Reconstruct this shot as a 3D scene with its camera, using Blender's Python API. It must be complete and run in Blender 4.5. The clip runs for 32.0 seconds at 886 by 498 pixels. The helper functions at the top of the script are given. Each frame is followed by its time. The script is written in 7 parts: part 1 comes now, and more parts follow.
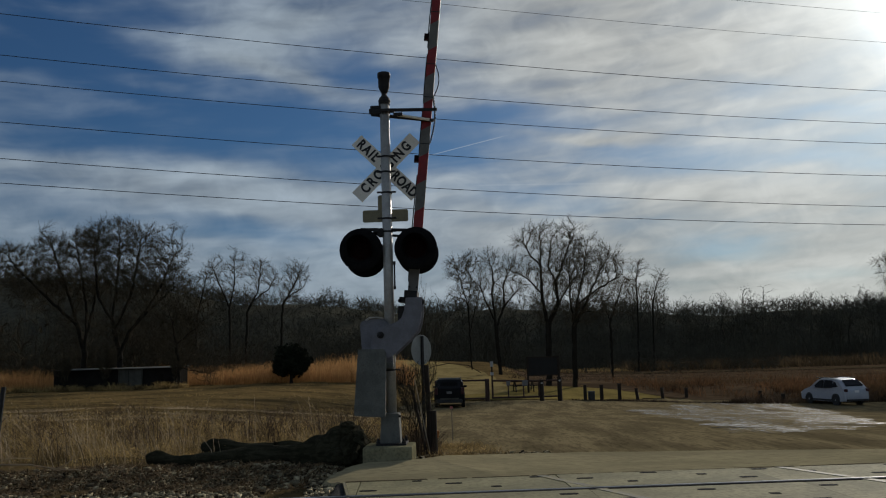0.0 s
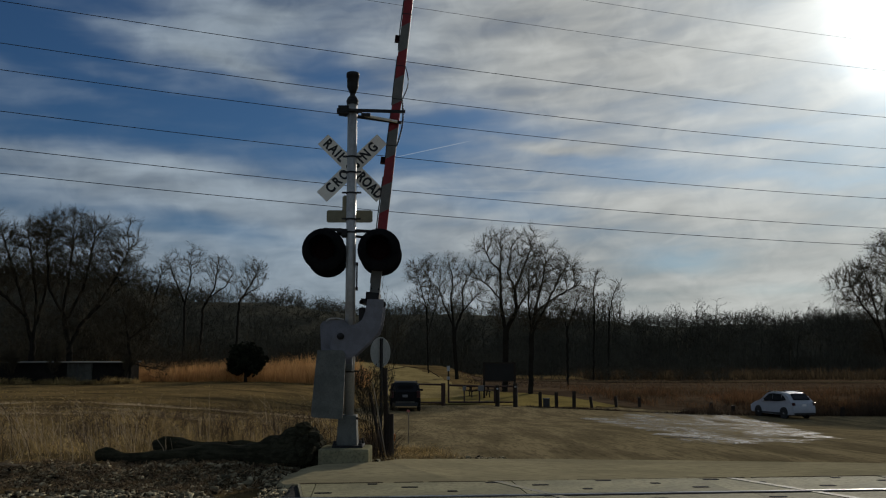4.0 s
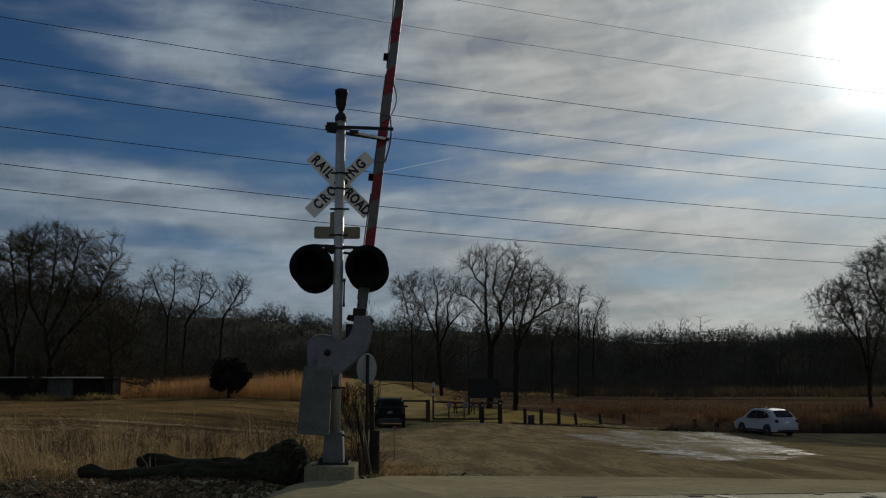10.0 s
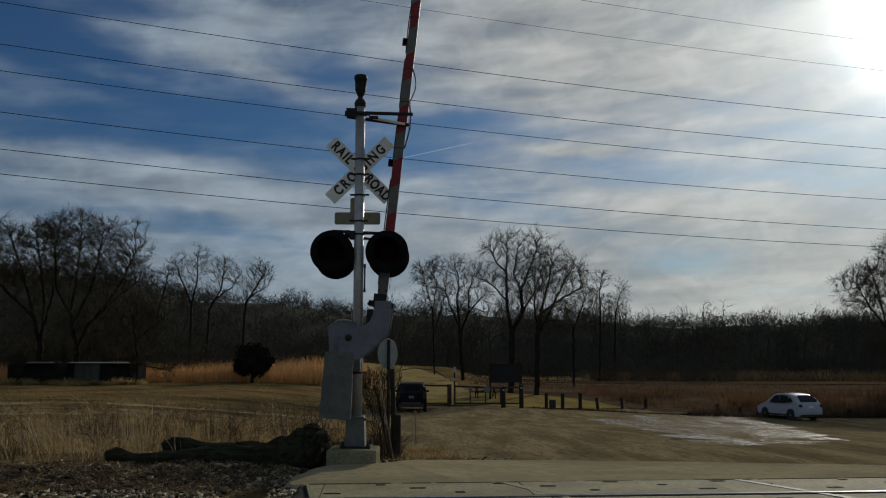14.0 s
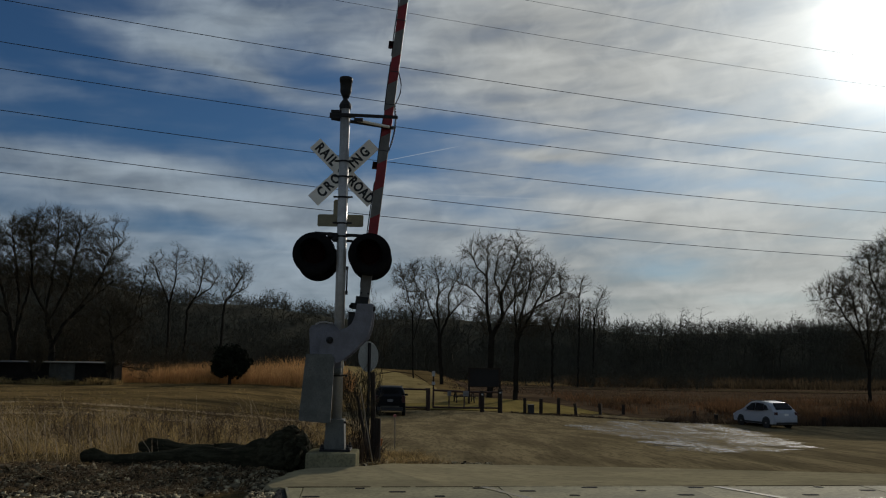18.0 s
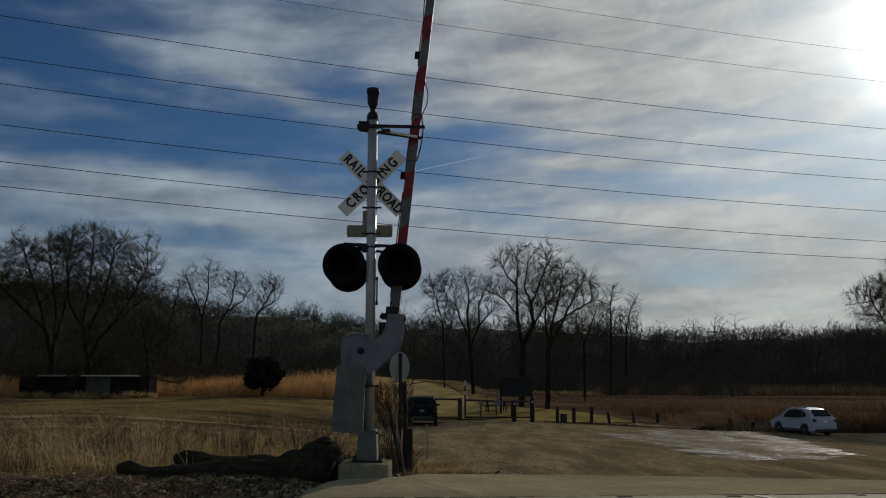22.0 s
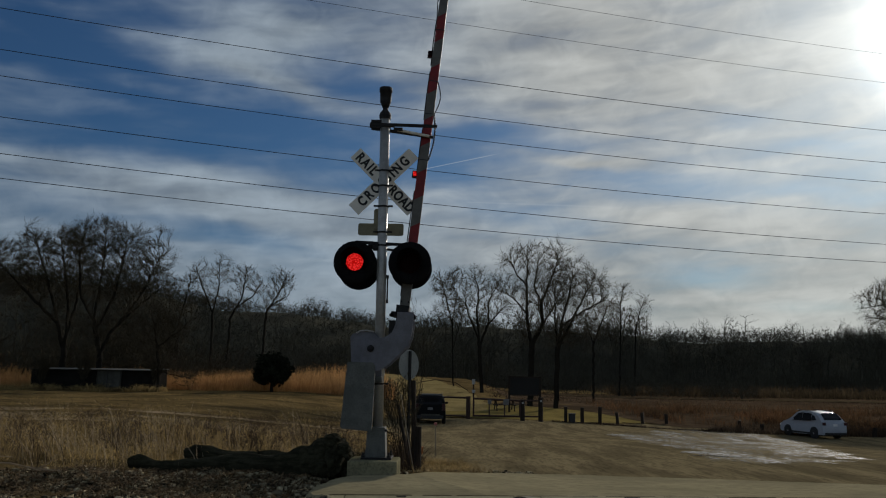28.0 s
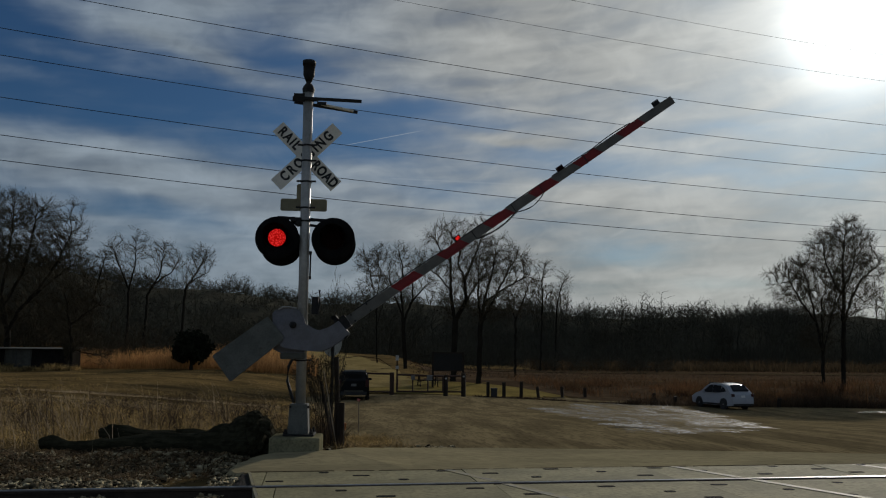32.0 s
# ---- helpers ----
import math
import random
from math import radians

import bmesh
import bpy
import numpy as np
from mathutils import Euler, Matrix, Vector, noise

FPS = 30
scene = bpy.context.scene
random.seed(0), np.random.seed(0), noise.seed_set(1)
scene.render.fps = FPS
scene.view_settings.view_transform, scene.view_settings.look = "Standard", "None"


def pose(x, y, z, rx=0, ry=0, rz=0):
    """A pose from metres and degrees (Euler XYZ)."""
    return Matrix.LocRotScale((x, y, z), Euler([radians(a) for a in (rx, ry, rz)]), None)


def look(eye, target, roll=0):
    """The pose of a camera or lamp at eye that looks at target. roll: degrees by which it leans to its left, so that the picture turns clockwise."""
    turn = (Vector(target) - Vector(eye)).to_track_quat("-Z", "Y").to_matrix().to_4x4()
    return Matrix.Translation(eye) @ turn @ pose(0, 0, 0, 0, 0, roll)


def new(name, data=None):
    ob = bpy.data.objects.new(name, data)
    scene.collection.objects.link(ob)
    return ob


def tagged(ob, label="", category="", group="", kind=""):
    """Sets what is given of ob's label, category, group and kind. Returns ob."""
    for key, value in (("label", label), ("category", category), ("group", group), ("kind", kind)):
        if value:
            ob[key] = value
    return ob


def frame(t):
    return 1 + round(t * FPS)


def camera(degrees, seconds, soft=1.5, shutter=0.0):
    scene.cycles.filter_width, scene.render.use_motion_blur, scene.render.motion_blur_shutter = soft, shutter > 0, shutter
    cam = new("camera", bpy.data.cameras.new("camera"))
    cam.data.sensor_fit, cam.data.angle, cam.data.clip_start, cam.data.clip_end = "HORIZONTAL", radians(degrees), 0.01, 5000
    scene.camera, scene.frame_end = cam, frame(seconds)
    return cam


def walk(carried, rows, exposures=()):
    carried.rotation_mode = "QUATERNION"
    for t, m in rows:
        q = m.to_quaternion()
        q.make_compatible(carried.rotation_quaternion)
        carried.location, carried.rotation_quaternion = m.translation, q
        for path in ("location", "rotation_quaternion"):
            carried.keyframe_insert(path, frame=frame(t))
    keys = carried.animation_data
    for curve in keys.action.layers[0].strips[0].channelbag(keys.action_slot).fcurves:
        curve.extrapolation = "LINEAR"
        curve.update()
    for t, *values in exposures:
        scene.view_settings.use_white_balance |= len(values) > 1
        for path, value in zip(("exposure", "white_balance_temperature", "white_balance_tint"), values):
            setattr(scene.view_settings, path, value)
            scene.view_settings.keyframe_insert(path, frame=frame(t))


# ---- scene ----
cam = camera(57.0, 32.0, soft=1.12)

# seconds, place in metres, yaw to the left, pitch up, roll
CAM = [
    (0, 0.074, 0.041, 1.494, 2.20, 7.62, -1.66),
    (0.5, 0.059, 0.084, 1.489, 3.17, 7.54, -1.34),
    (1, 0.059, 0.035, 1.495, 3.58, 7.62, -1.18),
    (1.5, 0.039, 0.037, 1.491, 3.38, 7.93, -0.95),
    (2, 0.024, 0.029, 1.493, 3.01, 8.26, -0.67),
    (2.5, 0.020, 0.035, 1.499, 2.71, 9.07, -0.88),
    (3, 0.018, 0.051, 1.500, 2.16, 9.08, -0.95),
    (3.5, 0.026, 0.047, 1.490, 0.58, 8.26, -0.19),
    (4, 0.024, 0.061, 1.495, -0.62, 7.83, -0.01),
    (4.5, 0.016, -0.023, 1.499, -0.48, 8.21, -0.10),
    (6.5, 0.006, 0.005, 1.500, -0.65, 8.02, 0.04),
    (7, -0.003, 0.007, 1.494, -0.94, 7.95, 0.00),
    (7.5, -0.003, 0.007, 1.498, -0.87, 8.07, -0.01),
    (8, 0.004, 0.002, 1.492, -1.15, 8.01, 0.04),
    (8.5, -0.004, -0.005, 1.497, -1.31, 7.81, 0.21),
    (9, -0.004, -0.010, 1.496, -1.46, 8.32, 0.17),
    (9.5, -0.008, -0.000, 1.498, -1.55, 8.54, 0.11),
    (10, -0.013, 0.014, 1.500, -1.69, 8.95, 0.11),
    (10.5, -0.012, 0.006, 1.501, -2.01, 9.04, -0.05),
    (11, -0.004, -0.006, 1.501, -2.04, 9.27, -0.31),
    (11.5, -0.008, 0.018, 1.502, -1.25, 9.24, -0.52),
    (12, -0.008, 0.005, 1.500, -0.38, 8.52, -0.33),
    (12.5, 0.001, 0.002, 1.497, 0.03, 8.25, -0.18),
    (13, -0.002, 0.003, 1.502, -0.01, 8.23, -0.03),
    (13.5, 0.004, 0.008, 1.503, -0.11, 8.07, 0.05),
    (14, -0.001, 0.003, 1.501, -0.21, 7.90, 0.07),
    (14.5, -0.007, 0.020, 1.495, -0.02, 7.97, 0.29),
    (16.5, -0.015, 0.029, 1.501, 1.20, 8.04, 0.61),
    (17, -0.019, 0.025, 1.498, -0.31, 8.28, 0.49),
    (17.5, -0.028, 0.018, 1.496, -1.15, 8.17, 0.49),
    (18, -0.037, 0.010, 1.500, -1.59, 8.18, 0.78),
    (18.5, -0.037, 0.021, 1.499, -1.33, 8.32, 0.56),
    (19, -0.039, 0.024, 1.495, -0.85, 8.58, 0.48),
    (19.5, -0.049, 0.049, 1.497, -0.37, 8.87, 0.44),
    (20, -0.043, 0.021, 1.496, 0.13, 8.90, 0.44),
    (20.5, -0.041, 0.015, 1.497, 0.53, 9.02, 0.30),
    (21, -0.042, 0.020, 1.501, 0.85, 8.80, 0.11),
    (21.5, -0.037, 0.024, 1.498, 0.49, 8.71, 0.19),
    (22, -0.039, 0.036, 1.496, 0.49, 8.84, 0.14),
    (22.5, -0.036, -0.006, 1.501, 0.26, 8.81, 0.20),
    (23, -0.043, 0.001, 1.500, 0.06, 8.87, 0.17),
    (23.5, -0.039, 0.006, 1.498, 0.11, 8.88, 0.08),
    (24, -0.046, 0.013, 1.499, -0.02, 8.77, 0.21),
    (24.5, -0.036, 0.002, 1.496, -0.20, 8.67, 0.17),
    (26.5, -0.037, -0.008, 1.497, 0.14, 8.92, 0.43),
    (27, -0.042, -0.004, 1.498, 0.18, 8.59, 0.52),
    (27.5, -0.040, -0.008, 1.502, 0.52, 8.30, 0.74),
    (28, -0.046, -0.010, 1.506, 1.21, 8.69, 0.94),
    (28.5, -0.041, -0.015, 1.508, 0.78, 9.23, 0.75),
    (29, -0.036, -0.019, 1.505, 1.05, 8.33, -0.01),
    (29.5, -0.028, 0.013, 1.504, 0.79, 7.51, -0.66),
    (30, -0.026, 0.049, 1.498, 0.54, 7.18, -0.14),
    (30.5, -0.028, 0.018, 1.506, -1.04, 7.22, 0.08),
    (31, -0.049, 0.039, 1.503, -1.74, 7.13, 0.45),
    (31.5, -0.048, -0.007, 1.505, -3.07, 7.28, 0.45),
    (32, -0.038, -0.018, 1.501, -4.16, 7.12, 0.52),
]


def eye_pose(x, y, z, yaw, pitch, roll):
    c, s, cp, sp = math.cos(radians(yaw)), math.sin(radians(yaw)), math.cos(radians(pitch)), math.sin(radians(pitch))
    return look((x, y, z), (x - s * cp * 10, y + c * cp * 10, z + sp * 10), roll)


walk(cam, [(r[0], eye_pose(*r[1:])) for r in CAM], [(0.0, 0.07), (1.0, 0.16), (3.0, 0.16), (4.0, -0.07), (7.0, -0.18), (9.0, -0.18), (10.0, -0.24), (11.0, -0.34), (12.0, -0.28), (13.0, -0.12), (14.0, -0.06), (17.0, 0.0), (18.0, -0.12), (19.0, -0.2), (20.0, -0.26), (21.0, -0.14), (22.0, -0.1), (23.0, 0.0), (24.0, 0.0), (26.0, -0.15), (27.0, -0.2), (28.0, -0.06), (30.0, 0.0), (31.0, -0.05), (32.0, -0.3)])

# ---------------------------------------------------------------- light
SUN_AZ, SUN_EL = radians(32.0), radians(20.7)
SUN_DIR = Vector((math.sin(SUN_AZ) * math.cos(SUN_EL), math.cos(SUN_AZ) * math.cos(SUN_EL), math.sin(SUN_EL)))


class Nodes:
    """Short-hand for building a node tree."""

    def __init__(self, tree, fresh=True):
        self.t = tree
        if fresh:
            tree.nodes.clear()

    def add(self, kind, **values):
        n = self.t.nodes.new(kind)
        for k, v in values.items():
            setattr(n, k, v)
        return n

    def link(self, a, b):
        self.t.links.new(a, b)

    def feed(self, sock, v):
        if isinstance(v, bpy.types.NodeSocket):
            self.link(v, sock)
        elif v is not None:
            sock.default_value = v

    def math(self, op, a, b=None, c=None, clamp=False):
        n = self.add("ShaderNodeMath", operation=op, use_clamp=clamp)
        for i, v in enumerate((a, b, c)):
            self.feed(n.inputs[i], v)
        return n.outputs[0]

    def vec(self, op, a, b=None):
        n = self.add("ShaderNodeVectorMath", operation=op)
        self.feed(n.inputs[0], a)
        self.feed(n.inputs[1], b)
        return n.outputs["Value" if op in ("DOT_PRODUCT", "LENGTH") else "Vector"]

    def noise(self, vec, scale, detail=4.0, rough=0.55, distort=0.0):
        n = self.add("ShaderNodeTexNoise")
        self.feed(n.inputs["Vector"], vec)
        n.inputs["Scale"].default_value, n.inputs["Detail"].default_value = scale, detail
        n.inputs["Roughness"].default_value, n.inputs["Distortion"].default_value = rough, distort
        return n.outputs["Fac"]

    def ramp(self, fac, *stops):
        n = self.add("ShaderNodeValToRGB")
        e = n.color_ramp.elements
        while len(e) < len(stops):
            e.new(0.5)
        for el, (p, c) in zip(e, stops):
            el.position = p
            el.color = (*c, 1) if isinstance(c, tuple) else (c, c, c, 1)
        self.link(fac, n.inputs[0])
        return n.outputs[0]

    def mix(self, fac, a, b, blend="MIX"):
        n = self.add("ShaderNodeMix", data_type="RGBA", blend_type=blend)
        for s, v in ((n.inputs[0], fac), (n.inputs[6], a), (n.inputs[7], b)):
            self.feed(s, (*v, 1) if isinstance(v, tuple) and len(v) == 3 else v)
        return n.outputs[2]

    def map_range(self, v, a, b, c=0.0, d=1.0):
        n = self.add("ShaderNodeMapRange", interpolation_type="SMOOTHSTEP")
        self.feed(n.inputs[0], v)
        for i, q in enumerate((a, b, c, d)):
            n.inputs[i + 1].default_value = q
        return n.outputs[0]

    def mapping(self, vec, loc=(0, 0, 0), rot=(0, 0, 0), scale=(1, 1, 1)):
        n = self.add("ShaderNodeMapping")
        self.feed(n.inputs[0], vec)
        n.inputs[1].default_value, n.inputs[2].default_value, n.inputs[3].default_value = loc, rot, scale
        return n.outputs[0]


# openings and thicker drifts of the cloud sheet: way to the right and up, half length, half width, tilt down to the right, less (-) or more (+) cloud
LANES = (
    (-0.435, 0.359, 0.16, 0.085, 10, -0.62), (-0.433, 0.261, 0.18, 0.035, 4, -0.42), (-0.239, 0.283, 0.208, 0.043, 5, -0.55), (-0.128, 0.343, 0.083, 0.028, 20, -0.35),
    (-0.135, 0.24, 0.083, 0.028, 0, -0.2), (0.042, 0.28, 0.132, 0.026, 5, -0.55), (-0.013, 0.243, 0.076, 0.028, 8, -0.4), (0.23, 0.231, 0.118, 0.021, 4, -0.315),
    (0.301, 0.287, 0.052, 0.017, 3, -0.225), (0.373, 0.207, 0.104, 0.01, 6, -0.21), (0.293, 0.117, 0.083, 0.018, 4, -0.375), (0.105, 0.186, 0.125, 0.018, 4, -0.28),
    (-0.259, 0.154, 0.104, 0.017, 4, -0.4), (0.39, 0.08, 0.076, 0.012, 2, -0.262), (0.408, 0.254, 0.062, 0.01, 4, -0.15))
BANKS = (
    (-0.337, 0.205, 0.291, 0.036, 4, 0.42), (-0.156, 0.179, 0.229, 0.031, 3, 0.25), (0.127, 0.381, 0.319, 0.118, 6, 0.4), (-0.210, 0.391, 0.139, 0.052, -25, 0.32),
    (-0.314, 0.360, 0.139, 0.015, 12, 0.25), (-0.243, 0.335, 0.132, 0.014, 6, 0.3), (-0.168, 0.317, 0.083, 0.008, 6, 0.22), (0.144, 0.258, 0.125, 0.009, 7, 0.5),
    (0.305, 0.176, 0.229, 0.028, 3, 0.28), (0.078, 0.135, 0.208, 0.042, 3, 0.25), (0.345, 0.322, 0.173, 0.048, 6, 0.15), (-0.413, 0.330, 0.118, 0.011, 14, 0.25),
    (-0.384, 0.291, 0.104, 0.009, 6, 0.15), (0.442, 0.124, 0.152, 0.042, 2, 0.2), (-0.404, 0.114, 0.229, 0.042, 2, 0.12))
# vapour trails: from and to (azimuth, elevation), half width, strength
TRAILS = (((-2.9, 14.2), (2.3, 15.3), 0.0007, 0.42), ((0.4, 12.0), (11.0, 11.55), 0.0016, 0.14))


def aim(az, el):
    return Vector((math.sin(radians(az)) * math.cos(radians(el)), math.cos(radians(az)) * math.cos(radians(el)), math.sin(radians(el))))


def make_sky():
    world = bpy.data.worlds.new("sky")
    scene.world = world
    world.use_nodes = True
    n = Nodes(world.node_tree)
    air = n.add("ShaderNodeTexSky", sky_type="NISHITA", sun_disc=False, sun_elevation=SUN_EL, sun_rotation=SUN_AZ)
    air.air_density, air.dust_density, air.ozone_density = 1.0, 0.6, 2.0
    d = n.vec("NORMALIZE", n.add("ShaderNodeTexCoord").outputs["Generated"])
    sep = n.add("ShaderNodeSeparateXYZ")
    n.link(d, sep.inputs[0])
    # high thin cloud, drawn out along the wind: broad veils, streaks, fine fibres, and mottling
    warp = n.add("ShaderNodeTexNoise")
    n.link(n.mapping(d, scale=(1, 1, 2.5)), warp.inputs["Vector"])
    warp.inputs["Scale"].default_value, warp.inputs["Detail"].default_value = 7.0, 3.0
    push = n.vec("SUBTRACT", warp.outputs["Color"], (0.5, 0.5, 0.5))
    drawn = n.mapping(n.vec("ADD", d, n.vec("MULTIPLY", push, (0.05, 0.05, 0.022))), rot=(0, radians(5), 0))
    veil = n.noise(n.mapping(drawn, (3.1, 0.4, 0.2), scale=(1, 1, 3.0)), 5.0, 4.0, 0.5)
    streak = n.noise(n.mapping(drawn, (0.7, 5.2, 1.1), scale=(1, 1, 6.0)), 6.5, 3.0, 0.5)
    fibre = n.noise(n.mapping(drawn, (2.7, 1.2, 4.1), rot=(0, radians(-7), 0), scale=(1, 1, 4.0)), 15.0, 4.0, 0.5)
    ripple = n.noise(n.mapping(drawn, (9.0, 1.0, 3.0), scale=(1, 1, 1.5)), 20.0, 4.0, 0.55, 0.6)
    near = n.math("MAXIMUM", n.vec("DOT_PRODUCT", d, tuple(SUN_DIR)), 0.0)
    wide = n.math("POWER", near, 5.0)
    cover = n.math("ADD", n.math("MULTIPLY", veil, 0.6), n.math("ADD", n.math("MULTIPLY", streak, 0.85), n.math("ADD", n.math("MULTIPLY", fibre, 0.26), n.math("MULTIPLY", ripple, 0.2))))
    cover = n.math("ADD", cover, n.math("MULTIPLY", wide, 0.2))
    ahead = n.map_range(sep.outputs[1], 0.0, 0.3)
    flat = n.add("ShaderNodeCombineXYZ")
    n.link(sep.outputs[0], flat.inputs[0])
    n.link(sep.outputs[2], flat.inputs[1])
    shift = n.add("ShaderNodeSeparateXYZ")
    n.link(push, shift.inputs[0])
    jog = n.add("ShaderNodeCombineXYZ")
    n.link(n.math("MULTIPLY", shift.outputs[0], 0.10), jog.inputs[0])
    n.link(n.math("MULTIPLY", shift.outputs[2], 0.045), jog.inputs[1])
    spread = n.vec("ADD", flat.outputs[0], jog.outputs[0])
    drift = None
    for x, z, a, b, tilt, k in LANES + BANKS:
        m = n.add("ShaderNodeMapping", vector_type="TEXTURE")
        n.link(spread, m.inputs[0])
        m.inputs[1].default_value, m.inputs[2].default_value, m.inputs[3].default_value = (x, z, 0), (0, 0, radians(-tilt)), (a * 1.25, b * 1.4, 1)
        blob = n.math("MULTIPLY", n.map_range(n.vec("LENGTH", m.outputs[0]), 1.0, 0.0), k)
        drift = blob if drift is None else n.math("ADD", drift, blob)
    cover = n.math("ADD", cover, n.math("MULTIPLY", drift, ahead))
    cover = n.math("ADD", cover, n.map_range(sep.outputs[2], 0.02, 0.25, 0.5, 0.0))
    amount = n.map_range(cover, 0.46, 1.62, 0.0, 0.93)
    # cloud brightness grows towards the sun behind it
    glow = n.math("ADD", n.math("MULTIPLY", n.math("POWER", near, 16.0), 0.215), n.math("ADD", n.math("MULTIPLY", n.math("POWER", near, 90.0), 0.19), n.math("MULTIPLY", n.math("POWER", near, 520.0), 1.9)))
    lit = n.math("ADD", n.math("MULTIPLY", n.math("ADD", n.math("MULTIPLY", n.map_range(ripple, 0.25, 0.75), 0.10), n.math("ADD", n.math("MULTIPLY", n.map_range(streak, 0.2, 0.8), 0.16), n.math("MULTIPLY", n.map_range(veil, 0.2, 0.8), 0.15))), n.math("ADD", 0.75, n.math("MULTIPLY", wide, 0.45))), n.math("ADD", n.math("MULTIPLY", n.map_range(n.vec("DOT_PRODUCT", d, tuple(SUN_DIR)), 0.5, -0.8), 0.26), n.math("ADD", 0.155, glow)))
    white = n.mix(n.map_range(wide, 0.15, 0.75), (0.80, 0.96, 1.11), (0.99, 1.01, 0.965))
    scale = n.add("ShaderNodeVectorMath", operation="SCALE")
    n.link(white, scale.inputs[0])
    n.link(lit, scale.inputs["Scale"])
    blue = n.vec("MULTIPLY", air.outputs[0], (0.0155, 0.0265, 0.0385))
    halo = n.add("ShaderNodeVectorMath", operation="SCALE")
    n.link(white, halo.inputs[0])
    n.link(n.math("MULTIPLY", glow, 0.95), halo.inputs["Scale"])
    out = n.mix(amount, n.vec("ADD", blue, halo.outputs[0]), scale.outputs[0])
    for p, q, half, k in TRAILS:
        a, b = aim(*p), aim(*q)
        across, mid = a.cross(b).normalized(), (a + b).normalized()
        line = n.math("MULTIPLY", n.map_range(n.math("ABSOLUTE", n.vec("DOT_PRODUCT", d, tuple(across))), half, 0.0), n.map_range(n.vec("DOT_PRODUCT", d, tuple(mid)), a.dot(mid) - 0.0006, a.dot(mid) + 0.0006))
        out = n.mix(n.math("MULTIPLY", line, k), out, (0.50, 0.54, 0.58))
    bg = n.add("ShaderNodeBackground")
    n.link(out, bg.inputs[0])
    bg.inputs[1].default_value = 1.0
    n.link(bg.outputs[0], n.add("ShaderNodeOutputWorld").inputs[0])


make_sky()
sun = new("sun", bpy.data.lights.new("sun", "SUN"))
sun.data.energy, sun.data.angle, sun.data.color = 2.8, radians(2.5), (1.0, 0.93, 0.82)
sun.matrix_world = look(tuple(SUN_DIR * 100), (0, 0, 0))


# ---------------------------------------------------------------- materials
def mat(name, a, b=None, scale=4.0, rough=0.85, metal=0.0, bump=0.2, fine=40.0, c=None, stretch=(1, 1, 1), island=0.0, rand=0.0, spec=0.3):
    """Two colours in broad patches, a third in fine grain, relief at both sizes."""
    m = bpy.data.materials.new(name)
    m.use_nodes = True
    n = Nodes(m.node_tree)
    p = n.add("ShaderNodeBsdfPrincipled")
    co = n.mapping(n.add("ShaderNodeTexCoord").outputs["Object"], scale=stretch)
    b = b or tuple(q * 0.75 for q in a)
    big, small = n.noise(co, scale, 5.0, 0.6, 0.3), n.noise(co, fine, 3.0, 0.6)
    col = n.mix(n.map_range(big, 0.36, 0.64), a, b)
    col = n.mix(n.math("MULTIPLY", n.map_range(small, 0.42, 0.72), 0.6), col, c or tuple(q * 0.6 for q in a))
    if island or rand:
        r = n.add("ShaderNodeNewGeometry").outputs["Random Per Island"] if island else n.add("ShaderNodeObjectInfo").outputs["Random"]
        k = island or rand
        col = n.mix(1.0, col, n.ramp(r, (0.0, 1 - k), (1.0, 1.0 + k * 0.6)), "MULTIPLY")
    n.link(col, p.inputs["Base Color"])
    n.feed(p.inputs["Roughness"], n.math("ADD", rough - 0.08, n.math("MULTIPLY", small, 0.16), clamp=True))
    p.inputs["Metallic"].default_value = metal
    p.inputs["Specular IOR Level"].default_value = spec
    if bump:
        bp = n.add("ShaderNodeBump")
        bp.inputs["Strength"].default_value, bp.inputs["Distance"].default_value = bump, 0.02
        n.link(n.math("ADD", n.math("MULTIPLY", big, 0.5), small), bp.inputs["Height"])
        n.link(bp.outputs[0], p.inputs["Normal"])
    n.link(p.outputs[0], n.add("ShaderNodeOutputMaterial").inputs[0])
    return m


def straw(name, a, b, scale, fine, c, island=0.35, lets_by=0.45):
    m = mat(name, a, b, scale, 0.9, 0, 0, fine, c, island=island, spec=0.05)
    n = Nodes(m.node_tree, False)
    p = next(q for q in n.t.nodes if q.type == "BSDF_PRINCIPLED")
    out = next(q for q in n.t.nodes if q.type == "OUTPUT_MATERIAL")
    tr, mx = n.add("ShaderNodeBsdfTranslucent"), n.add("ShaderNodeMixShader")
    n.link(p.inputs["Base Color"].links[0].from_socket, tr.inputs[0])
    mx.inputs[0].default_value = lets_by
    n.link(p.outputs[0], mx.inputs[1])
    n.link(tr.outputs[0], mx.inputs[2])
    n.link(mx.outputs[0], out.inputs[0])
    return m


def glow_mat(name, col, strength):
    m = bpy.data.materials.new(name)
    m.use_nodes = True
    n = Nodes(m.node_tree)
    e = n.add("ShaderNodeEmission")
    co = n.add("ShaderNodeTexCoord").outputs["Object"]
    v = n.add("ShaderNodeTexVoronoi")
    n.link(co, v.inputs["Vector"])
    v.inputs["Scale"].default_value = 40.0
    n.link(n.mix(n.map_range(v.outputs["Distance"], 0.15, 0.65), tuple(min(1.0, q + 0.03) for q in col), tuple(q * 0.45 for q in col)), e.inputs[0])
    e.inputs[1].default_value = strength
    n.link(e.outputs[0], n.add("ShaderNodeOutputMaterial").inputs[0])
    return m


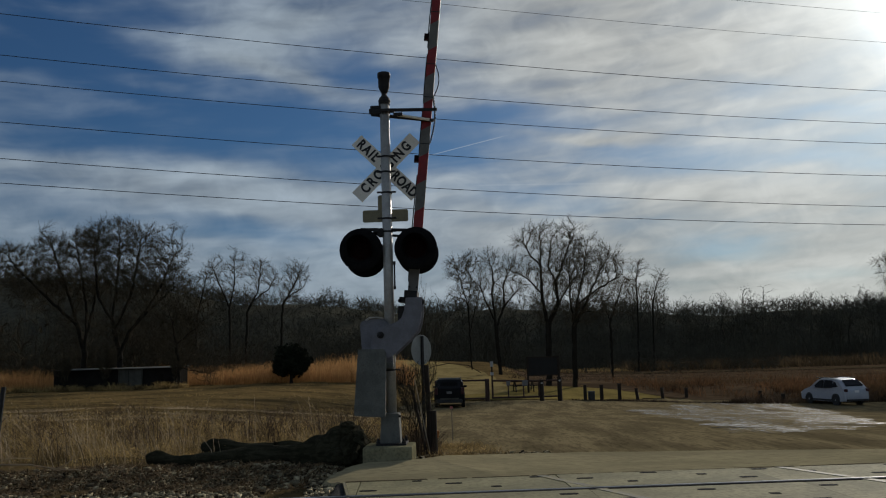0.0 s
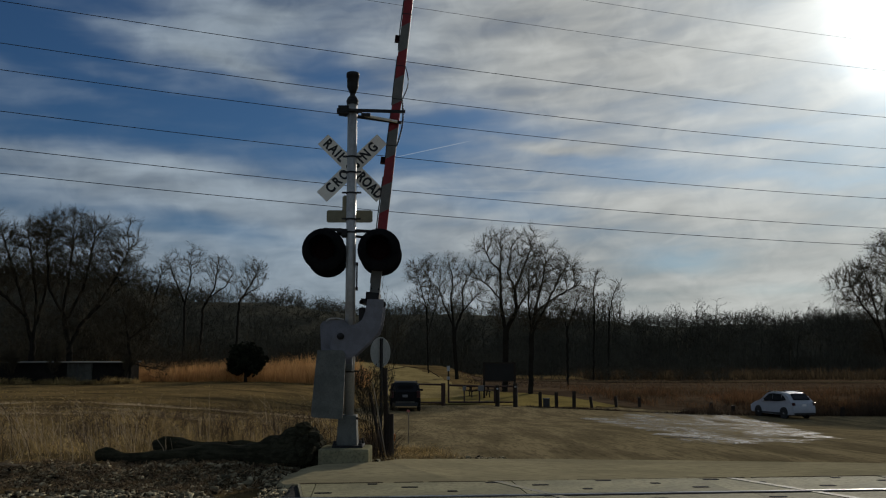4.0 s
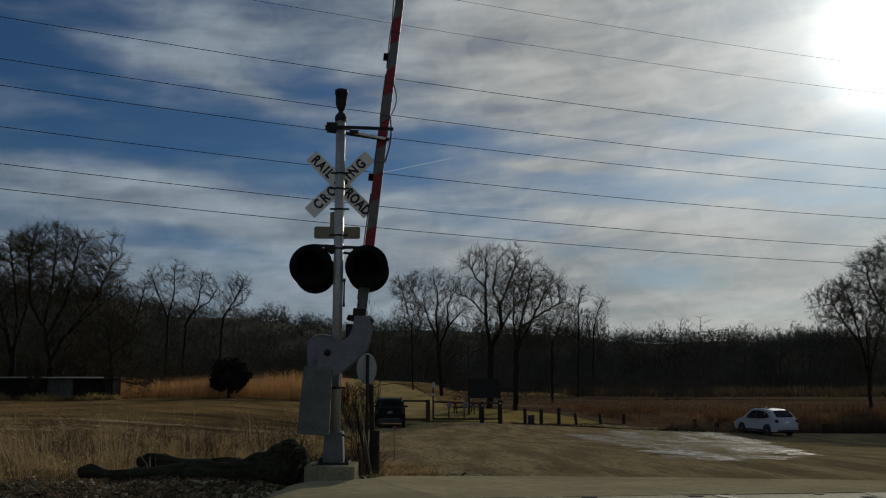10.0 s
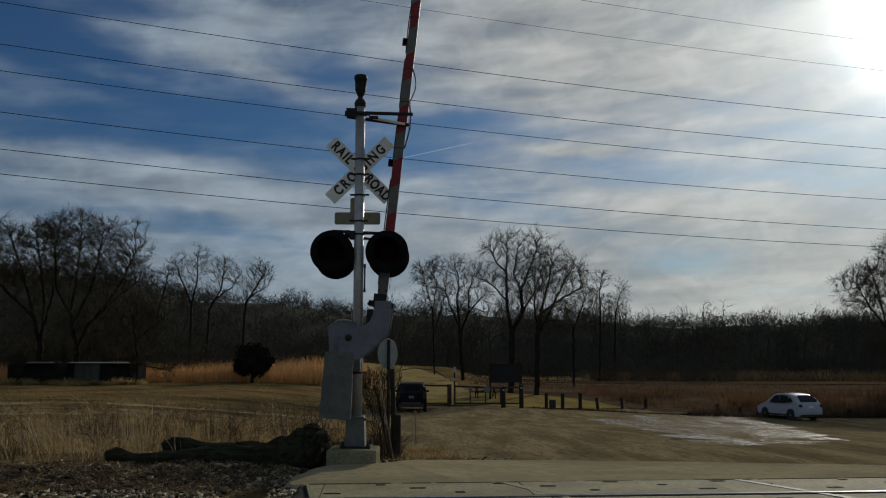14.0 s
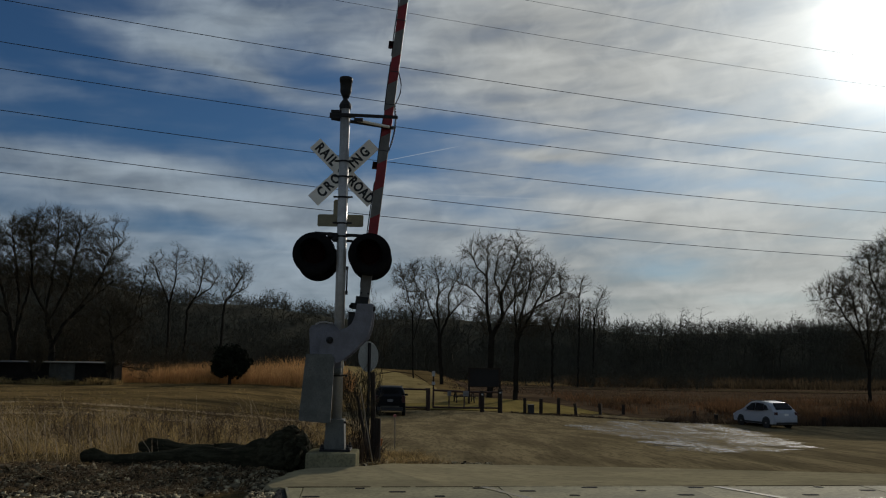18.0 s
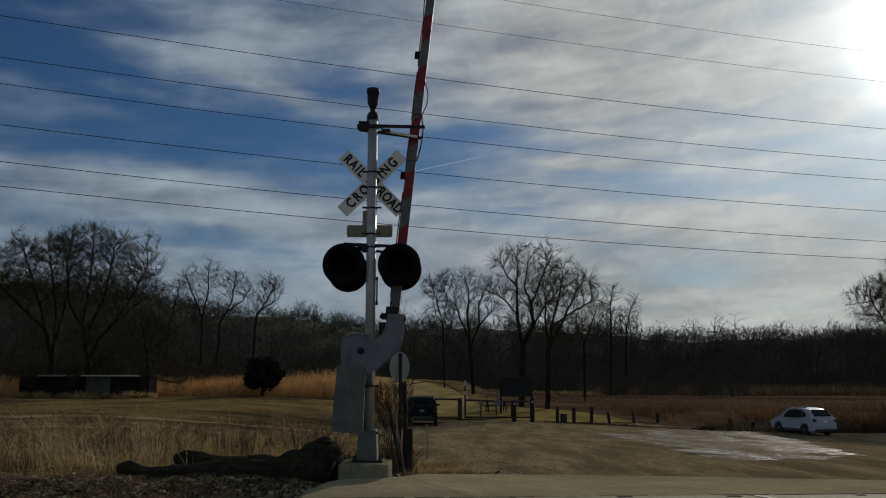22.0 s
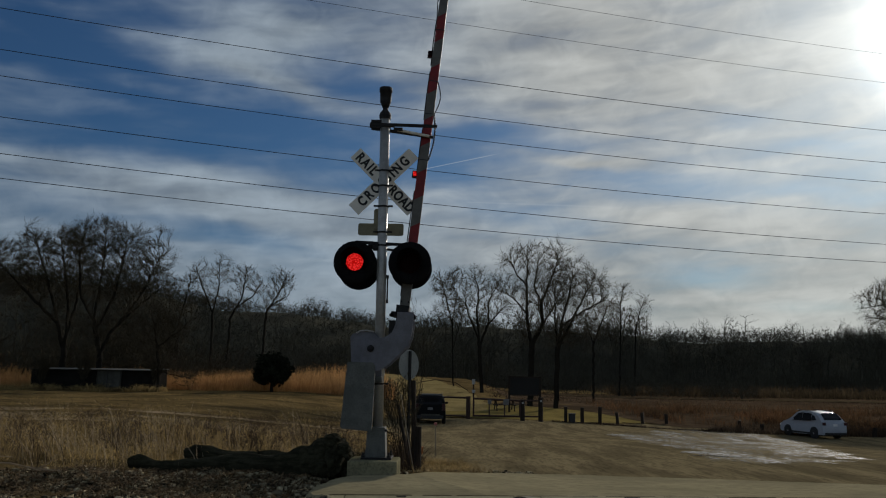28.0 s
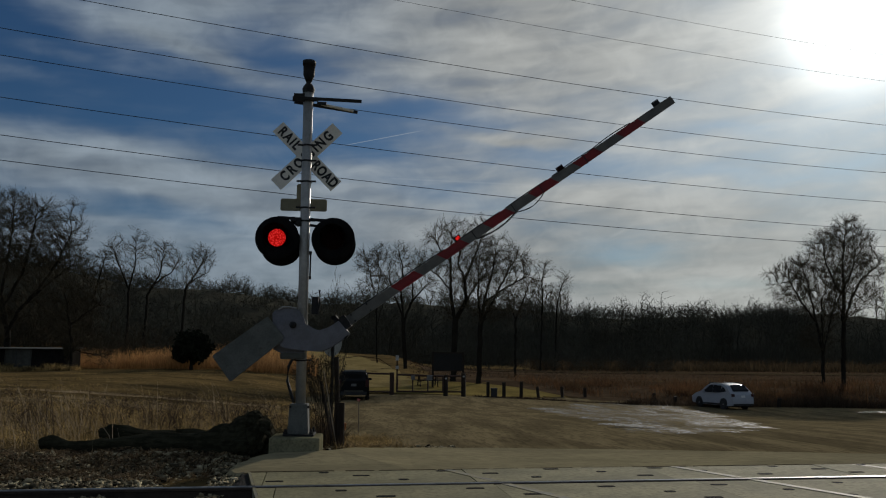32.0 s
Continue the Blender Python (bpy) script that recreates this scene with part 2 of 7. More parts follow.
M = {
    "galv": mat("weathered silver-painted steel", (0.34, 0.3354, 0.3175), (0.272, 0.2666, 0.2523), 9, 0.42, 0.3, 0.05, 70, (0.204, 0.2021, 0.1914), spec=0.5),
    "grey_paint": mat("grey enamel", (0.145, 0.145, 0.165), (0.112, 0.112, 0.125), 6, 0.6, 0.0, 0.06, 60, (0.0858, 0.0792, 0.0792)),
    "weight_paint": mat("weathered grey enamel", (0.1176, 0.121, 0.1098), (0.0896, 0.09296, 0.08512), 5, 0.75, 0.0, 0.06, 50, (0.0672, 0.06496, 0.056), spec=0.15),
    "black_paint": mat("flat black paint", (0.008, 0.008, 0.009), (0.012, 0.012, 0.012), 10, 0.95, 0.0, 0.03, 60, (0.005, 0.005, 0.005), spec=0.03),
    "dark_steel": mat("dark cast iron", (0.014, 0.014, 0.015), (0.022, 0.02, 0.018), 12, 0.65, 0.0, 0.1, 70, spec=0.2),
    "white_sign": mat("white sign sheeting", (0.72, 0.688, 0.608), (0.656, 0.616, 0.544), 4, 0.5, 0.0, 0.02, 50, (0.576, 0.536, 0.464)),
    "black_letter": mat("black lettering", (0.012, 0.012, 0.012), (0.018, 0.018, 0.018), 6, 0.6, 0, 0, 50),
    "pale_back": mat("pale galvanised sign back", (0.30, 0.31, 0.29), (0.24, 0.25, 0.235), 4, 0.6, 0.1, 0.02, 40),
    "sign_back": mat("bare aluminium sign back", (0.21, 0.19, 0.12), (0.165, 0.15, 0.095), 5, 0.6, 0.1, 0.02, 60),
    # boom white is darkened evenly; the shade of its backlit face is in the colour
    "boom_white": mat("shaded white boom paint", (0.1192, 0.1125, 0.09971), (0.08942, 0.08517, 0.07667), 6, 0.6, 0, 0.04, 60, (0.0811, 0.07531, 0.06664)),
    "boom_red": mat("red boom sheeting", (0.2076, 0.01037, 0.01212), (0.138, 0.00864, 0.009504), 6, 0.5, 0, 0.03, 60, (0.0864, 0.006912, 0.006912)),
    "red_lens": mat("dark red lens", (0.05, 0.004, 0.004), (0.03, 0.003, 0.003), 20, 0.3, 0, 0, 80, spec=0.3),
    "dead_lens": mat("unlit lens", (0.010, 0.003, 0.003), (0.007, 0.002, 0.002), 20, 0.8, 0, 0, 80, spec=0.05),
    "red_glow": glow_mat("lit red lamp", (1.0, 0.008, 0.006), 0.85),
    "rubber": mat("black rubber", (0.02, 0.02, 0.02), (0.03, 0.03, 0.03), 10, 0.85, 0, 0.1, 60),
    "concrete": mat("weathered concrete", (0.2199, 0.2024, 0.1242), (0.1303, 0.1218, 0.07598), 2.2, 0.95, 0, 0.35, 30, (0.07329, 0.06799, 0.04383), spec=0.0),
    "panel": mat("crossing panel concrete", (0.2637, 0.2376, 0.1307), (0.1842, 0.1675, 0.09266), 1.3, 0.85, 0, 0.3, 18, (0.1143, 0.1029, 0.0594), rand=0.14, spec=0.1),
    "asphalt": mat("worn asphalt", (0.311, 0.2643, 0.1572), (0.2321, 0.1984, 0.1204), 1.1, 0.95, 0, 0.5, 16, (0.1727, 0.1476, 0.09129), (0.4, 0.8, 1), spec=0.0),
    # darker copy of the asphalt, with the shade of the sloping edge in it
    "shaded_asphalt": mat("broken asphalt darkened as in shade", (0.035, 0.033, 0.03), (0.022, 0.021, 0.019), 6, 0.95, 0, 0.9, 60, (0.05, 0.046, 0.04), spec=0.05),
    "yellow_line": mat("worn yellow line", (0.2074, 0.1705, 0.07056), (0.1348, 0.1279, 0.09072), 5, 0.7, 0, 0.2, 30, (0.1037, 0.1012, 0.08568)),
    "rail": mat("steel rail", (0.06, 0.045, 0.035), (0.04, 0.03, 0.024), 8, 0.7, 0.4, 0.2, 40),
    "rail_top": mat("worn rail head", (0.20, 0.19, 0.18), (0.13, 0.12, 0.11), 10, 0.33, 0.9, 0.02, 60, (0.09, 0.08, 0.075)),
    "stone": mat("ballast stone", (0.4393, 0.3764, 0.2413), (0.1568, 0.1261, 0.07795), 3, 0.9, 0, 0.3, 30, (0.06278, 0.05086, 0.03154), island=1.0, spec=0.05),
    "dirt": mat("ballast bed", (0.0975, 0.07475, 0.0455), (0.052, 0.04225, 0.026), 2.5, 0.95, 0, 0.8, 25, (0.03575, 0.03087, 0.02438), spec=0.0),
    "bark": mat("dark grey-brown bark", (0.024, 0.021, 0.016), (0.017, 0.0145, 0.011), 2, 0.95, 0, 0.4, 14, (0.017, 0.014, 0.0105), spec=0.05),
    "twig": mat("bare twigs", (0.069, 0.0575, 0.03643), (0.046, 0.0391, 0.0253), 1.5, 0.95, 0, 0, 9, (0.046, 0.0368, 0.02328), spec=0.05),
    "far_wood": mat("far bare woodland", (0.08972, 0.08421, 0.06231), (0.0568, 0.05371, 0.04014), 0.10, 1.0, 0, 0.8, 0.9, (0.03289, 0.03122, 0.02354), island=0.25, spec=0.0),
    "log": mat("weathered driftwood", (0.0468, 0.04462, 0.02718), (0.02145, 0.02028, 0.01236), 3, 0.95, 0, 0.9, 24, (0.01365, 0.01217, 0.008237), (1, 5, 5), spec=0.03),
    "cedar": mat("dark evergreen foliage", (0.022, 0.026, 0.014), (0.014, 0.016, 0.010), 3, 0.95, 0, 0, 20, (0.008, 0.009, 0.006), island=0.4, spec=0.05),
    "gold_grass": straw("tall golden grass", (0.53, 0.3016, 0.125), (0.4028, 0.2236, 0.092), 0.25, 2.0, (0.2862, 0.1539, 0.063)),
    "red_grass": straw("russet prairie grass", (0.1281, 0.06793, 0.03428), (0.06185, 0.04039, 0.02257), 0.16, 1.2, (0.03092, 0.02295, 0.01421)),
    "weed": straw("dead weeds", (0.5944, 0.4181, 0.1739), (0.1607, 0.1136, 0.05084), 0.7, 4, (0.1124, 0.08205, 0.04014), 0.8),
    "bramble": straw("olive-brown bramble", (0.13, 0.12, 0.06), (0.08, 0.075, 0.04), 1, 6, (0.05, 0.045, 0.025), 0.5),
    "stalk": straw("pale dry stalks", (0.50, 0.40, 0.27), (0.36, 0.28, 0.18), 1, 5, (0.2, 0.15, 0.1)),
    "brown_stalk": straw("brown weed stems", (0.085, 0.058, 0.038), (0.055, 0.04, 0.028), 1, 5, (0.04, 0.03, 0.02), 0.4, 0.15),
    "field": mat("dormant field with old furrows", (0.165, 0.1122, 0.04752), (0.07299, 0.05286, 0.02492), 0.5, 0.95, 0, 0.9, 3.6, (0.05034, 0.03775, 0.01926), (0.35, 0.75, 1), spec=0.0),
    "lot": mat("packed dirt and gravel", (0.2118, 0.1664, 0.09222), (0.1224, 0.09612, 0.05389), 1.3, 0.95, 0, 0.9, 11.0, (0.05731, 0.04595, 0.02634), (1.0, 0.16, 1), spec=0.0),
    "lawn": mat("mown yellow grass", (0.2376, 0.1804, 0.0627), (0.1584, 0.1206, 0.04347), 0.5, 0.95, 0, 0.4, 8, (0.1232, 0.0924, 0.0301), spec=0.0),
    "lane": mat("pale grass track", (0.2797, 0.2134, 0.09178), (0.1987, 0.1509, 0.06461), 0.4, 0.95, 0, 0.4, 6, (0.1178, 0.08832, 0.04081), spec=0.0),
    "dull_grass": straw("dull brown far grass", (0.07357, 0.05263, 0.03105), (0.04347, 0.03333, 0.02042), 0.12, 1.0, (0.0301, 0.02368, 0.01471)),
    "tan_grass": straw("matted tan grass", (0.3121, 0.2217, 0.08903), (0.1807, 0.1313, 0.05567), 0.3, 2.0, (0.09854, 0.07225, 0.03339), 0.5),
    "litter": straw("fallen leaf litter", (0.24, 0.165, 0.09), (0.12, 0.0825, 0.048), 3.0, 12, (0.06, 0.045, 0.03), 0.8, 0.2),
    "rough_field": mat("rough grey-brown grassland", (0.1063, 0.0729, 0.04437), (0.05951, 0.04144, 0.02601), 0.12, 0.95, 0, 0.8, 1.6, (0.034, 0.02302, 0.0153), (0.5, 1.0, 1), spec=0.0),
    "grey_grass": straw("grey-brown rough grass", (0.1134, 0.07589, 0.045), (0.06615, 0.04312, 0.027), 0.12, 1.2, (0.04253, 0.02932, 0.0198)),
    "mown": mat("mown brown grass strip", (0.093, 0.06975, 0.03952), (0.06975, 0.05208, 0.02976), 0.2, 0.95, 0, 0.4, 3, (0.0465, 0.03488, 0.02092), spec=0.0),
    "marker_plate": mat("faded pale marker", (0.36, 0.35, 0.33), (0.3, 0.29, 0.27), 3, 0.7, 0, 0, 30, spec=0.1),
    "dull_plate": mat("weathered grey notices", (0.17, 0.165, 0.16), (0.13, 0.125, 0.12), 3, 0.8, 0, 0, 30, spec=0.1),
    "old_wood": mat("dark treated timber", (0.036, 0.027, 0.020), (0.024, 0.019, 0.015), 3, 0.9, 0, 0.4, 30, (0.025, 0.02, 0.016), (5, 5, 1), spec=0.1),
    "board": mat("dark notice board", (0.0108, 0.0096, 0.0084), (0.0072, 0.0066, 0.006), 2, 0.7, 0, 0.1, 20),
    "rust": mat("rust-brown pipe", (0.060, 0.033, 0.024), (0.04, 0.024, 0.018), 4, 0.8, 0.1, 0.2, 30),
    "plate": mat("small white notices", (0.62, 0.60, 0.58), (0.52, 0.50, 0.49), 3, 0.6, 0, 0, 30),
    "shed_wall": mat("dark shed boards", (0.014, 0.013, 0.011), (0.02, 0.018, 0.016), 1.5, 1.0, 0, 0.3, 12, spec=0.0),
    "shed_door": mat("grey metal door", (0.085, 0.082, 0.068), (0.06, 0.058, 0.048), 2, 0.95, 0.0, 0.1, 20, spec=0.0),
    "roof": mat("pale metal roof", (0.102, 0.102, 0.093), (0.036, 0.036, 0.0324), 0.8, 0.7, 0.0, 0.1, 15),
    "cable": mat("black cable", (0.012, 0.012, 0.013), (0.018, 0.018, 0.018), 5, 0.6, 0, 0, 30),
    "line": mat("power line conductor", (0.028, 0.03, 0.034), (0.022, 0.023, 0.027), 1, 0.8, 0.0, 0, 10),
    "white_car": mat("silver-white car paint", (0.336, 0.352, 0.384), (0.304, 0.32, 0.352), 2, 0.25, 0, 0, 60, (0.288, 0.296, 0.32), spec=0.5),
    "dark_car": mat("black car paint", (0.006, 0.006, 0.006), (0.008, 0.008, 0.008), 2, 0.5, 0, 0, 60, spec=0.05),
    "glass": mat("dark car glass", (0.005, 0.005, 0.006), (0.007, 0.007, 0.008), 2, 0.15, 0, 0, 30, spec=0.15),
    "trim": mat("black plastic trim", (0.025, 0.025, 0.026), (0.02, 0.02, 0.02), 5, 0.6, 0, 0.02, 50),
    "tail": mat("red tail lamp", (0.04, 0.0032, 0.0032), (0.028, 0.0024, 0.0024), 6, 0.35, 0, 0, 40, spec=0.3),
    "alloy": mat("alloy wheel", (0.45, 0.45, 0.46), (0.36, 0.36, 0.37), 8, 0.35, 0.8, 0, 40),
    "chrome": mat("silver bumper trim", (0.55, 0.55, 0.56), (0.48, 0.48, 0.5), 4, 0.3, 0.8, 0, 40),
    "pink": mat("faded red survey tape", (0.5, 0.17, 0.14), (0.4, 0.13, 0.11), 5, 0.7, 0, 0, 30),
    "orange": mat("orange marker", (0.55, 0.20, 0.05), (0.42, 0.15, 0.04), 5, 0.6, 0, 0, 30),
    "stake": mat("bare wooden stake", (0.32, 0.25, 0.17), (0.24, 0.19, 0.13), 6, 0.85, 0, 0.2, 30),
}


def wet_mat():
    """Shallow thaw water and ice lying on the dirt, broken by bare patches."""
    m = bpy.data.materials.new("thawing ice and water")
    m.use_nodes = True
    n = Nodes(m.node_tree)
    co = n.add("ShaderNodeTexCoord").outputs["Object"]
    st = n.mapping(co, rot=(0, 0, radians(8)), scale=(0.8, 0.24, 1))
    big, small = n.noise(st, 0.8, 6, 0.6, 0.8), n.noise(st, 11.0, 6, 0.72, 0.5)
    wet = n.map_range(n.math("ADD", n.math("MULTIPLY", big, 0.38), n.math("MULTIPLY", small, 0.62)), 0.455, 0.585)
    p = n.add("ShaderNodeBsdfPrincipled")
    n.link(n.mix(small, (0.15, 0.14, 0.12), (0.24, 0.235, 0.22)), p.inputs["Base Color"])
    n.feed(p.inputs["Roughness"], n.math("SUBTRACT", 0.85, n.math("MULTIPLY", wet, 0.45)))
    n.link(n.math("MULTIPLY", wet, 0.66), p.inputs["Alpha"])
    n.link(n.math("MULTIPLY", wet, 0.3), p.inputs["Specular IOR Level"])
    bp = n.add("ShaderNodeBump")
    bp.inputs["Strength"].default_value, bp.inputs["Distance"].default_value = 0.35, 0.02
    n.link(n.math("ADD", small, n.noise(co, 9.0, 4, 0.6)), bp.inputs["Height"])
    n.link(bp.outputs[0], p.inputs["Normal"])
    n.link(p.outputs[0], n.add("ShaderNodeOutputMaterial").inputs[0])
    return m


M["ice"] = wet_mat()


# ---------------------------------------------------------------- building blocks
def solid(name, bm, material, smooth=False):
    me = bpy.data.meshes.new(name)
    bm.normal_update()
    bm.to_mesh(me)
    bm.free()
    me.materials.append(M[material])
    if smooth:
        me.polygons.foreach_set("use_smooth", [True] * len(me.polygons))
    return me


def part(name, bm, material, parent, label="", smooth=False):
    ob = new(name, solid(name, bm, material, smooth))
    ob.parent = parent
    if label:
        tagged(ob, label)
    return ob


def thing(name, label, category, at=(0, 0, 0), turn=0.0, group="", kind=""):
    ob = new(name)
    ob.empty_display_size = 0.2
    ob.matrix_basis = pose(*at, 0, 0, turn)
    return tagged(ob, label, category, group, kind)


def box(bm, centre, size, rot=(0, 0, 0), bevel=0.0, taper=1.0):
    g = bmesh.ops.create_cube(bm, size=1.0)["verts"]
    for v in g:
        k = taper if v.co.z > 0 else 1.0
        v.co = Vector((v.co.x * size[0] * k, v.co.y * size[1] * k, v.co.z * size[2]))
    if bevel:
        edges = list({e for v in g for e in v.link_edges})
        r = bmesh.ops.bevel(bm, geom=edges, offset=bevel, segments=2, affect="EDGES", profile=0.6)
        g = list({v for f in r["faces"] for v in f.verts} | {v for v in g if v.is_valid})
    bmesh.ops.transform(bm, matrix=pose(*centre, *rot), verts=g)
    return bm


def rod(bm, a, b, r0, r1=None, n=10, caps=True):
    a, b = Vector(a), Vector(b)
    r1 = r0 if r1 is None else r1
    q = (b - a).to_track_quat("Z", "Y").to_matrix()
    rings = []
    for c, r in ((a, r0), (b, r1)):
        rings.append([bm.verts.new(c + q @ Vector((r * math.cos(2 * math.pi * i / n), r * math.sin(2 * math.pi * i / n), 0))) for i in range(n)])
    for i in range(n):
        bm.faces.new((rings[0][i], rings[0][(i + 1) % n], rings[1][(i + 1) % n], rings[1][i]))
    if caps:
        bm.faces.new(rings[0][::-1])
        bm.faces.new(rings[1])
    return bm


def lathe(bm, axis_at, axis_to, prof, n=24):
    """A turned shape: prof is (way along, radius)."""
    a = Vector(axis_at)
    q = (Vector(axis_to) - a).to_track_quat("Z", "Y").to_matrix()
    rings = [[bm.verts.new(a + q @ Vector((r * math.cos(2 * math.pi * i / n), r * math.sin(2 * math.pi * i / n), d))) for i in range(n)] for d, r in prof]
    for r0, r1 in zip(rings, rings[1:]):
        for i in range(n):
            bm.faces.new((r0[i], r0[(i + 1) % n], r1[(i + 1) % n], r1[i]))
    bm.faces.new(rings[0][::-1])
    bm.faces.new(rings[-1])
    return bm


def slab(bm, outline, y0, y1, bevel=0.0):
    """An upright plate: outline in x and z, from y0 to y1."""
    f = [bm.verts.new((x, y0, z)) for x, z in outline]
    b = [bm.verts.new((x, y1, z)) for x, z in outline]
    k = len(f)
    faces = [bm.faces.new(f), bm.faces.new(b[::-1])]
    for i in range(k):
        bm.faces.new((f[i], b[i], b[(i + 1) % k], f[(i + 1) % k]))
    if bevel:
        edges = [e for fc in faces for e in fc.edges]
        bmesh.ops.bevel(bm, geom=edges, offset=bevel, segments=2, affect="EDGES")
    return bm


def tube(bm, pts, r, n=6):
    """One bent tube through the points."""
    pts, rings = [Vector(p) for p in pts], []
    for i, c in enumerate(pts):
        d = pts[min(i + 1, len(pts) - 1)] - pts[max(i - 1, 0)]
        q = d.to_track_quat("Z", "Y").to_matrix()
        rings.append([bm.verts.new(c + q @ Vector((r * math.cos(2 * math.pi * k / n), r * math.sin(2 * math.pi * k / n), 0))) for k in range(n)])
    for a, b in zip(rings, rings[1:]):
        for k in range(n):
            bm.faces.new((a[k], a[(k + 1) % n], b[(k + 1) % n], b[k]))
    bm.faces.new(rings[0][::-1])
    bm.faces.new(rings[-1])
    return bm


def from_arrays(name, verts, faces, material, smooth=False):
    """A mesh out of arrays: verts (n, 3), faces (m, k)."""
    me = bpy.data.meshes.new(name)
    verts, faces = np.asarray(verts, np.float32), np.asarray(faces, np.int32)
    k = faces.shape[1]
    me.vertices.add(len(verts))
    me.vertices.foreach_set("co", verts.ravel())
    me.loops.add(faces.size)
    me.loops.foreach_set("vertex_index", faces.ravel())
    me.polygons.add(len(faces))
    me.polygons.foreach_set("loop_start", np.arange(0, faces.size, k, dtype=np.int32))
    me.polygons.foreach_set("loop_total", np.full(len(faces), k, np.int32))
    me.update(calc_edges=True)
    me.materials.append(M[material])
    if smooth:
        me.polygons.foreach_set("use_smooth", [True] * len(faces))
    return me


def sstep(a, b, v):
    s = np.clip((np.asarray(v, float) - a) / (b - a), 0, 1)
    return s * s * (3 - 2 * s)


def zz(x, y):
    """Height of the open ground."""
    x, y = np.asarray(x, float), np.asarray(y, float)
    depth = 0.1 + 1.12 * sstep(-14, -1, x) + 0.72 * sstep(0, 22, x)
    s = np.clip((y - 13) / 33, 0, 1)
    fall = 0.5 * s + 0.5 * s * s * (3 - 2 * s)
    back = 1 - 0.38 * sstep(55, 66, y)
    rise = 1.6 * sstep(66, 112, y) * sstep(8, 0, x) * sstep(-26, -14, x)
    return -0.1 - depth * fall * back + rise


def g_at(x, y):
    return float(zz(x, y))


# ---------------------------------------------------------------- ground and setting
def axis_steps(inner, near, far_lo, far_hi):
    v = list(np.arange(-inner, inner + 0.1, near))
    s, a = near, inner
    while a < far_hi:
        s *= 1.25
        a += s
        v.append(a)
    s, a = near, -inner
    while a > far_lo:
        s *= 1.25
        a -= s
        v.append(a)
    return np.array(sorted(v))


def sheet(name, xs, ys, height, material, smooth=True):
    gx, gy = np.meshgrid(xs, ys)
    z = height(gx, gy)
    v = np.stack([gx, gy, z], -1).reshape(-1, 3)
    w = len(xs)
    i = np.arange(len(ys) - 1)[:, None] * w + np.arange(w - 1)[None]
    f = np.stack([i, i + 1, i + w + 1, i + w], -1).reshape(-1, 4)
    return new(name, from_arrays(name, v, f, material, smooth))


def ripple(x, y):
    return 0.05 * np.sin(x * 0.9 + 1.3 * np.sin(y * 0.31)) * np.sin(y * 0.7 + np.sin(x * 0.23)) + 0.03 * np.sin(x * 2.1 + y * 1.7) * np.sin(y * 2.3 - x * 0.6)


def ground_height(x, y):
    rough = sstep(14, 22, y) * sstep(2, -10, x) + sstep(60, 75, y)
    return zz(x, y) + ripple(x, y) * np.clip(rough, 0, 1) - 0.06 * sstep(-6, 0, x) * sstep(60, 50, y)


tagged(sheet("ground", axis_steps(45, 0.9, -1500, 1500), axis_steps(90, 0.9, -300, 2500), ground_height, "field"), "dormant brown field with matted dry grass", "ground", kind="structure")


def patch(name, outline, lift, material, label, category, step=0.8):
    """A sheet that follows the ground inside an outline."""
    bm = bmesh.new()
    vs = [bm.verts.new((x, y, 0)) for x, y in outline]
    bm.faces.new(vs)
    xs, ys = [p[0] for p in outline], [p[1] for p in outline]
    for a, b, nrm in ((min(xs), max(xs), (1, 0, 0)), (min(ys), max(ys), (0, 1, 0))):
        for c in np.arange(a + step, b, step):
            bmesh.ops.bisect_plane(bm, geom=bm.verts[:] + bm.edges[:] + bm.faces[:], plane_co=(c * nrm[0], c * nrm[1], 0), plane_no=nrm)
    for v in bm.verts:
        v.co.z = float(zz(v.co.x, v.co.y)) + lift
    ob = new(name, solid(name, bm, material, True))
    return tagged(ob, label, category, kind="structure")


def ragged(points, amount, seed, k=6):
    """The outline with uneven edges."""
    rng = random.Random(seed)
    out = []
    for (x0, y0), (x1, y1) in zip(points, points[1:] + points[:1]):
        for i in range(k):
            f = i / k
            out.append((x0 + (x1 - x0) * f + rng.uniform(-amount, amount), y0 + (y1 - y0) * f + rng.uniform(-amount, amount)))
    return out


patch("dirt_lot", ragged([(-0.6, 12.9), (5, 12.4), (14, 11.7), (34, 11.0), (62, 30), (58, 53), (40, 51.8), (24, 53.4), (19, 56.0), (14.8, 58.2), (11, 56.4), (7.4, 54.4), (-2.5, 53.2), (-4.5, 47), (-3.2, 36), (-1.2, 20)], 0.3, 3),
      0.02, "lot", "packed brown dirt and gravel parking lot", "parking lot", 1.6)
patch("lawn", ragged([(-3.5, 54.2), (7.4, 54.8), (11, 56.8), (14.6, 58.7), (14.6, 60), (11.5, 62), (8, 66), (0.5, 66), (-2, 63)], 0.35, 5), 0.03, "lawn", "mown yellow winter grass behind the gate", "lawn", 1.6)
patch("grass_track", ragged([(-3, 58), (2.0, 60), (2.3, 70), (1.0, 85), (-2, 100), (-7, 118), (-13, 118), (-9, 95), (-6.5, 75)], 0.3, 6), 0.05, "lane", "pale mown grass track into the field", "track", 2.5)
patch("far_track", ragged([(12, 108), (60, 103), (130, 108), (130, 115), (60, 110), (14, 115)], 0.5, 8), 0.12, "mown", "pale bare strip across the far field", "track", 4.0)
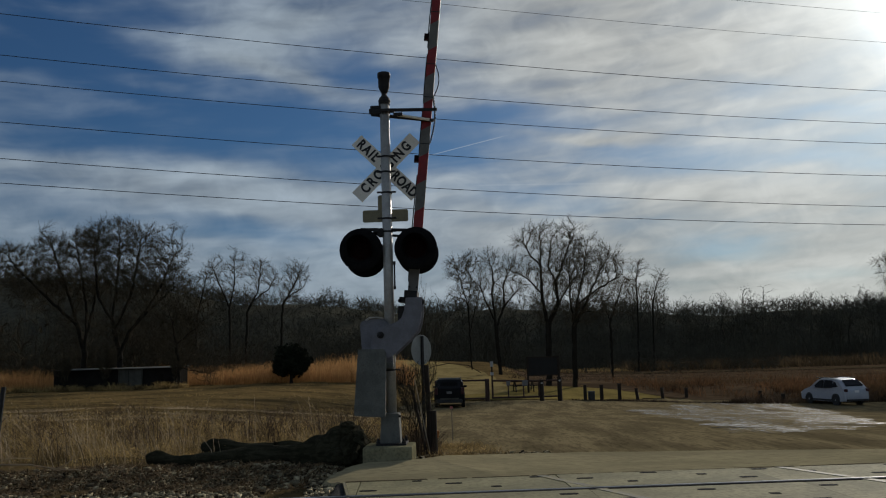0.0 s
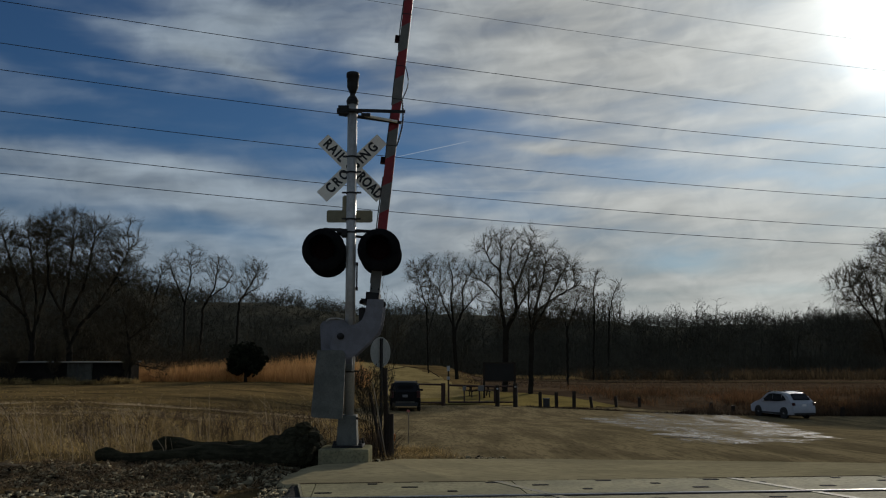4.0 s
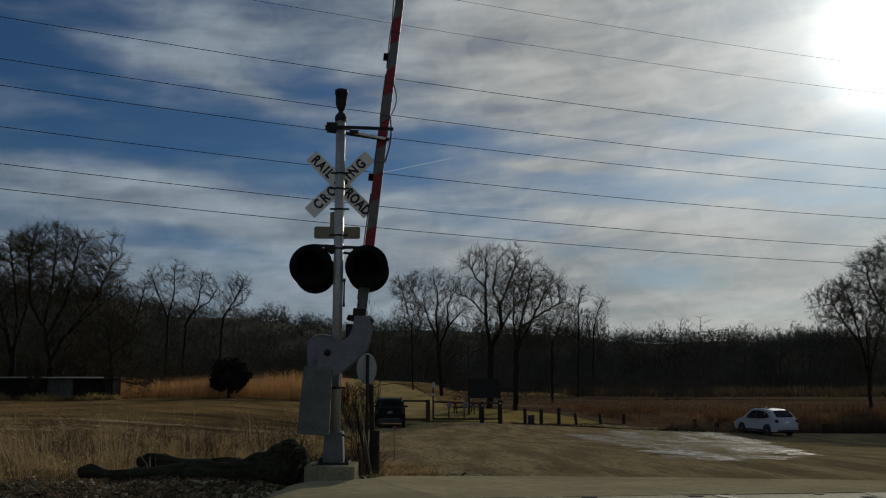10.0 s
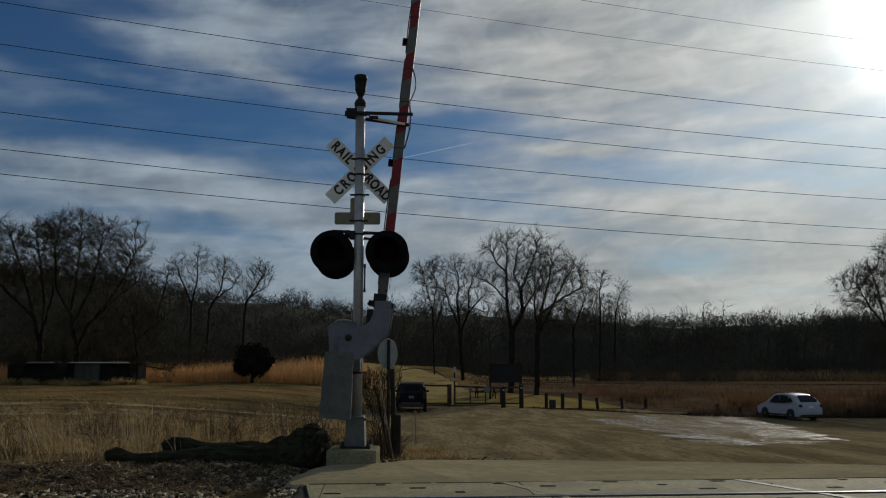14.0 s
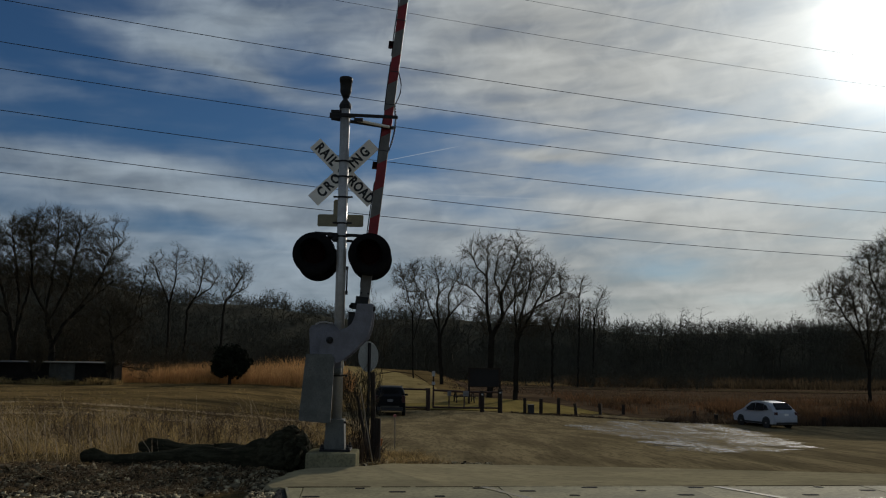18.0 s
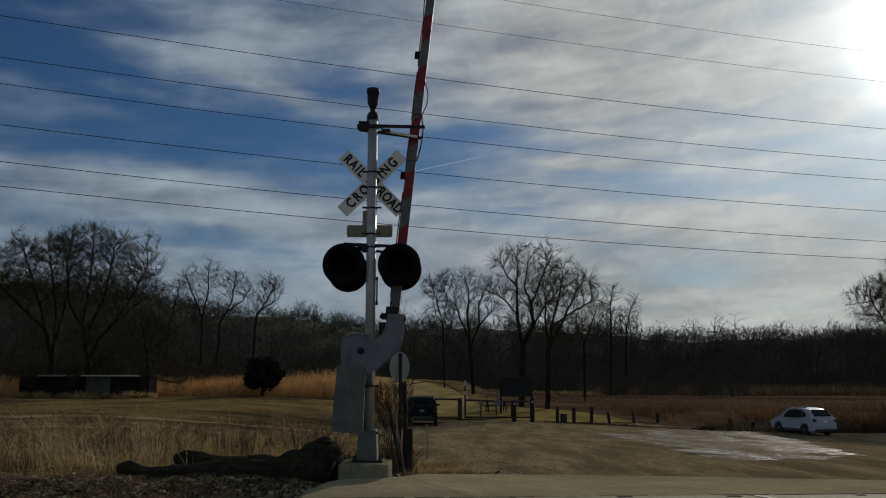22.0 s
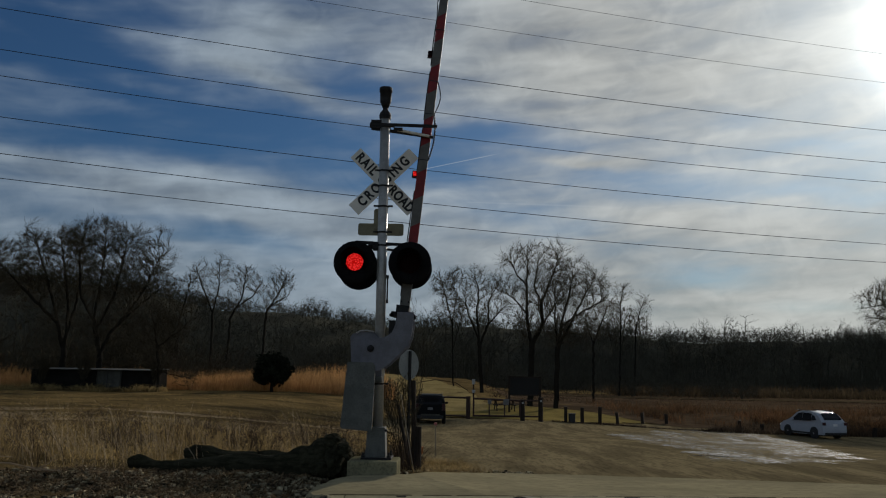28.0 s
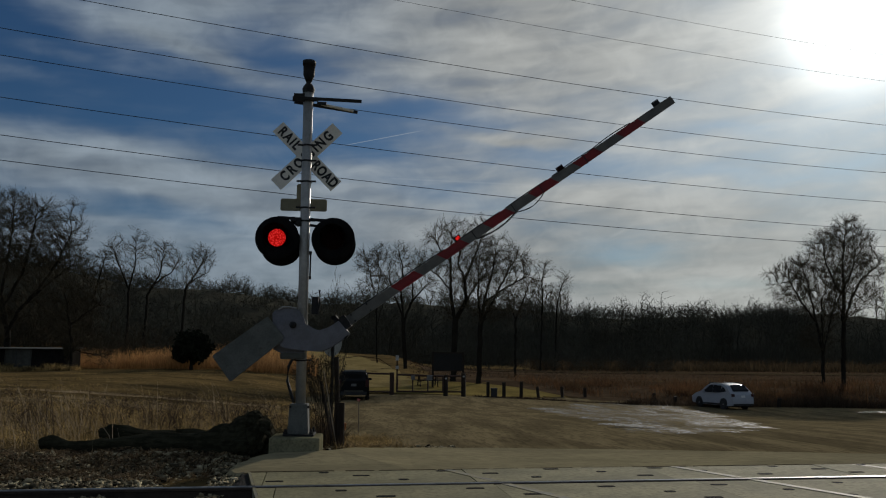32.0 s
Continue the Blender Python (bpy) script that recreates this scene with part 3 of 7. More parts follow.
patch("rough_grassland", ragged([(3.5, 67), (11.5, 61), (14, 57), (22, 55), (45, 53.5), (95, 52), (160, 60), (170, 122), (90, 122), (20, 124), (5, 112), (4.5, 85)], 0.6, 12), 0.045, "rough_field", "rough grey-brown winter grassland", "grassland", 3.0)
patch("ice_puddle", ragged([(7.84, 43.11), (11.29, 49.5), (15.42, 54.6), (19.09, 54.52), (19.48, 46.66), (9.3, 19.7), (7.65, 17.81), (6.21, 17.16), (5.38, 17.47), (6.01, 21.88), (6.66, 30.14)], 0.5, 9, 14), 0.035, "ice", "shallow puddle of thawing ice and water", "puddle", 1.0)
patch("wet_strip", ragged([(29, 48.8), (37, 47.6), (44, 46.5), (44, 47.2), (37, 48.6), (30, 49.6)], 0.15, 10), 0.04, "ice", "narrow wet strip along the grass edge", "puddle", 1.0)

# the line of the track: its far rail runs along u, v leads across it
O, TURN = Vector((-1.5, 9.34, 0)), radians(4.8)
U, V = Vector((math.cos(TURN), math.sin(TURN), 0)), Vector((-math.sin(TURN), math.cos(TURN), 0))


def track(u, v, z=0.0):
    return O + U * u + V * v + Vector((0, 0, z))


def make_crossing():
    # asphalt apron between the panels and the lot
    bm = bmesh.new()
    edge = [(-1.86, 10.6, -0.03), (-1.92, 10.95, 0.0), (-1.78, 11.4, 0.045), (-1.5, 11.72, 0.08), (-1.0, 11.74, 0.095), (-0.66, 11.95, 0.095), (-0.4, 12.5, 0.06), (0.1, 13.0, 0.0), (0.7, 13.25, -0.03), (1.5, 13.25, -0.03), (3.2, 13.1, -0.03), (5.5, 12.8, -0.03), (8, 12.45, -0.03), (14, 12.1, -0.03), (24, 11.95, -0.03)]
    rng = random.Random(14)
    fine = []
    for (p, q) in zip(edge[:-1], edge[1:]):
        for i in range(3):
            f = i / 3
            fine.append(tuple(p[k] + (q[k] - p[k]) * f + (rng.uniform(-0.05, 0.05) if i and k < 2 else 0) for k in range(3)))
    fine.append(edge[-1])
    near = [(*tuple(track(u, 1.125)[:2]), -0.012) for u in (25, 15, 9, 6, 4, 3, 2, 1.2, 0.6, 0.2, -0.12)]
    ring = fine + near
    top = [bm.verts.new(p) for p in ring]
    lip = [bm.verts.new((p[0] + (-0.05 if p[0] < -0.9 else 0), p[1] + (0.06 if i < len(fine) and p[0] > -1.5 else 0), p[2] - 0.035)) for i, p in enumerate(ring)]
    base = [bm.verts.new((p[0] + (-0.30 if p[0] < -1.3 else 0), p[1] + (0.22 if i < len(fine) and p[0] > -1.5 else 0.0), -0.34)) for i, p in enumerate(ring)]
    k = len(ring)
    bmesh.ops.triangulate(bm, faces=[bm.faces.new(top)])
    for hi, lo in ((top, lip), (lip, base)):
        for i in range(k):
            bm.faces.new((hi[i], lo[i], lo[(i + 1) % k], hi[(i + 1) % k]))
    bmesh.ops.recalc_face_normals(bm, faces=bm.faces[:])
    tagged(new("asphalt_apron", solid("asphalt_apron", bm, "asphalt")), "worn grey asphalt apron sloping to the lot", "road", kind="structure")
    bm = bmesh.new()
    near = [tuple(track(-0.5, -2.75)[:2]), (-2.4, 3), (-3, -14), (9, -14), (10, 3), tuple(track(14, -2.75)[:2])]
    hi = [bm.verts.new((x, y, -0.02)) for x, y in near]
    lo = [bm.verts.new((x, y, -0.3)) for x, y in near]
    bm.faces.new(hi)
    for i in range(len(hi)):
        bm.faces.new((hi[i], lo[i], lo[(i + 1) % len(hi)], hi[(i + 1) % len(hi)]))
    bmesh.ops.recalc_face_normals(bm, faces=bm.faces[:])
    tagged(new("road", solid("road", bm, "asphalt")), "worn grey asphalt road leading to the track", "road", kind="structure")
    # crumbled asphalt beside the panel ends; its dark colour holds the slope's shade
    us, vs = np.linspace(0, 1, 14), np.linspace(0.1, 1.5, 18)
    gs, gv = np.meshgrid(us, vs)
    right = 0.055 - 0.115 * np.minimum(gv, 1.1) + 0.0 * gs
    left = -0.40 - 0.10 * np.sin(gv * 5.0) + 0.05 * np.sin(gv * 13.0)
    gu = left + (right - left) * gs
    gz = -0.30 + 0.275 * sstep(0.0, 0.75, gs) + 0.02 * np.sin(gu * 31 + gv * 17) * np.sin(gv * 23 - gu * 9) * (1 - gs)
    pts = np.stack([O.x + U.x * gu + V.x * gv, O.y + U.y * gu + V.y * gv, gz], -1).reshape(-1, 3)
    i = np.arange(len(vs) - 1)[:, None] * len(us) + np.arange(len(us) - 1)[None]
    tagged(new("asphalt_shoulder", from_arrays("asphalt_shoulder", pts, np.stack([i, i + 1, i + len(us) + 1, i + len(us)], -1).reshape(-1, 4), "shaded_asphalt")), "crumbled asphalt edge beside the crossing panels, coloured dark as in shade", "road", kind="structure")
    # rails
    for nm, v0 in (("far", 0.0), ("near", -1.505)):
        rail = thing("rail", "brown steel rail with a polished head", "rail", kind="structure")
        foot, head = bmesh.new(), bmesh.new()
        for bm, prof in ((foot, [(-0.07, -0.17), (0.07, -0.17), (0.07, -0.155), (0.01, -0.14), (0.01, -0.04), (0.036, -0.03), (0.036, -0.004), (-0.036, -0.004), (-0.036, -0.03), (-0.01, -0.04), (-0.01, -0.14), (-0.07, -0.155)]),
                         (head, [(-0.034, -0.004), (0.034, -0.004), (0.028, 0.006), (-0.028, 0.006)])):
            ends = [[bm.verts.new(track(u, v0 + a, z)) for a, z in prof] for u in (-60, 60)]
            k = len(prof)
            for i in range(k):
                bm.faces.new((ends[0][i], ends[0][(i + 1) % k], ends[1][(i + 1) % k], ends[1][i]))
            bm.faces.new(ends[0][::-1])
            bm.faces.new(ends[1])
        part("web", foot, "rail", rail)
        part("head", head, "rail_top", rail, "polished running surface")
    # concrete panels: field side beyond the far rail, gauge between the rails, field side before the near rail
    deck = thing("crossing_deck", "precast concrete rail crossing panels with lifting slots", "rail crossing", kind="structure")
    slot_me = None
    rng = random.Random(4)
    for v0, v1, rows in ((0.065, 1.09, (0.28, 0.62, 0.9)), (-1.43, -0.115, (0.2, 0.5, 0.8)), (-2.7, -1.575, ())):
        bm = bmesh.new()
        box(bm, (0, 0, 0), (2.433, v1 - v0, 0.2), bevel=0.006)
        me = solid("panel", bm, "panel")
        start = {0.065: 0.16, -1.43: 0.32, -2.7: 0.46}[v0]
        for k in range(9):
            ob = new("panel", me)
            ob.parent = deck
            c = track(start + 1.22 + 2.44 * k, (v0 + v1) / 2, -0.1 + rng.uniform(-0.004, 0.003))
            ob.matrix_basis = pose(c.x, c.y, c.z, 0, 0, math.degrees(TURN))
            for i in range(5):
                if not rows:
                    break
                if slot_me is None:
                    sb = bmesh.new()
                    slab(sb, [(-0.1, -0.02), (-0.07, -0.032), (0.07, -0.032), (0.1, -0.02), (0.1, 0.02), (0.07, 0.032), (-0.07, 0.032), (-0.1, 0.02)], -0.004, 0.004)
                    slot_me = solid("slot", sb, "black_paint")
                so = new("slot", slot_me)
                so.parent = ob
                row = rows[(i * 2 + k) % 3]
                so.matrix_basis = pose(-1.0 + 0.5 * i + rng.uniform(-0.12, 0.12), (row - 0.5) * (v1 - v0), 0.1, -90) @ Matrix.Diagonal((0.6 if i % 2 else 1.0, 1, 1.35, 1))
    # end beams cut on the skew of the road, each with a worn steel edge; worn yellow lines
    def skew(v, off=0.0):
        return 0.06 - 0.115 * v + off

    for v0, v1, u1 in ((0.065, 1.09, 0.155), (-1.43, -0.085, 0.315), (-2.7, -1.575, 0.455)):
        for nm, a0, a1, hi, lo, m in (("end_beam", 0.036, None, -0.004, -0.22, "panel"), ("edge_angle", 0.0, 0.032, 0.003, -0.2, "yellow_line")):
            bm = bmesh.new()
            plan = [(skew(v0, a0), v0), (u1 if a1 is None else skew(v0, a1), v0), (u1 if a1 is None else skew(v1, a1), v1), (skew(v1, a0), v1)]
            top, low = [bm.verts.new(track(u, v, hi)) for u, v in plan], [bm.verts.new(track(u, v, lo)) for u, v in plan]
            bm.faces.new(top)
            for i in range(4):
                bm.faces.new((top[i], low[i], low[(i + 1) % 4], top[(i + 1) % 4]))
            bmesh.ops.recalc_face_normals(bm, faces=bm.faces[:])
            part(nm, bm, m, deck, "worn concrete end beam" if a1 is None else "worn pale steel edge")
    rng = random.Random(23)
    u = -0.05
    while u < 16:
        w = rng.uniform(0.3, 1.1)
        bm = bmesh.new()
        c = track(u + w / 2, 1.118, -0.02)
        box(bm, tuple(c), (w, rng.uniform(0.035, 0.075), 0.04), (0, 0, math.degrees(TURN)), 0.004)
        part("joint_filler", bm, "dirt", deck, "dark dirt packed in the joint")
        u += w + rng.uniform(0.0, 0.15)
    for u in (2.8, 5.85, 8.5):
        bm = bmesh.new()
        for v0, v1 in ((0.08, 1.07), (-1.41, -0.1)):
            a = [track(u - v0 * 0.42, v0, 0.004), track(u + 0.12 - v0 * 0.42, v0, 0.004), track(u + 0.12 - v1 * 0.42, v1, 0.004), track(u - v1 * 0.42, v1, 0.004)]
            hi = [bm.verts.new(p) for p in a]
            lo = [bm.verts.new(p - Vector((0, 0, 0.01))) for p in a]
            bm.faces.new(hi)
            for i in range(4):
                bm.faces.new((hi[i], lo[i], lo[(i + 1) % 4], hi[(i + 1) % 4]))
        part("painted_line", bm, "yellow_line", deck)


make_crossing()


def make_ballast():
    """Loose stone beside the rails, and the bed under it."""
    rng = np.random.default_rng(5)
    bm = bmesh.new()
    bmesh.ops.create_cube(bm, size=1.3)
    bmesh.ops.triangulate(bm, faces=bm.faces[:])
    bm.verts.ensure_lookup_table()
    bm.verts.index_update()
    base = np.array([v.co[:] for v in bm.verts])
    tri = np.array([[v.index for v in f.verts] for f in bm.faces])
    bm.free()
    n = 28000
    u = -7.2 * rng.uniform(0, 1, n) ** 1.15 - 0.02
    v = rng.uniform(-0.9, 3.5, n)
    keep = (u > -14) & ~((np.abs(v) < 0.09) & (u < 0))
    extra_u = -0.3 + 3.4 * rng.uniform(0, 1, 3000) ** 1.4
    extra_v = rng.uniform(2.2, 4.6, 3000)
    u, v = np.r_[u[keep], extra_u], np.r_[v[keep], extra_v]
    x, y = O.x + U.x * u + V.x * v, O.y + U.y * u + V.y * v
    road = (x > -1.72) & (y < 11.75 + 1.2 * sstep(-0.7, 0.4, x))
    x, y, u, v = x[~road], y[~road], u[~road], v[~road]
    z = np.maximum(bed_height(u, v), np.where(u > -0.5, zz(x, y) + 0.02, -9.0))
    s = rng.lognormal(math.log(0.0118), 0.5, len(x)).clip(0.007, 0.05)
    verts = base[None] * (1 + 0.35 * rng.normal(size=(len(x), len(base), 1))).clip(0.5, 1.6)
    verts = verts * (s[:, None] * np.array([1, 1, 0.6]))[:, None] * rng.uniform(0.6, 1.5, (len(x), 1, 3)) + np.stack([x, y, z + s * 0.35], -1)[:, None]
    f = tri[None] + (np.arange(len(x)) * len(base))[:, None, None]
    ob = new("ballast", from_arrays("ballast", verts.reshape(-1, 3), f.reshape(-1, 3), "stone"))
    tagged(ob, "loose grey ballast stones beside the rail", "gravel", kind="stuff")
    us, vs = np.r_[np.arange(-40, -4, 0.4), np.arange(-4, 2.5, 0.1)], np.arange(-3.4, 4.3, 0.1)
    gu, gv = np.meshgrid(us, vs)
    hz = bed_height(gu, gv) - 0.01
    vv = np.stack([O.x + U.x * gu + V.x * gv, O.y + U.y * gu + V.y * gv, hz], -1).reshape(-1, 3)
    w = len(us)
    i = np.arange(len(vs) - 1)[:, None] * w + np.arange(w - 1)[None]
    f = np.stack([i, i + 1, i + w + 1, i + w], -1).reshape(-1, 4)
    tagged(new("ballast_bed", from_arrays("ballast_bed", vv, f, "dirt", True)), "dark cindery bed under the ballast", "ballast bed", kind="structure")


def bed_height(u, v):
    u, v = np.asarray(u, float), np.asarray(v, float)
    return -0.10 - 0.06 * sstep(1.2, 2.0, v) + 0.17 * sstep(1.2, 3.0, v - 0.4 * sstep(-0.7, -0.2, u)) - 0.2 * sstep(3.2, 4.0, v) - 0.1 * sstep(-2.2, -3.4, v) + 0.02 * np.sin(u * 3.1 + v * 2.2) + 0.015 * np.sin(u * 7 - v * 5) - 0.22 * sstep(0.9, 2.2, u) - 0.13 * sstep(-1.3, -0.5, u) * sstep(2.0, 1.3, v)


make_ballast()


# ---------------------------------------------------------------- crossing signal
def text_mesh(name, body, size, material):
    c = bpy.data.curves.new(name, "FONT")
    c.body, c.size, c.align_x, c.align_y, c.extrude = body, size, "CENTER", "CENTER", 0.002
    c.offset, c.space_character = 0.008, {"ROAD": 1.08, "RAIL": 1.26}.get(body, 1.42)
    ob = new(name, c)
    bpy.context.view_layer.update()
    me = bpy.data.meshes.new_from_object(ob.evaluated_get(bpy.context.evaluated_depsgraph_get()))
    bpy.data.objects.remove(ob)
    me.materials.clear()
    me.materials.append(M[material])
    return me


MX, MY = -1.215, 12.2


def disc_lamp(parent, at, back, flashing, label):
    """A round black background with its hood and lens; back: turned away from the road side."""
    s = 1.0 if back else -1.0
    x, y, z = at
    bm = bmesh.new()
    lathe(bm, (x, y, z), (x, y + s, z), [(-0.012, 0.318), (0.0, 0.322), (0.012, 0.318), (0.013, 0.165), (0.0, 0.16)], 40)
    bg = part("background", bm, "black_paint", parent, label, True)
    bm = bmesh.new()
    n = 20
    rows = []
    for d, r in ((0.0, 0.172), (0.30, 0.186)):
        ring = []
        for i in range(n + 1):
            a = radians(-40 + 260 * i / n)
            cut = d * (1.0 if 20 < math.degrees(a) < 160 else 0.55)
            ring.append(bm.verts.new((x + r * math.cos(a), y + s * cut, z + r * math.sin(a))))
        rows.append(ring)
    for i in range(n):
        bm.faces.new((rows[0][i], rows[0][i + 1], rows[1][i + 1], rows[1][i]))
    bmesh.ops.solidify(bm, geom=bm.faces[:], thickness=0.006)
    part("hood", bm, "black_paint", bg)
    bm = bmesh.new()
    lathe(bm, (x, y - s * 0.02, z), (x, y - s, z), [(0.0, 0.175), (0.06, 0.175), (0.16, 0.13), (0.2, 0.07)], 24)
    part("housing", bm, "black_paint", bg)
    if not flashing:
        bm = bmesh.new()
        lathe(bm, (x, y + s * 0.016, z), (x, y + s, z), [(0.0, 0.15), (0.01, 0.14), (0.02, 0.08)], 24)
        part("lens", bm, "dead_lens", bg)


def make_signal():
    sig = thing("crossing_signal", "galvanised railroad crossing signal mast with crossbuck and lamps", "crossing signal", (MX, MY, 0.27))
    z0 = 0.27

    def P(x, y, z):
        return (x - MX, y - MY, z - z0)

    bm = bmesh.new()
    lathe(bm, P(MX, MY, 0.40), P(MX - 0.02, MY, 5.46), [(0, 0.074), (5.06, 0.074)], 24)
    mast = part("mast", bm, "galv", sig, "galvanised steel tube", True)
    for z in (1.35, 3.42, 3.62, 4.02, 4.34, 4.58, 5.28):
        bm = bmesh.new()
        lathe(bm, P(MX - 0.012, MY, z - 0.02), P(MX - 0.012, MY, z + 1), [(0, 0.082), (0.026, 0.082)], 20)
        box(bm, P(MX + 0.10, MY - 0.02, z), (0.07, 0.04, 0.022))
        box(bm, P(MX - 0.12, MY - 0.02, z), (0.07, 0.04, 0.022))
        part("clamp", bm, "dark_steel", mast)
    bm = bmesh.new()
    rod(bm, P(MX + 0.088, MY - 0.05, 2.55), P(MX + 0.088, MY - 0.05, 2.95), 0.012, n=8)
    box(bm, P(MX + 0.088, MY - 0.05, 2.56), (0.035, 0.03, 0.05))
    box(bm, P(MX + 0.088, MY - 0.05, 2.93), (0.035, 0.03, 0.05))
    part("conduit", bm, "dark_steel", mast)
    # bell on top
    bm = bmesh.new()
    lathe(bm, P(MX - 0.02, MY, 5.40), P(MX - 0.02, MY, 9), [(0, 0.088), (0.06, 0.095), (0.10, 0.08), (0.15, 0.04), (0.185, 0.04)], 20)
    neck = part("bell_bracket", bm, "dark_steel", sig, "black cast bracket")
    bm = bmesh.new()
    lathe(bm, P(MX - 0.02, MY, 5.58), P(MX - 0.02, MY, 9), [(0, 0.045), (0.04, 0.062), (0.09, 0.085), (0.12, 0.088), (0.25, 0.09), (0.255, 0.1), (0.31, 0.102), (0.325, 0.097), (0.33, 0.05)], 24)
    part("bell", bm, "dark_steel", sig, "black electronic bell", True)
    # tapered foot
    bm = bmesh.new()
    box(bm, (-0.015, 0, 0.23), (0.30, 0.30, 0.44), bevel=0.012, taper=0.86)
    foot = part("base_shroud", bm, "weight_paint", sig, "grey tapered cast base")
    bm = bmesh.new()
    box(bm, (0, 0, 0.015), (0.44, 0.44, 0.03), bevel=0.006)
    part("base_plate", bm, "dark_steel", foot)
    for a in (-1, 1):
        for b in (-1, 1):
            bm = bmesh.new()
            rod(bm, (a * 0.185, b * 0.185, 0), (a * 0.185, b * 0.185, 0.1), 0.017, n=8)
            lathe(bm, (a * 0.185, b * 0.185, 0.03), (a * 0.185, b * 0.185, 1), [(0, 0.03), (0.028, 0.03)], 6)
            part("anchor_bolt", bm, "dark_steel", foot)
    for a in (-0.13, 0.13):
        bm = bmesh.new()
        lathe(bm, (a, -0.14, 0.41), (a, -1, 0.41), [(0, 0.02), (0.015, 0.02)], 6)
        part("cover_bolt", bm, "dark_steel", foot)
    # crossbuck
    cx, cz, cy = -1.255, 4.47, 12.46
    for sgn, words in ((-1, (("RAIL", -0.395), ("ROAD", 0.395))), (1, (("CROSSING", 0.0),))):
        ang = radians(45) * sgn
        bm = bmesh.new()
        box(bm, (0, 0, 0), (1.30, 0.008, 0.222), bevel=0.0)
        yb = cy + (0.012 if sgn < 0 else 0.0)
        blade = part("crossbuck_blade", bm, "white_sign", sig, "white blade with black letters")
        blade.matrix_basis = pose(*P(cx, yb, cz), 0, -math.degrees(ang), 0)
        for w, off in words:
            me = text_mesh("lettering", w, 0.205, "black_letter")
            t = new("lettering", me)
            t.parent = blade
            t.matrix_basis = pose(off, -0.007, 0.0, 90, 0, 0) @ Matrix.Diagonal((0.80, 1.04, 1, 1))
    # the plate below, seen from behind
    bm = bmesh.new()
    slab(bm, [(-1.61, 3.605), (-1.63, 3.625), (-1.63, 3.775), (-1.61, 3.795), (-0.945, 3.795), (-0.925, 3.775), (-0.925, 3.625), (-0.945, 3.605)], 12.43, 12.436)
    pl = part("track_count_plate", bm, "sign_back", sig, "bare metal back of a small plate")
    pl.location = P(0, 0, 0)
    bm = bmesh.new()
    slab(bm, [(-1.39, 3.7), (-1.39, 4.0), (-1.365, 4.025), (-1.2, 4.025), (-1.2, 3.7)], 12.42, 12.428)
    pl = part("plate_hanger", bm, "sign_back", sig, "bare metal hanger")
    pl.location = P(0, 0, 0)
    # lamp cross-arm and the four lamps
    bm = bmesh.new()
    rod(bm, P(-1.63, MY - 0.02, 3.46), P(-0.79, MY - 0.02, 3.42), 0.024, n=10)
    rod(bm, P(-1.52, MY + 0.02, 3.40), P(-0.92, MY + 0.02, 3.33), 0.02, n=8)
    for x in (-1.63, -0.79):
        rod(bm, P(x, MY - 0.02, 3.45), P(x, MY + 0.3, 3.3), 0.022, n=8)
    box(bm, P(MX - 0.11, MY, 3.40), (0.09, 0.16, 0.12), bevel=0.015)
    box(bm, P(MX - 0.18, MY - 0.05, 3.43), (0.08, 0.1, 0.07), bevel=0.012)
    part("cross_arm", bm, "dark_steel", sig, "black lamp cross-arm")
    disc_lamp(sig, P(-1.622, 12.1, 3.14), False, True, "round black lamp background")
    disc_lamp(sig, P(-0.797, 12.1, 3.138), False, True, "round black lamp background")
    disc_lamp(sig, P(-1.622, 12.66, 3.10), True, False, "round black lamp background facing away")
    disc_lamp(sig, P(-0.80, 12.62, 3.12), True, False, "round black lamp background facing away")
    # arm rest near the top
    bm = bmesh.new()
    box(bm, P(-0.94, MY - 0.10, 5.275), (1.04, 0.03, 0.045), (0, 1.5, 0))
    box(bm, P(-0.97, MY + 0.10, 5.215), (0.98, 0.03, 0.045), (0, 8, 0))
    box(bm, P(-1.36, MY - 0.1, 5.335), (0.16, 0.03, 0.04))
    box(bm, P(-1.37, MY - 0.1, 5.25), (0.18, 0.03, 0.04))
    box(bm, P(-1.02, MY - 0.1, 5.21), (0.14, 0.03, 0.05))
    rest = part("arm_rest", bm, "dark_steel", sig, "black forked gate-arm rest")
    bm = bmesh.new()
    rod(bm, P(-1.05, MY - 0.08, 5.21), P(-0.55, MY + 0.05, 5.15), 0.022, n=8)
    part("rest_rod", bm, "white_sign", rest, "pale rod")
    # gate mechanism
    bm = bmesh.new()
    slab(bm, [(-1.62, 1.50), (-1.65, 2.02), (-1.62, 2.07), (-1.50, 2.10), (-1.30, 2.10), (-1.22, 2.02), (-1.17, 1.9), (-1.17, 1.46), (-1.22, 1.42), (-1.45, 1.42)], MY - 0.12, MY + 0.34, 0.015)
    g = part("gate_machine", bm, "grey_paint", sig, "grey gate machine housing")
    g.location = P(0, 0, 0)
    bm = bmesh.new()
    box(bm, P(-1.34, MY - 0.0, 1.41), (0.36, 0.26, 0.1), bevel=0.03)
    part("bearing_block", bm, "weight_paint", sig)
    bm = bmesh.new()
    tube(bm, [P(-1.32, MY - 0.05, 1.42), P(-1.40, MY - 0.05, 1.25), P(-1.41, MY - 0.05, 1.05), P(-1.35, MY - 0.05, 0.86), P(-1.31, MY - 0.02, 0.74)], 0.022, 8)
    part("conduit", bm, "cable", sig, "black flexible conduit")
    bm = bmesh.new()
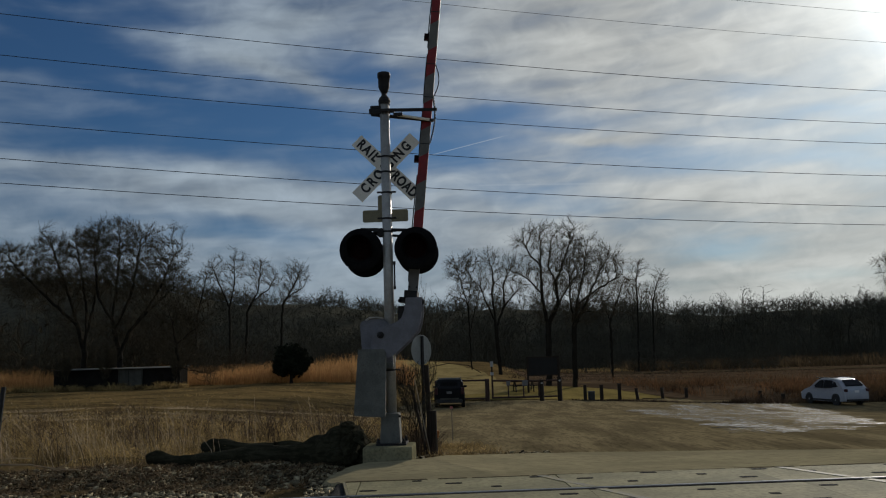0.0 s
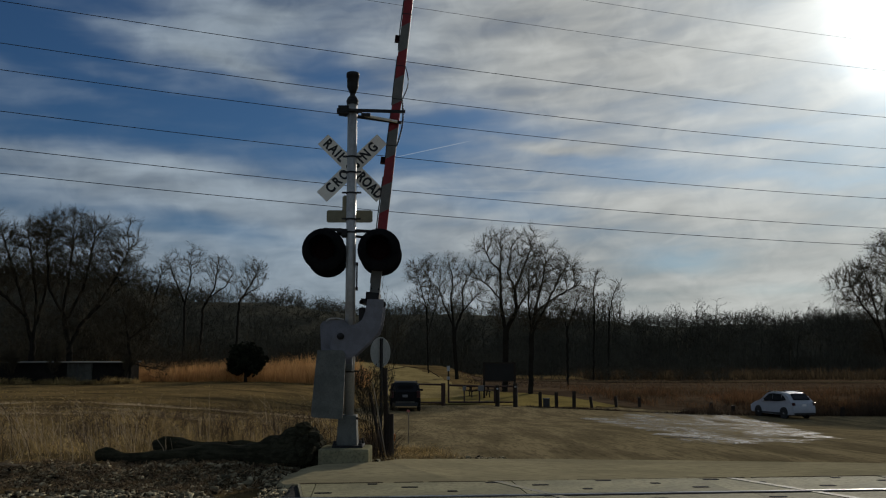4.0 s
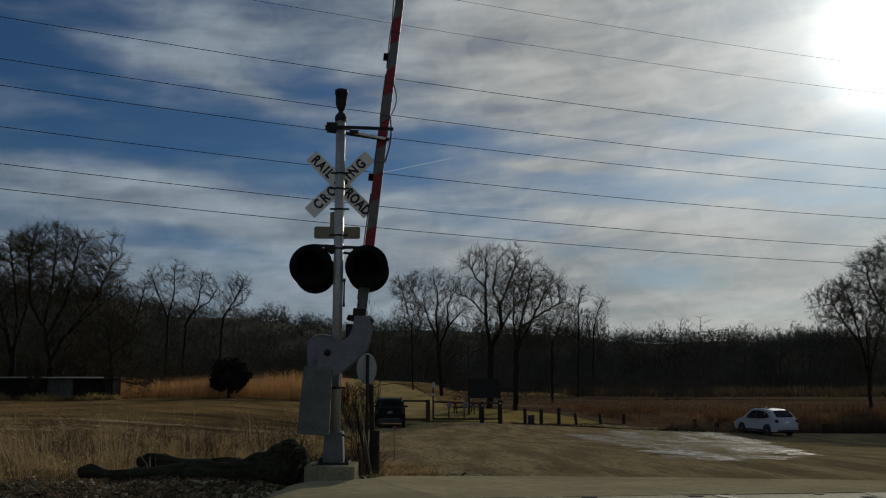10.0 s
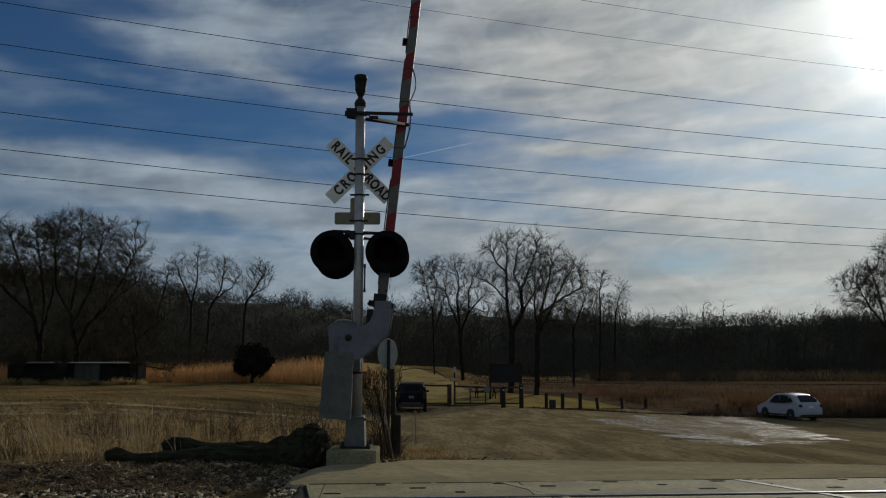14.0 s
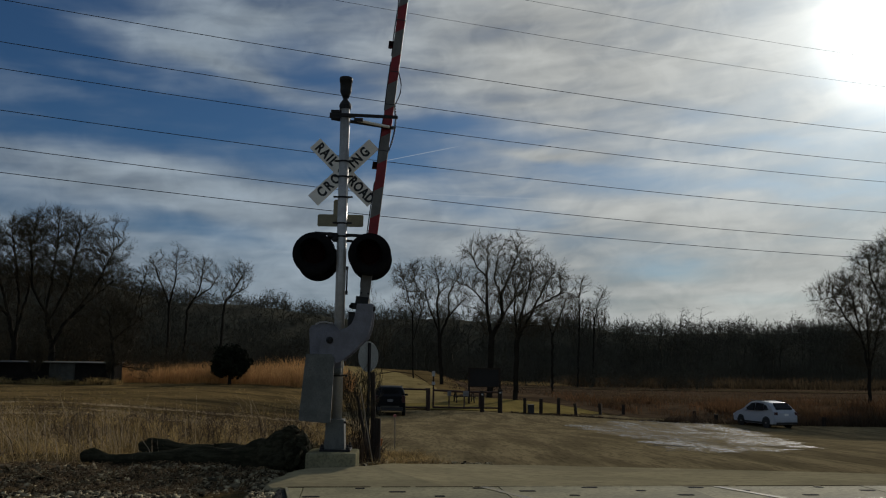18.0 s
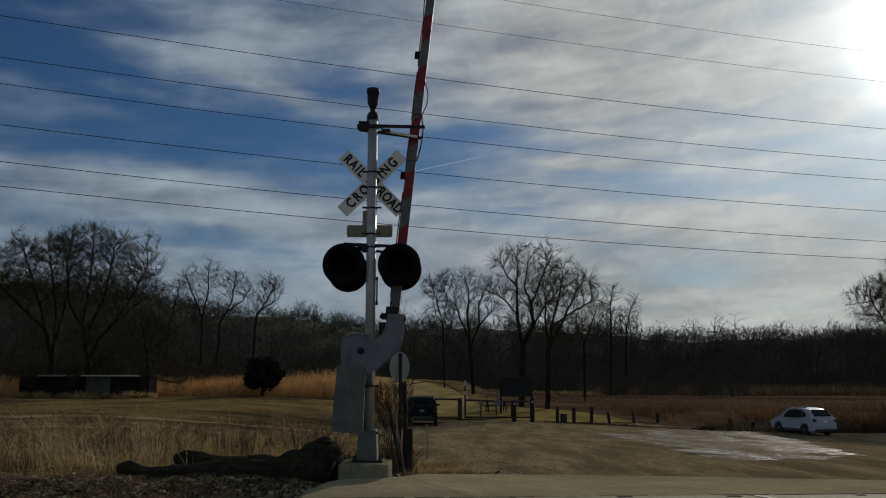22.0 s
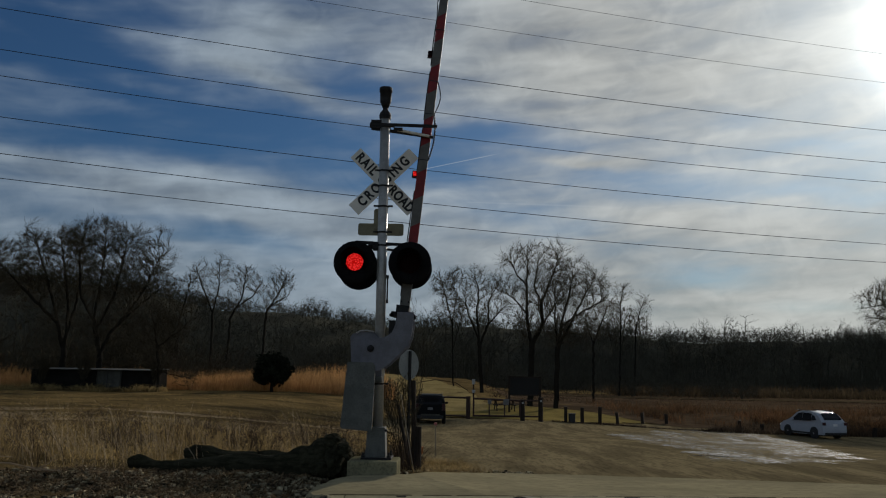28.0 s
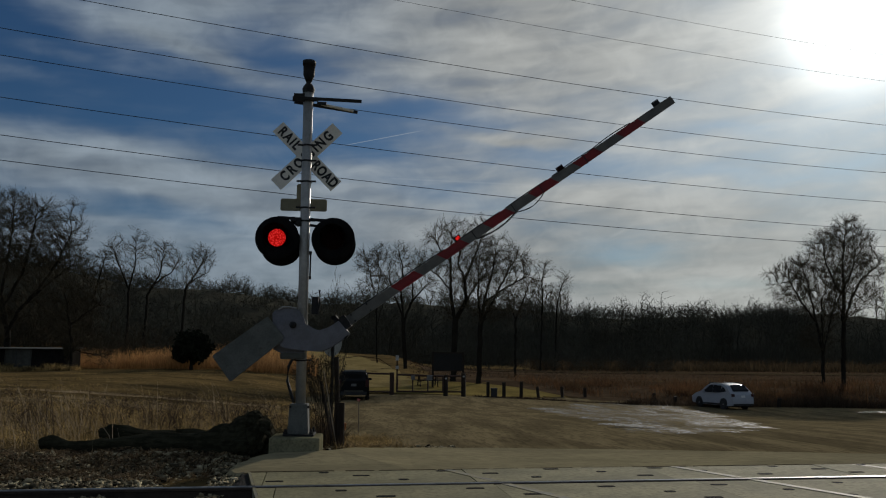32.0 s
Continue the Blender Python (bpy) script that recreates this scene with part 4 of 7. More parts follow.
    box(bm, P(-1.04, MY - 0.03, 2.15), (0.1, 0.08, 0.26), bevel=0.01)
    tube(bm, [P(-1.0, MY - 0.05, 2.02), P(-0.97, MY - 0.05, 2.2), P(-0.98, MY - 0.05, 2.38)], 0.018, 8)
    part("cable_box", bm, "dark_steel", sig, "black cable box")
    bm = bmesh.new()
    tube(bm, [P(-1.56, MY - 0.13, 2.08), P(-1.5, MY - 0.14, 2.115), P(-1.4, MY - 0.14, 2.118), P(-1.3, MY - 0.13, 2.1)], 0.012, 6)
    part("lid_hinge", bm, "galv", sig)
    return sig


signal = make_signal()

# concrete footing
bm = bmesh.new()
box(bm, (-1.245, 12.13, 0.04), (0.71, 0.70, 0.46), bevel=0.03)
footing = new("signal_footing", solid("signal_footing", bm, "concrete"))
tagged(footing, "weathered concrete footing block under the signal", "concrete footing")


def two_faced(name, prof_dark, prof_lit, parent, at, turn=0.0, square=None, n=32):
    """A lamp insert with a dark face and a lit face, which turns in its housing."""
    me = bpy.data.meshes.new(name)
    bm = bmesh.new()
    if square:
        box(bm, (0, -0.004, 0), (square[0], 0.008, square[1]))
        dark = len(bm.faces)
        box(bm, (0, 0.003, 0), (square[0] * 0.86, 0.004, square[1] * 0.86))
    else:
        lathe(bm, (0, -0.004, 0), (0, -1, 0), prof_dark, n)
        dark = len(bm.faces)
        lathe(bm, (0, 0.004, 0), (0, 1, 0), prof_lit, n)
    bm.faces.ensure_lookup_table()
    for f in bm.faces[dark:]:
        f.material_index = 1
    if turn:
        bmesh.ops.transform(bm, matrix=pose(0, 0, 0, 0, turn, 0), verts=bm.verts[:])
    bm.normal_update()
    bm.to_mesh(me)
    bm.free()
    me.materials.append(M["dead_lens"])
    me.materials.append(M["red_glow"])
    ob = new(name, me)
    ob.parent = parent
    ob.location = at
    return ob


LENS = ([(0.0, 0.149), (0.006, 0.149), (0.014, 0.12)], [(0.0, 0.130), (0.006, 0.130), (0.014, 0.105)])
LAMP_AT = [Vector((x - MX, 12.085 - MY, z - 0.27)) for x, z in ((-1.622, 3.14), (-0.797, 3.138))]
FLASH = [tagged(two_faced("lamp_disc", *LENS, signal, at), "red LED lamp disc") for at in LAMP_AT]

# ---------------------------------------------------------------- gate arm
PIVOT = (-1.331, 12.0, 1.854)
K = 0.00838
BOOM_ANGLE = 84.0


def make_gate():
    gate = thing("gate_arm", "red and white striped crossing gate arm with counterweight", "gate arm", PIVOT)
    curve = [(45, 64), (74, 64), (73, 40), (70, 20), (65, 5), (50, -10), (32, -27), (20, -37), (8, -41), (-12, -40), (-17, -26), (-17, -10), (-12, 6), (-2, 14), (12, 17), (28, 21), (37, 28), (42, 40), (44, 52)]
    out = [(x * K, z * K) for x, z in curve]
    bm = bmesh.new()
    slab(bm, out, -0.05, -0.02, 0.006)
    part("support_plate", bm, "grey_paint", gate, "grey curved support plate")
    bm = bmesh.new()
    slab(bm, out, 0.42, 0.45, 0.006)
    part("support_plate", bm, "grey_paint", gate, "grey curved support plate")
    bm = bmesh.new()
    w = [(x * K, z * K) for x, z in ((-39, -24), (-41, -45), (-48, -134), (-46, -137), (3, -141), (6, -139), (9, -45), (9, -30), (4, -24))]
    slab(bm, w, -0.085, -0.025, 0.006)
    cw = part("counterweight", bm, "weight_paint", gate, "dark grey slab counterweight")
    for x, z in ((-5, -49), (-6, -68), (-30, -50)):
        bm = bmesh.new()
        lathe(bm, (x * K, -0.085, z * K), (x * K, -1, z * K), [(0, 0.03), (0.02, 0.03), (0.022, 0.015)], 6)
        part("weight_bolt", bm, "weight_paint", cw)
    bm = bmesh.new()
    lathe(bm, (0, -0.05, 0), (0, -1, 0), [(0, 0.05), (0.02, 0.05), (0.03, 0.04), (0.06, 0.03), (0.065, 0.012)], 16)
    lathe(bm, (0, -0.02, 0), (0, 1, 0), [(0, 0.045), (0.45, 0.045)], 16)
    part("pivot_shaft", bm, "dark_steel", gate, "black pivot shaft with nut")
    # the boom
    a = radians(BOOM_ANGLE)
    d, nrm = Vector((math.cos(a), 0, math.sin(a))), Vector((-math.sin(a), 0, math.cos(a)))
    start = Vector((52.5 * K, 0.36, 60.0 * K))
    length = 714 * K * 1.062

    def B(s, off=0.0, y=0.0):
        return start + d * s + nrm * off + Vector((0, y, 0))

    turn = pose(0, 0, 0, 0, -BOOM_ANGLE, 0)

    def bar(name, s0, s1, material, h0, h1):
        bm = bmesh.new()
        v = []
        skew = 0.09
        for yy in (-0.03, 0.03):
            v.append([bm.verts.new(B(s0 - (skew if s0 > 0.1 else 0), h0 / 2, yy)), bm.verts.new(B(s1 - (skew if s1 < length - 0.1 else 0), h1 / 2, yy)), bm.verts.new(B(s1, -h1 / 2, yy)), bm.verts.new(B(s0, -h0 / 2, yy))])
        f, b = v
        bm.faces.new(f)
        bm.faces.new(b[::-1])
        for i in range(4):
            bm.faces.new((f[i], b[i], b[(i + 1) % 4], f[(i + 1) % 4]))
        return part(name, bm, material, gate)

    s, red = 0.12, False
    marks = [1.03 + 0.43 * i for i in range(12)]
    for m in marks:
        m = min(m, length)
        if m - s > 0.02:
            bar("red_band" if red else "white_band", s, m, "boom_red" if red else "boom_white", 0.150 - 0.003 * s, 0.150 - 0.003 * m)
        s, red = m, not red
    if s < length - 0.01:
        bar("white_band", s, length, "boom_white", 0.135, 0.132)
    # clamps at the butt
    bm = bmesh.new()
    m = Matrix.Translation(B(0.10, 0.0, 0.0)) @ turn
    for dx, dz, sx, sz in ((-0.03, 0.0, 0.14, 0.19), (-0.10, -0.09, 0.10, 0.10), (-0.10, 0.10, 0.07, 0.12)):
        g = bmesh.ops.create_cube(bm, size=1.0)["verts"]
        for v in g:
            v.co = m @ Vector((v.co.x * sx + dx, v.co.y * 0.42 - 0.15, v.co.z * sz + dz))
    c = B(-0.02, -0.17, -0.33)
    lathe(bm, c - Vector((0, 0.03, 0)), c + Vector((0, 1, 0)), [(0, 0.045), (0.06, 0.045)], 14)
    c = B(-0.02, 0.15, -0.33)
    lathe(bm, c - Vector((0, 0.03, 0)), c + Vector((0, 1, 0)), [(0, 0.03), (0.06, 0.03)], 12)
    part("butt_clamp", bm, "dark_steel", gate, "black boom clamp and shear bolts")
    for k in (0.22, 0.5):
        for off in (0.055, -0.055):
            bm = bmesh.new()
            c = B(k, off, -0.03)
            lathe(bm, c, c + Vector((0, -1, 0)), [(0, 0.016), (0.015, 0.014)], 8)
            part("boom_bolt", bm, "dark_steel", gate)
    # lamps on the boom and their wiring
    lamps = []
    for dist in (324, 553, 775):
        s = (dist * K - 0.565) * 1.03
        bm = bmesh.new()
        m = Matrix.Translation(B(s, 0.105, 0.0)) @ turn
        g = bmesh.ops.create_cube(bm, size=1.0)["verts"]
        for v in g:
            v.co = m @ Vector((v.co.x * 0.11, v.co.y * 0.05 + 0.03, v.co.z * 0.085))
        g = bmesh.ops.create_cube(bm, size=1.0)["verts"]
        for v in g:
            v.co = m @ Vector((v.co.x * 0.13 + 0.0, v.co.y * 0.05, v.co.z * 0.02 - 0.045))
        lamps.append((part("lamp_body", bm, "dark_steel", gate, "small black gate lamp"), B(s, 0.105, 0.0)))
    bm = bmesh.new()

    def loose(s0, s1, sag, off):
        return [B(s0 + (s1 - s0) * i / 8, off - sag * math.sin(math.pi * i / 8), 0.0) for i in range(9)]

    for s0, s1, sag, off in ((2.45, 3.2, 0.05, -0.07), (3.2, 3.74, 0.07, -0.07), (0.3, 1.95, -0.01, 0.08), (2.2, 3.0, -0.006, 0.075), (3.1, 3.9, -0.006, 0.075), (4.0, 4.8, -0.01, 0.075), (4.8, 5.55, -0.02, 0.075)):
        part("lamp_cable", tube(bmesh.new(), loose(s0, s1, sag, off), 0.009, 6), "cable", gate, "loose black lamp cable")
    for i in range(34):
        f = i / 34
        c = B(2.45 + 0.75 * f, -0.07 - 0.05 * math.sin(math.pi * f) - 0.012 * (i % 2), 0.0)
        rod(bm, c, c + d * 0.026, 0.008, n=5)
    tagged(part("coiled_cable", bm, "cable", gate, "coiled black cable"), kind="stuff")
    for s in (2.45, 3.2, 3.74, 4.6):
        m = Matrix.Translation(B(s)) @ turn
        bm = bmesh.new()
        g = bmesh.ops.create_cube(bm, size=1.0)["verts"]
        for v in g:
            v.co = m @ Vector((v.co.x * 0.012, v.co.y * 0.07, v.co.z * 0.15))
        part("cable_strap", bm, "cable", gate)
    return gate, lamps


gate, gate_lamps = make_gate()
ARM_AT = [at + Vector((0, -0.02, 0)) for body, at in gate_lamps[:2]]
ARM_FLASH = [tagged(two_faced("lamp_lens", None, None, gate, at, -BOOM_ANGLE, (0.085, 0.06)), "small red gate-lamp lens") for at in ARM_AT]


# ---------------------------------------------------------------- things beside the signal
def make_round_sign():
    x, y = -0.92, 15.0
    g = float(zz(x, y))
    sgn = thing("round_sign", "round metal sign seen from behind on a steel post", "road sign", (x, y, g - 0.05), 52)
    bm = bmesh.new()
    lathe(bm, (0, 0.035, 1.655 - g + 0.05), (0, 1, 1.655 - g + 0.05), [(0, 0.27), (0.004, 0.275), (0.008, 0.27)], 40)
    part("disc", bm, "pale_back", sgn, "pale grey sign back")
    bm = bmesh.new()
    box(bm, (0, 0.015, 1.05), (0.05, 0.03, 2.1))
    part("post", bm, "dark_steel", sgn, "dark steel channel post")


make_round_sign()


def post_at(name, a, b, r, material, label, category, n=8, r1=None):
    bm = bmesh.new()
    a, b = Vector(a), Vector(b)
    mid = (a + b) / 2 + Vector((random.uniform(-1, 1), random.uniform(-1, 1), 0)) * r * 0.4
    rod(bm, a, mid, r, r * 0.97, n)
    rod(bm, mid, b, r * 0.97, r1 or r * 0.92, n)
    return tagged(new(name, solid(name, bm, material)), label, category)


post_at("fence_post", (-0.785, 14.2, -0.3), (-0.825, 14.3, 1.38), 0.045, "old_wood", "dark rotting round wooden fence post", "fence post", 10)
post_at("fence_post", (-0.70, 14.0, -0.3), (-0.71, 14.02, 0.62), 0.062, "old_wood", "dark rotting wooden post stub", "fence post", 10)
post_at("leaning_stake", (-0.73, 13.95, -0.3), (-1.05, 14.5, 1.14), 0.010, "stake", "pale leaning stake beside the fence post", "stake")
post_at("leaning_stake", (-0.80, 14.05, -0.3), (-1.10, 14.6, 0.95), 0.03, "old_wood", "dark leaning stake beside the fence post", "stake")
post_at("steel_post", (-5.24, 8.8, -0.5), (-5.10, 8.85, 1.32), 0.028, "dark_steel", "dark steel fence post beside the ballast", "fence post", 8)
post_at("survey_stake", (-0.497, 17.0, -0.35), (-0.50, 17.0, 0.50), 0.013, "stake", "thin bare wooden survey stake", "stake", 6)
bm = bmesh.new()
tube(bm, [(-0.83, 14.28, 1.3), (-0.70, 14.3, 1.36), (-0.45, 14.4, 1.40), (-0.1, 14.5, 1.36), (0.12, 14.6, 1.22)], 0.007, 6)
tagged(new("bent_cane", solid("bent_cane", bm, "brown_stalk")), "thin bent brown cane arching off the fence post", "stem")
bm = bmesh.new()
box(bm, (-0.50, 16.995, 0.49), (0.06, 0.02, 0.05), (0, 14, 0))
tagged(new("stake_flag", solid("stake_flag", bm, "pink")), "small faded red tape on the survey stake", "marker flag")
bm = bmesh.new()
box(bm, (-0.66, 14.35, 0.2), (0.05, 0.03, 0.12), (8, 10, 0), 0.006)
tagged(new("orange_marker", solid("orange_marker", bm, "orange")), "small orange marker among the weeds", "marker flag")


# ---------------------------------------------------------------- plants
def tubes(P0, P1, R0, R1, n):
    """Tapered n-sided tubes between the points, as arrays."""
    P0, P1, R0, R1 = (np.asarray(a, float) for a in (P0, P1, R0, R1))
    d = P1 - P0
    d /= np.linalg.norm(d, axis=1, keepdims=True) + 1e-9
    ref = np.where(np.abs(d[:, 2:3]) > 0.9, np.array([[1.0, 0, 0]]), np.array([[0, 0, 1.0]]))
    a = np.cross(d, ref)
    a /= np.linalg.norm(a, axis=1, keepdims=True) + 1e-9
    b = np.cross(d, a)
    ang = 2 * np.pi * np.arange(n) / n
    ring = a[:, None] * np.cos(ang)[None, :, None] + b[:, None] * np.sin(ang)[None, :, None]
    v = np.concatenate([P0[:, None] + ring * R0[:, None, None], P1[:, None] + ring * R1[:, None, None]], 1)
    i = np.arange(n)
    q = np.stack([i, (i + 1) % n, (i + 1) % n + n, i + n], -1)
    f = q[None] + (np.arange(len(P0)) * 2 * n)[:, None, None]
    return v.reshape(-1, 3), f.reshape(-1, 4)


def ribbons(P0, P1, R0, R1, seed=1):
    """Fine twigs as narrow strips turned every way."""
    P0, P1, R0, R1 = (np.asarray(a, float) for a in (P0, P1, R0, R1))
    d = P1 - P0
    a = np.cross(d, np.random.default_rng(seed).normal(size=d.shape))
    a /= np.linalg.norm(a, axis=1, keepdims=True) + 1e-9
    v = np.stack([P0 - a * R0[:, None], P0 + a * R0[:, None], P1 + a * R1[:, None], P1 - a * R1[:, None]], 1)
    return v.reshape(-1, 3), np.arange(4)[None] + (np.arange(len(P0)) * 4)[:, None]


def joined(parts):
    vs, fs, base = [], [], 0
    for v, f in parts:
        vs.append(v)
        fs.append(f + base)
        base += len(v)
    return np.concatenate(vs), np.concatenate(fs)


def grow(rng, height, spread=1.0, trunks=1, depth=8, bole=0.2, thick=0.022, upward=0.05, twigs=2, shrink=0.8):
    """Segments of a bare tree that forks again and again: (start, end, r0, r1, level)."""
    segs, stack = [], []
    for k in range(trunks):
        az = 6.28 * (k + rng.uniform(-0.2, 0.2)) / trunks
        tilt = 0.05 if trunks == 1 else rng.uniform(0.12, 0.3) * spread
        d = np.array([math.cos(az) * tilt, math.sin(az) * tilt, 1.0])
        stack.append((np.array([math.cos(az), math.sin(az), 0.0]) * (0.012 * height * (trunks > 1)), d / np.linalg.norm(d), height * bole * rng.uniform(0.85, 1.15), height * thick * (1 if trunks == 1 else 0.75), 0))

    def turned(d, angle, az):
        ref = np.array([1.0, 0, 0]) if abs(d[2]) > 0.8 else np.array([0, 0, 1.0])
        a = np.cross(d, ref)
        a /= np.linalg.norm(a)
        b = np.cross(d, a)
        c = d * math.cos(angle) + (a * math.cos(az) + b * math.sin(az)) * math.sin(angle)
        c = c + np.array([0, 0, upward])
        return c / np.linalg.norm(c)

    while stack:
        p, d, ln, r, lv = stack.pop()
        pieces = 3 if lv < 2 else 2
        end = r * 0.8
        for i in range(pieces):
            d = d + np.array([rng.gauss(0, 0.07), rng.gauss(0, 0.07), rng.gauss(0, 0.04)])
            d /= np.linalg.norm(d)
            e = p + d * ln / pieces
            segs.append((p, e, r + (end - r) * i / pieces, r + (end - r) * (i + 1) / pieces, lv))
            if lv >= 1:
                for _ in range(1 if lv >= depth else twigs):
                    if rng.random() < (0.22 if lv < 3 and depth > 4 else 0.75):
                        c = turned(d, radians(rng.uniform(18, 46)), rng.uniform(0, 6.28))
                        q = p + (e - p) * rng.random()
                        t = min(ln * rng.uniform(0.5, 1.0), height * 0.16)
                        w = min(r * 0.35, height * 0.0022)
                        m = q + c * t * 0.5
                        c2 = turned(c, 0.22, rng.uniform(0, 6.28))
                        segs.append((q, m, w, w * 0.7, 9))
                        segs.append((m, m + c2 * t * 0.5, w * 0.7, w * 0.4, 9))
                        for g in (0.35, 0.75):
                            c3 = turned(c, radians(rng.uniform(25, 50)), rng.uniform(0, 6.28))
                            segs.append((q + c * t * g, q + c * t * g + c3 * t * rng.uniform(0.3, 0.55), w * 0.55, w * 0.3, 9))
            p = e
        if lv < depth:
            az = rng.uniform(0, 6.28)
            kids = 3 if rng.random() < (0.5 if lv < 2 else 0.22) else 2
            for k in range(kids):
                main = k == 0
                ang = radians(rng.uniform(6, 20) if main else rng.uniform(22, 46)) * spread
                stack.append((p, turned(d, ang, az + 6.28 * k / kids + rng.uniform(-0.5, 0.5)), ln * rng.uniform(0.88, 1.05) * shrink * (1.0 if main else 0.92), end * (0.85 if main else rng.uniform(0.55, 0.72)), lv + 1))
    return segs


def tree_arrays(segs, minimum=0.006):
    out = []
    for pick, n in ((lambda l: l <= 2, 6), (lambda l: 2 < l < 9, 3), (lambda l: l == 9, 0)):
        s = [q for q in segs if pick(q[4])]
        if s:
            four = [q[0] for q in s], [q[1] for q in s], [max(q[2], minimum) for q in s], [max(q[3], minimum) for q in s]
            out.append(tubes(*four, n) if n else ribbons(*four))
    return out[:1] + ([joined(out[1:])] if len(out) > 1 else [])


def tree(name, at, height, seed, label, category="tree", minimum=0.0085, turn=0.0, group="", **how):
    rng = random.Random(seed)
    x, y = at
    t = thing(name, label, category, (x, y, float(zz(x, y)) - 0.15), turn, group)
    wide, mats = how.pop("wide", 1.0), how.pop("mats", ("bark", "twig"))
    segs = grow(rng, height, how.pop("spread", 0.75), **how)
    arr = tree_arrays(segs, minimum)
    k = height / max(float(a[0][:, 2].max()) for a in arr)
    for (v, f), nm, m in zip(arr, ("trunk", "crown"), mats):
        ob = new(nm, from_arrays(nm, v * (k * wide, k * wide, k), f, m, nm == "trunk"))
        ob.parent = t
    return t


BARE = "tall bare winter tree with fine twigs at the field edge"


def colonise(r, lines, puffs, count, step, gap):
    """Branches that grow from the limbs towards free points in the crown. Returns places, parents and twig-to-trunk order."""
    P, parent = [], []
    for line in lines:
        pts = np.array(line, float)
        prev = -1
        if P:
            k = int(np.argmin(np.linalg.norm(np.array(P) - pts[0], axis=1)))
            prev = k if np.linalg.norm(np.array(P[k]) - pts[0]) < 3.0 else -1
            pts = pts[1:] if prev >= 0 else pts
        if prev < 0:
            P.append(pts[0])
            parent.append(-1)
            prev, pts = len(P) - 1, pts[1:]
        for q in pts:
            a = np.array(P[prev])
            m = max(1, int(round(np.linalg.norm(q - a) / step)))
            for i in range(1, m + 1):
                P.append(a + (q - a) * i / m + r.normal(0, step * 0.09, 3) * (i < m))
                parent.append(prev)
                prev = len(P) - 1
    P, parent = np.array(P), np.array(parent)
    size = np.array([p[3] * p[4] * p[5] for p in puffs]) ** 0.67
    pick = r.choice(len(puffs), count, p=size / size.sum())
    w = r.normal(size=(count, 3))
    w /= np.linalg.norm(w, axis=1, keepdims=True)
    puffs = np.array(puffs)
    A = puffs[pick, :3] + w * (r.uniform(0, 1, count) ** 0.42)[:, None] * puffs[pick, 3:]
    way = np.zeros_like(P)
    way[1:] = P[1:] - P[parent[1:]]
    kids = np.bincount(parent[parent >= 0], minlength=len(P))
    best, at = np.full(len(A), 1e9), np.zeros(len(A), int)
    lo = 0
    for _ in range(90):
        dist = np.linalg.norm(A[:, None] - P[None, lo:], axis=2)
        j = dist.argmin(1)
        dj = dist[np.arange(len(A)), j]
        at, best = np.where(dj < best, j + lo, at), np.minimum(best, dj)
        live = best > gap
        A, at, best = A[live], at[live], best[live]
        if not len(A):
            break
        pull = np.zeros_like(P)
        d = A - P[at]
        np.add.at(pull, at, d / np.linalg.norm(d, axis=1, keepdims=True))
        src = np.unique(at)
        src = src[kids[src] < 4]
        if not len(src):
            break
        d = pull[src] / (np.linalg.norm(pull[src], axis=1, keepdims=True) + 1e-9)
        old = way[src] / (np.linalg.norm(way[src], axis=1, keepdims=True) + 1e-9)
        d = d + 0.9 * old + r.normal(0, 0.08, d.shape) + (0, 0, 0.26)
        d /= np.linalg.norm(d, axis=1, keepdims=True)
        lo = len(P)
        P = np.concatenate([P, P[src] + d * step])
        parent, way = np.concatenate([parent, src]), np.concatenate([way, d * step])
        kids[src] += 1
        kids = np.concatenate([kids, np.zeros(len(src), int)])
    return P, parent, kids


def branch_segments(r, P, parent, kids, trunk, tip, sprig, twigs=3, up=0.4, side_twigs=True):
    """Tapered limbs by the load each carries, and sprays of fine twigs on the thin ones."""
    tips = (kids == 0).astype(float)
    load = tips.copy()
    for i in range(len(P) - 1, -1, -1):
        if parent[i] >= 0:
            load[parent[i]] += load[i]
    k = math.log(trunk / tip) / math.log(max(load.max(), 3))
    rad = tip * np.maximum(load, 1) ** k
    i = np.nonzero(parent >= 0)[0]
    P0, P1, R0, R1 = P[parent[i]], P[i], np.minimum(rad[parent[i]], rad[i] * 1.6), rad[i]
    d = P1 - P0
    d /= np.linalg.norm(d, axis=1, keepdims=True) + 1e-9
    thin = np.nonzero(load[i] < 14)[0]
    o = np.repeat(thin, twigs)
    n = len(o)

    def off(d, spread, up):
        c = d + r.normal(0, spread, d.shape) + (0, 0, up)
        return c / np.linalg.norm(c, axis=1, keepdims=True)

    a = P0[o] + (P1 - P0)[o] * r.uniform(0, 1, (n, 1))
    c = off(d[o], 0.32, up)
    ln = sprig * r.uniform(0.5, 1.2, (n, 1))
    b = a + c * ln * 0.5
    e = b + off(c, 0.18, up * 0.5) * ln * 0.5
    s1, s2 = a + c * ln * 0.3, b + (e - b) * 0.3
    w = np.full(n, tip * 0.75)
    fine = (np.concatenate([a, b, s1, s2]), np.concatenate([b, e, s1 + off(c, 0.5, 0.1) * ln * 0.4, s2 + off(c, 0.5, 0.1) * ln * 0.35]), np.concatenate([w, w * 0.8, w * 0.7, w * 0.65]), np.concatenate([w * 0.8, w * 0.5, w * 0.45, w * 0.4]))
    if not side_twigs:
        fine = tuple(q[:2 * n] for q in fine)
    return (P0, P1, R0, R1), fine


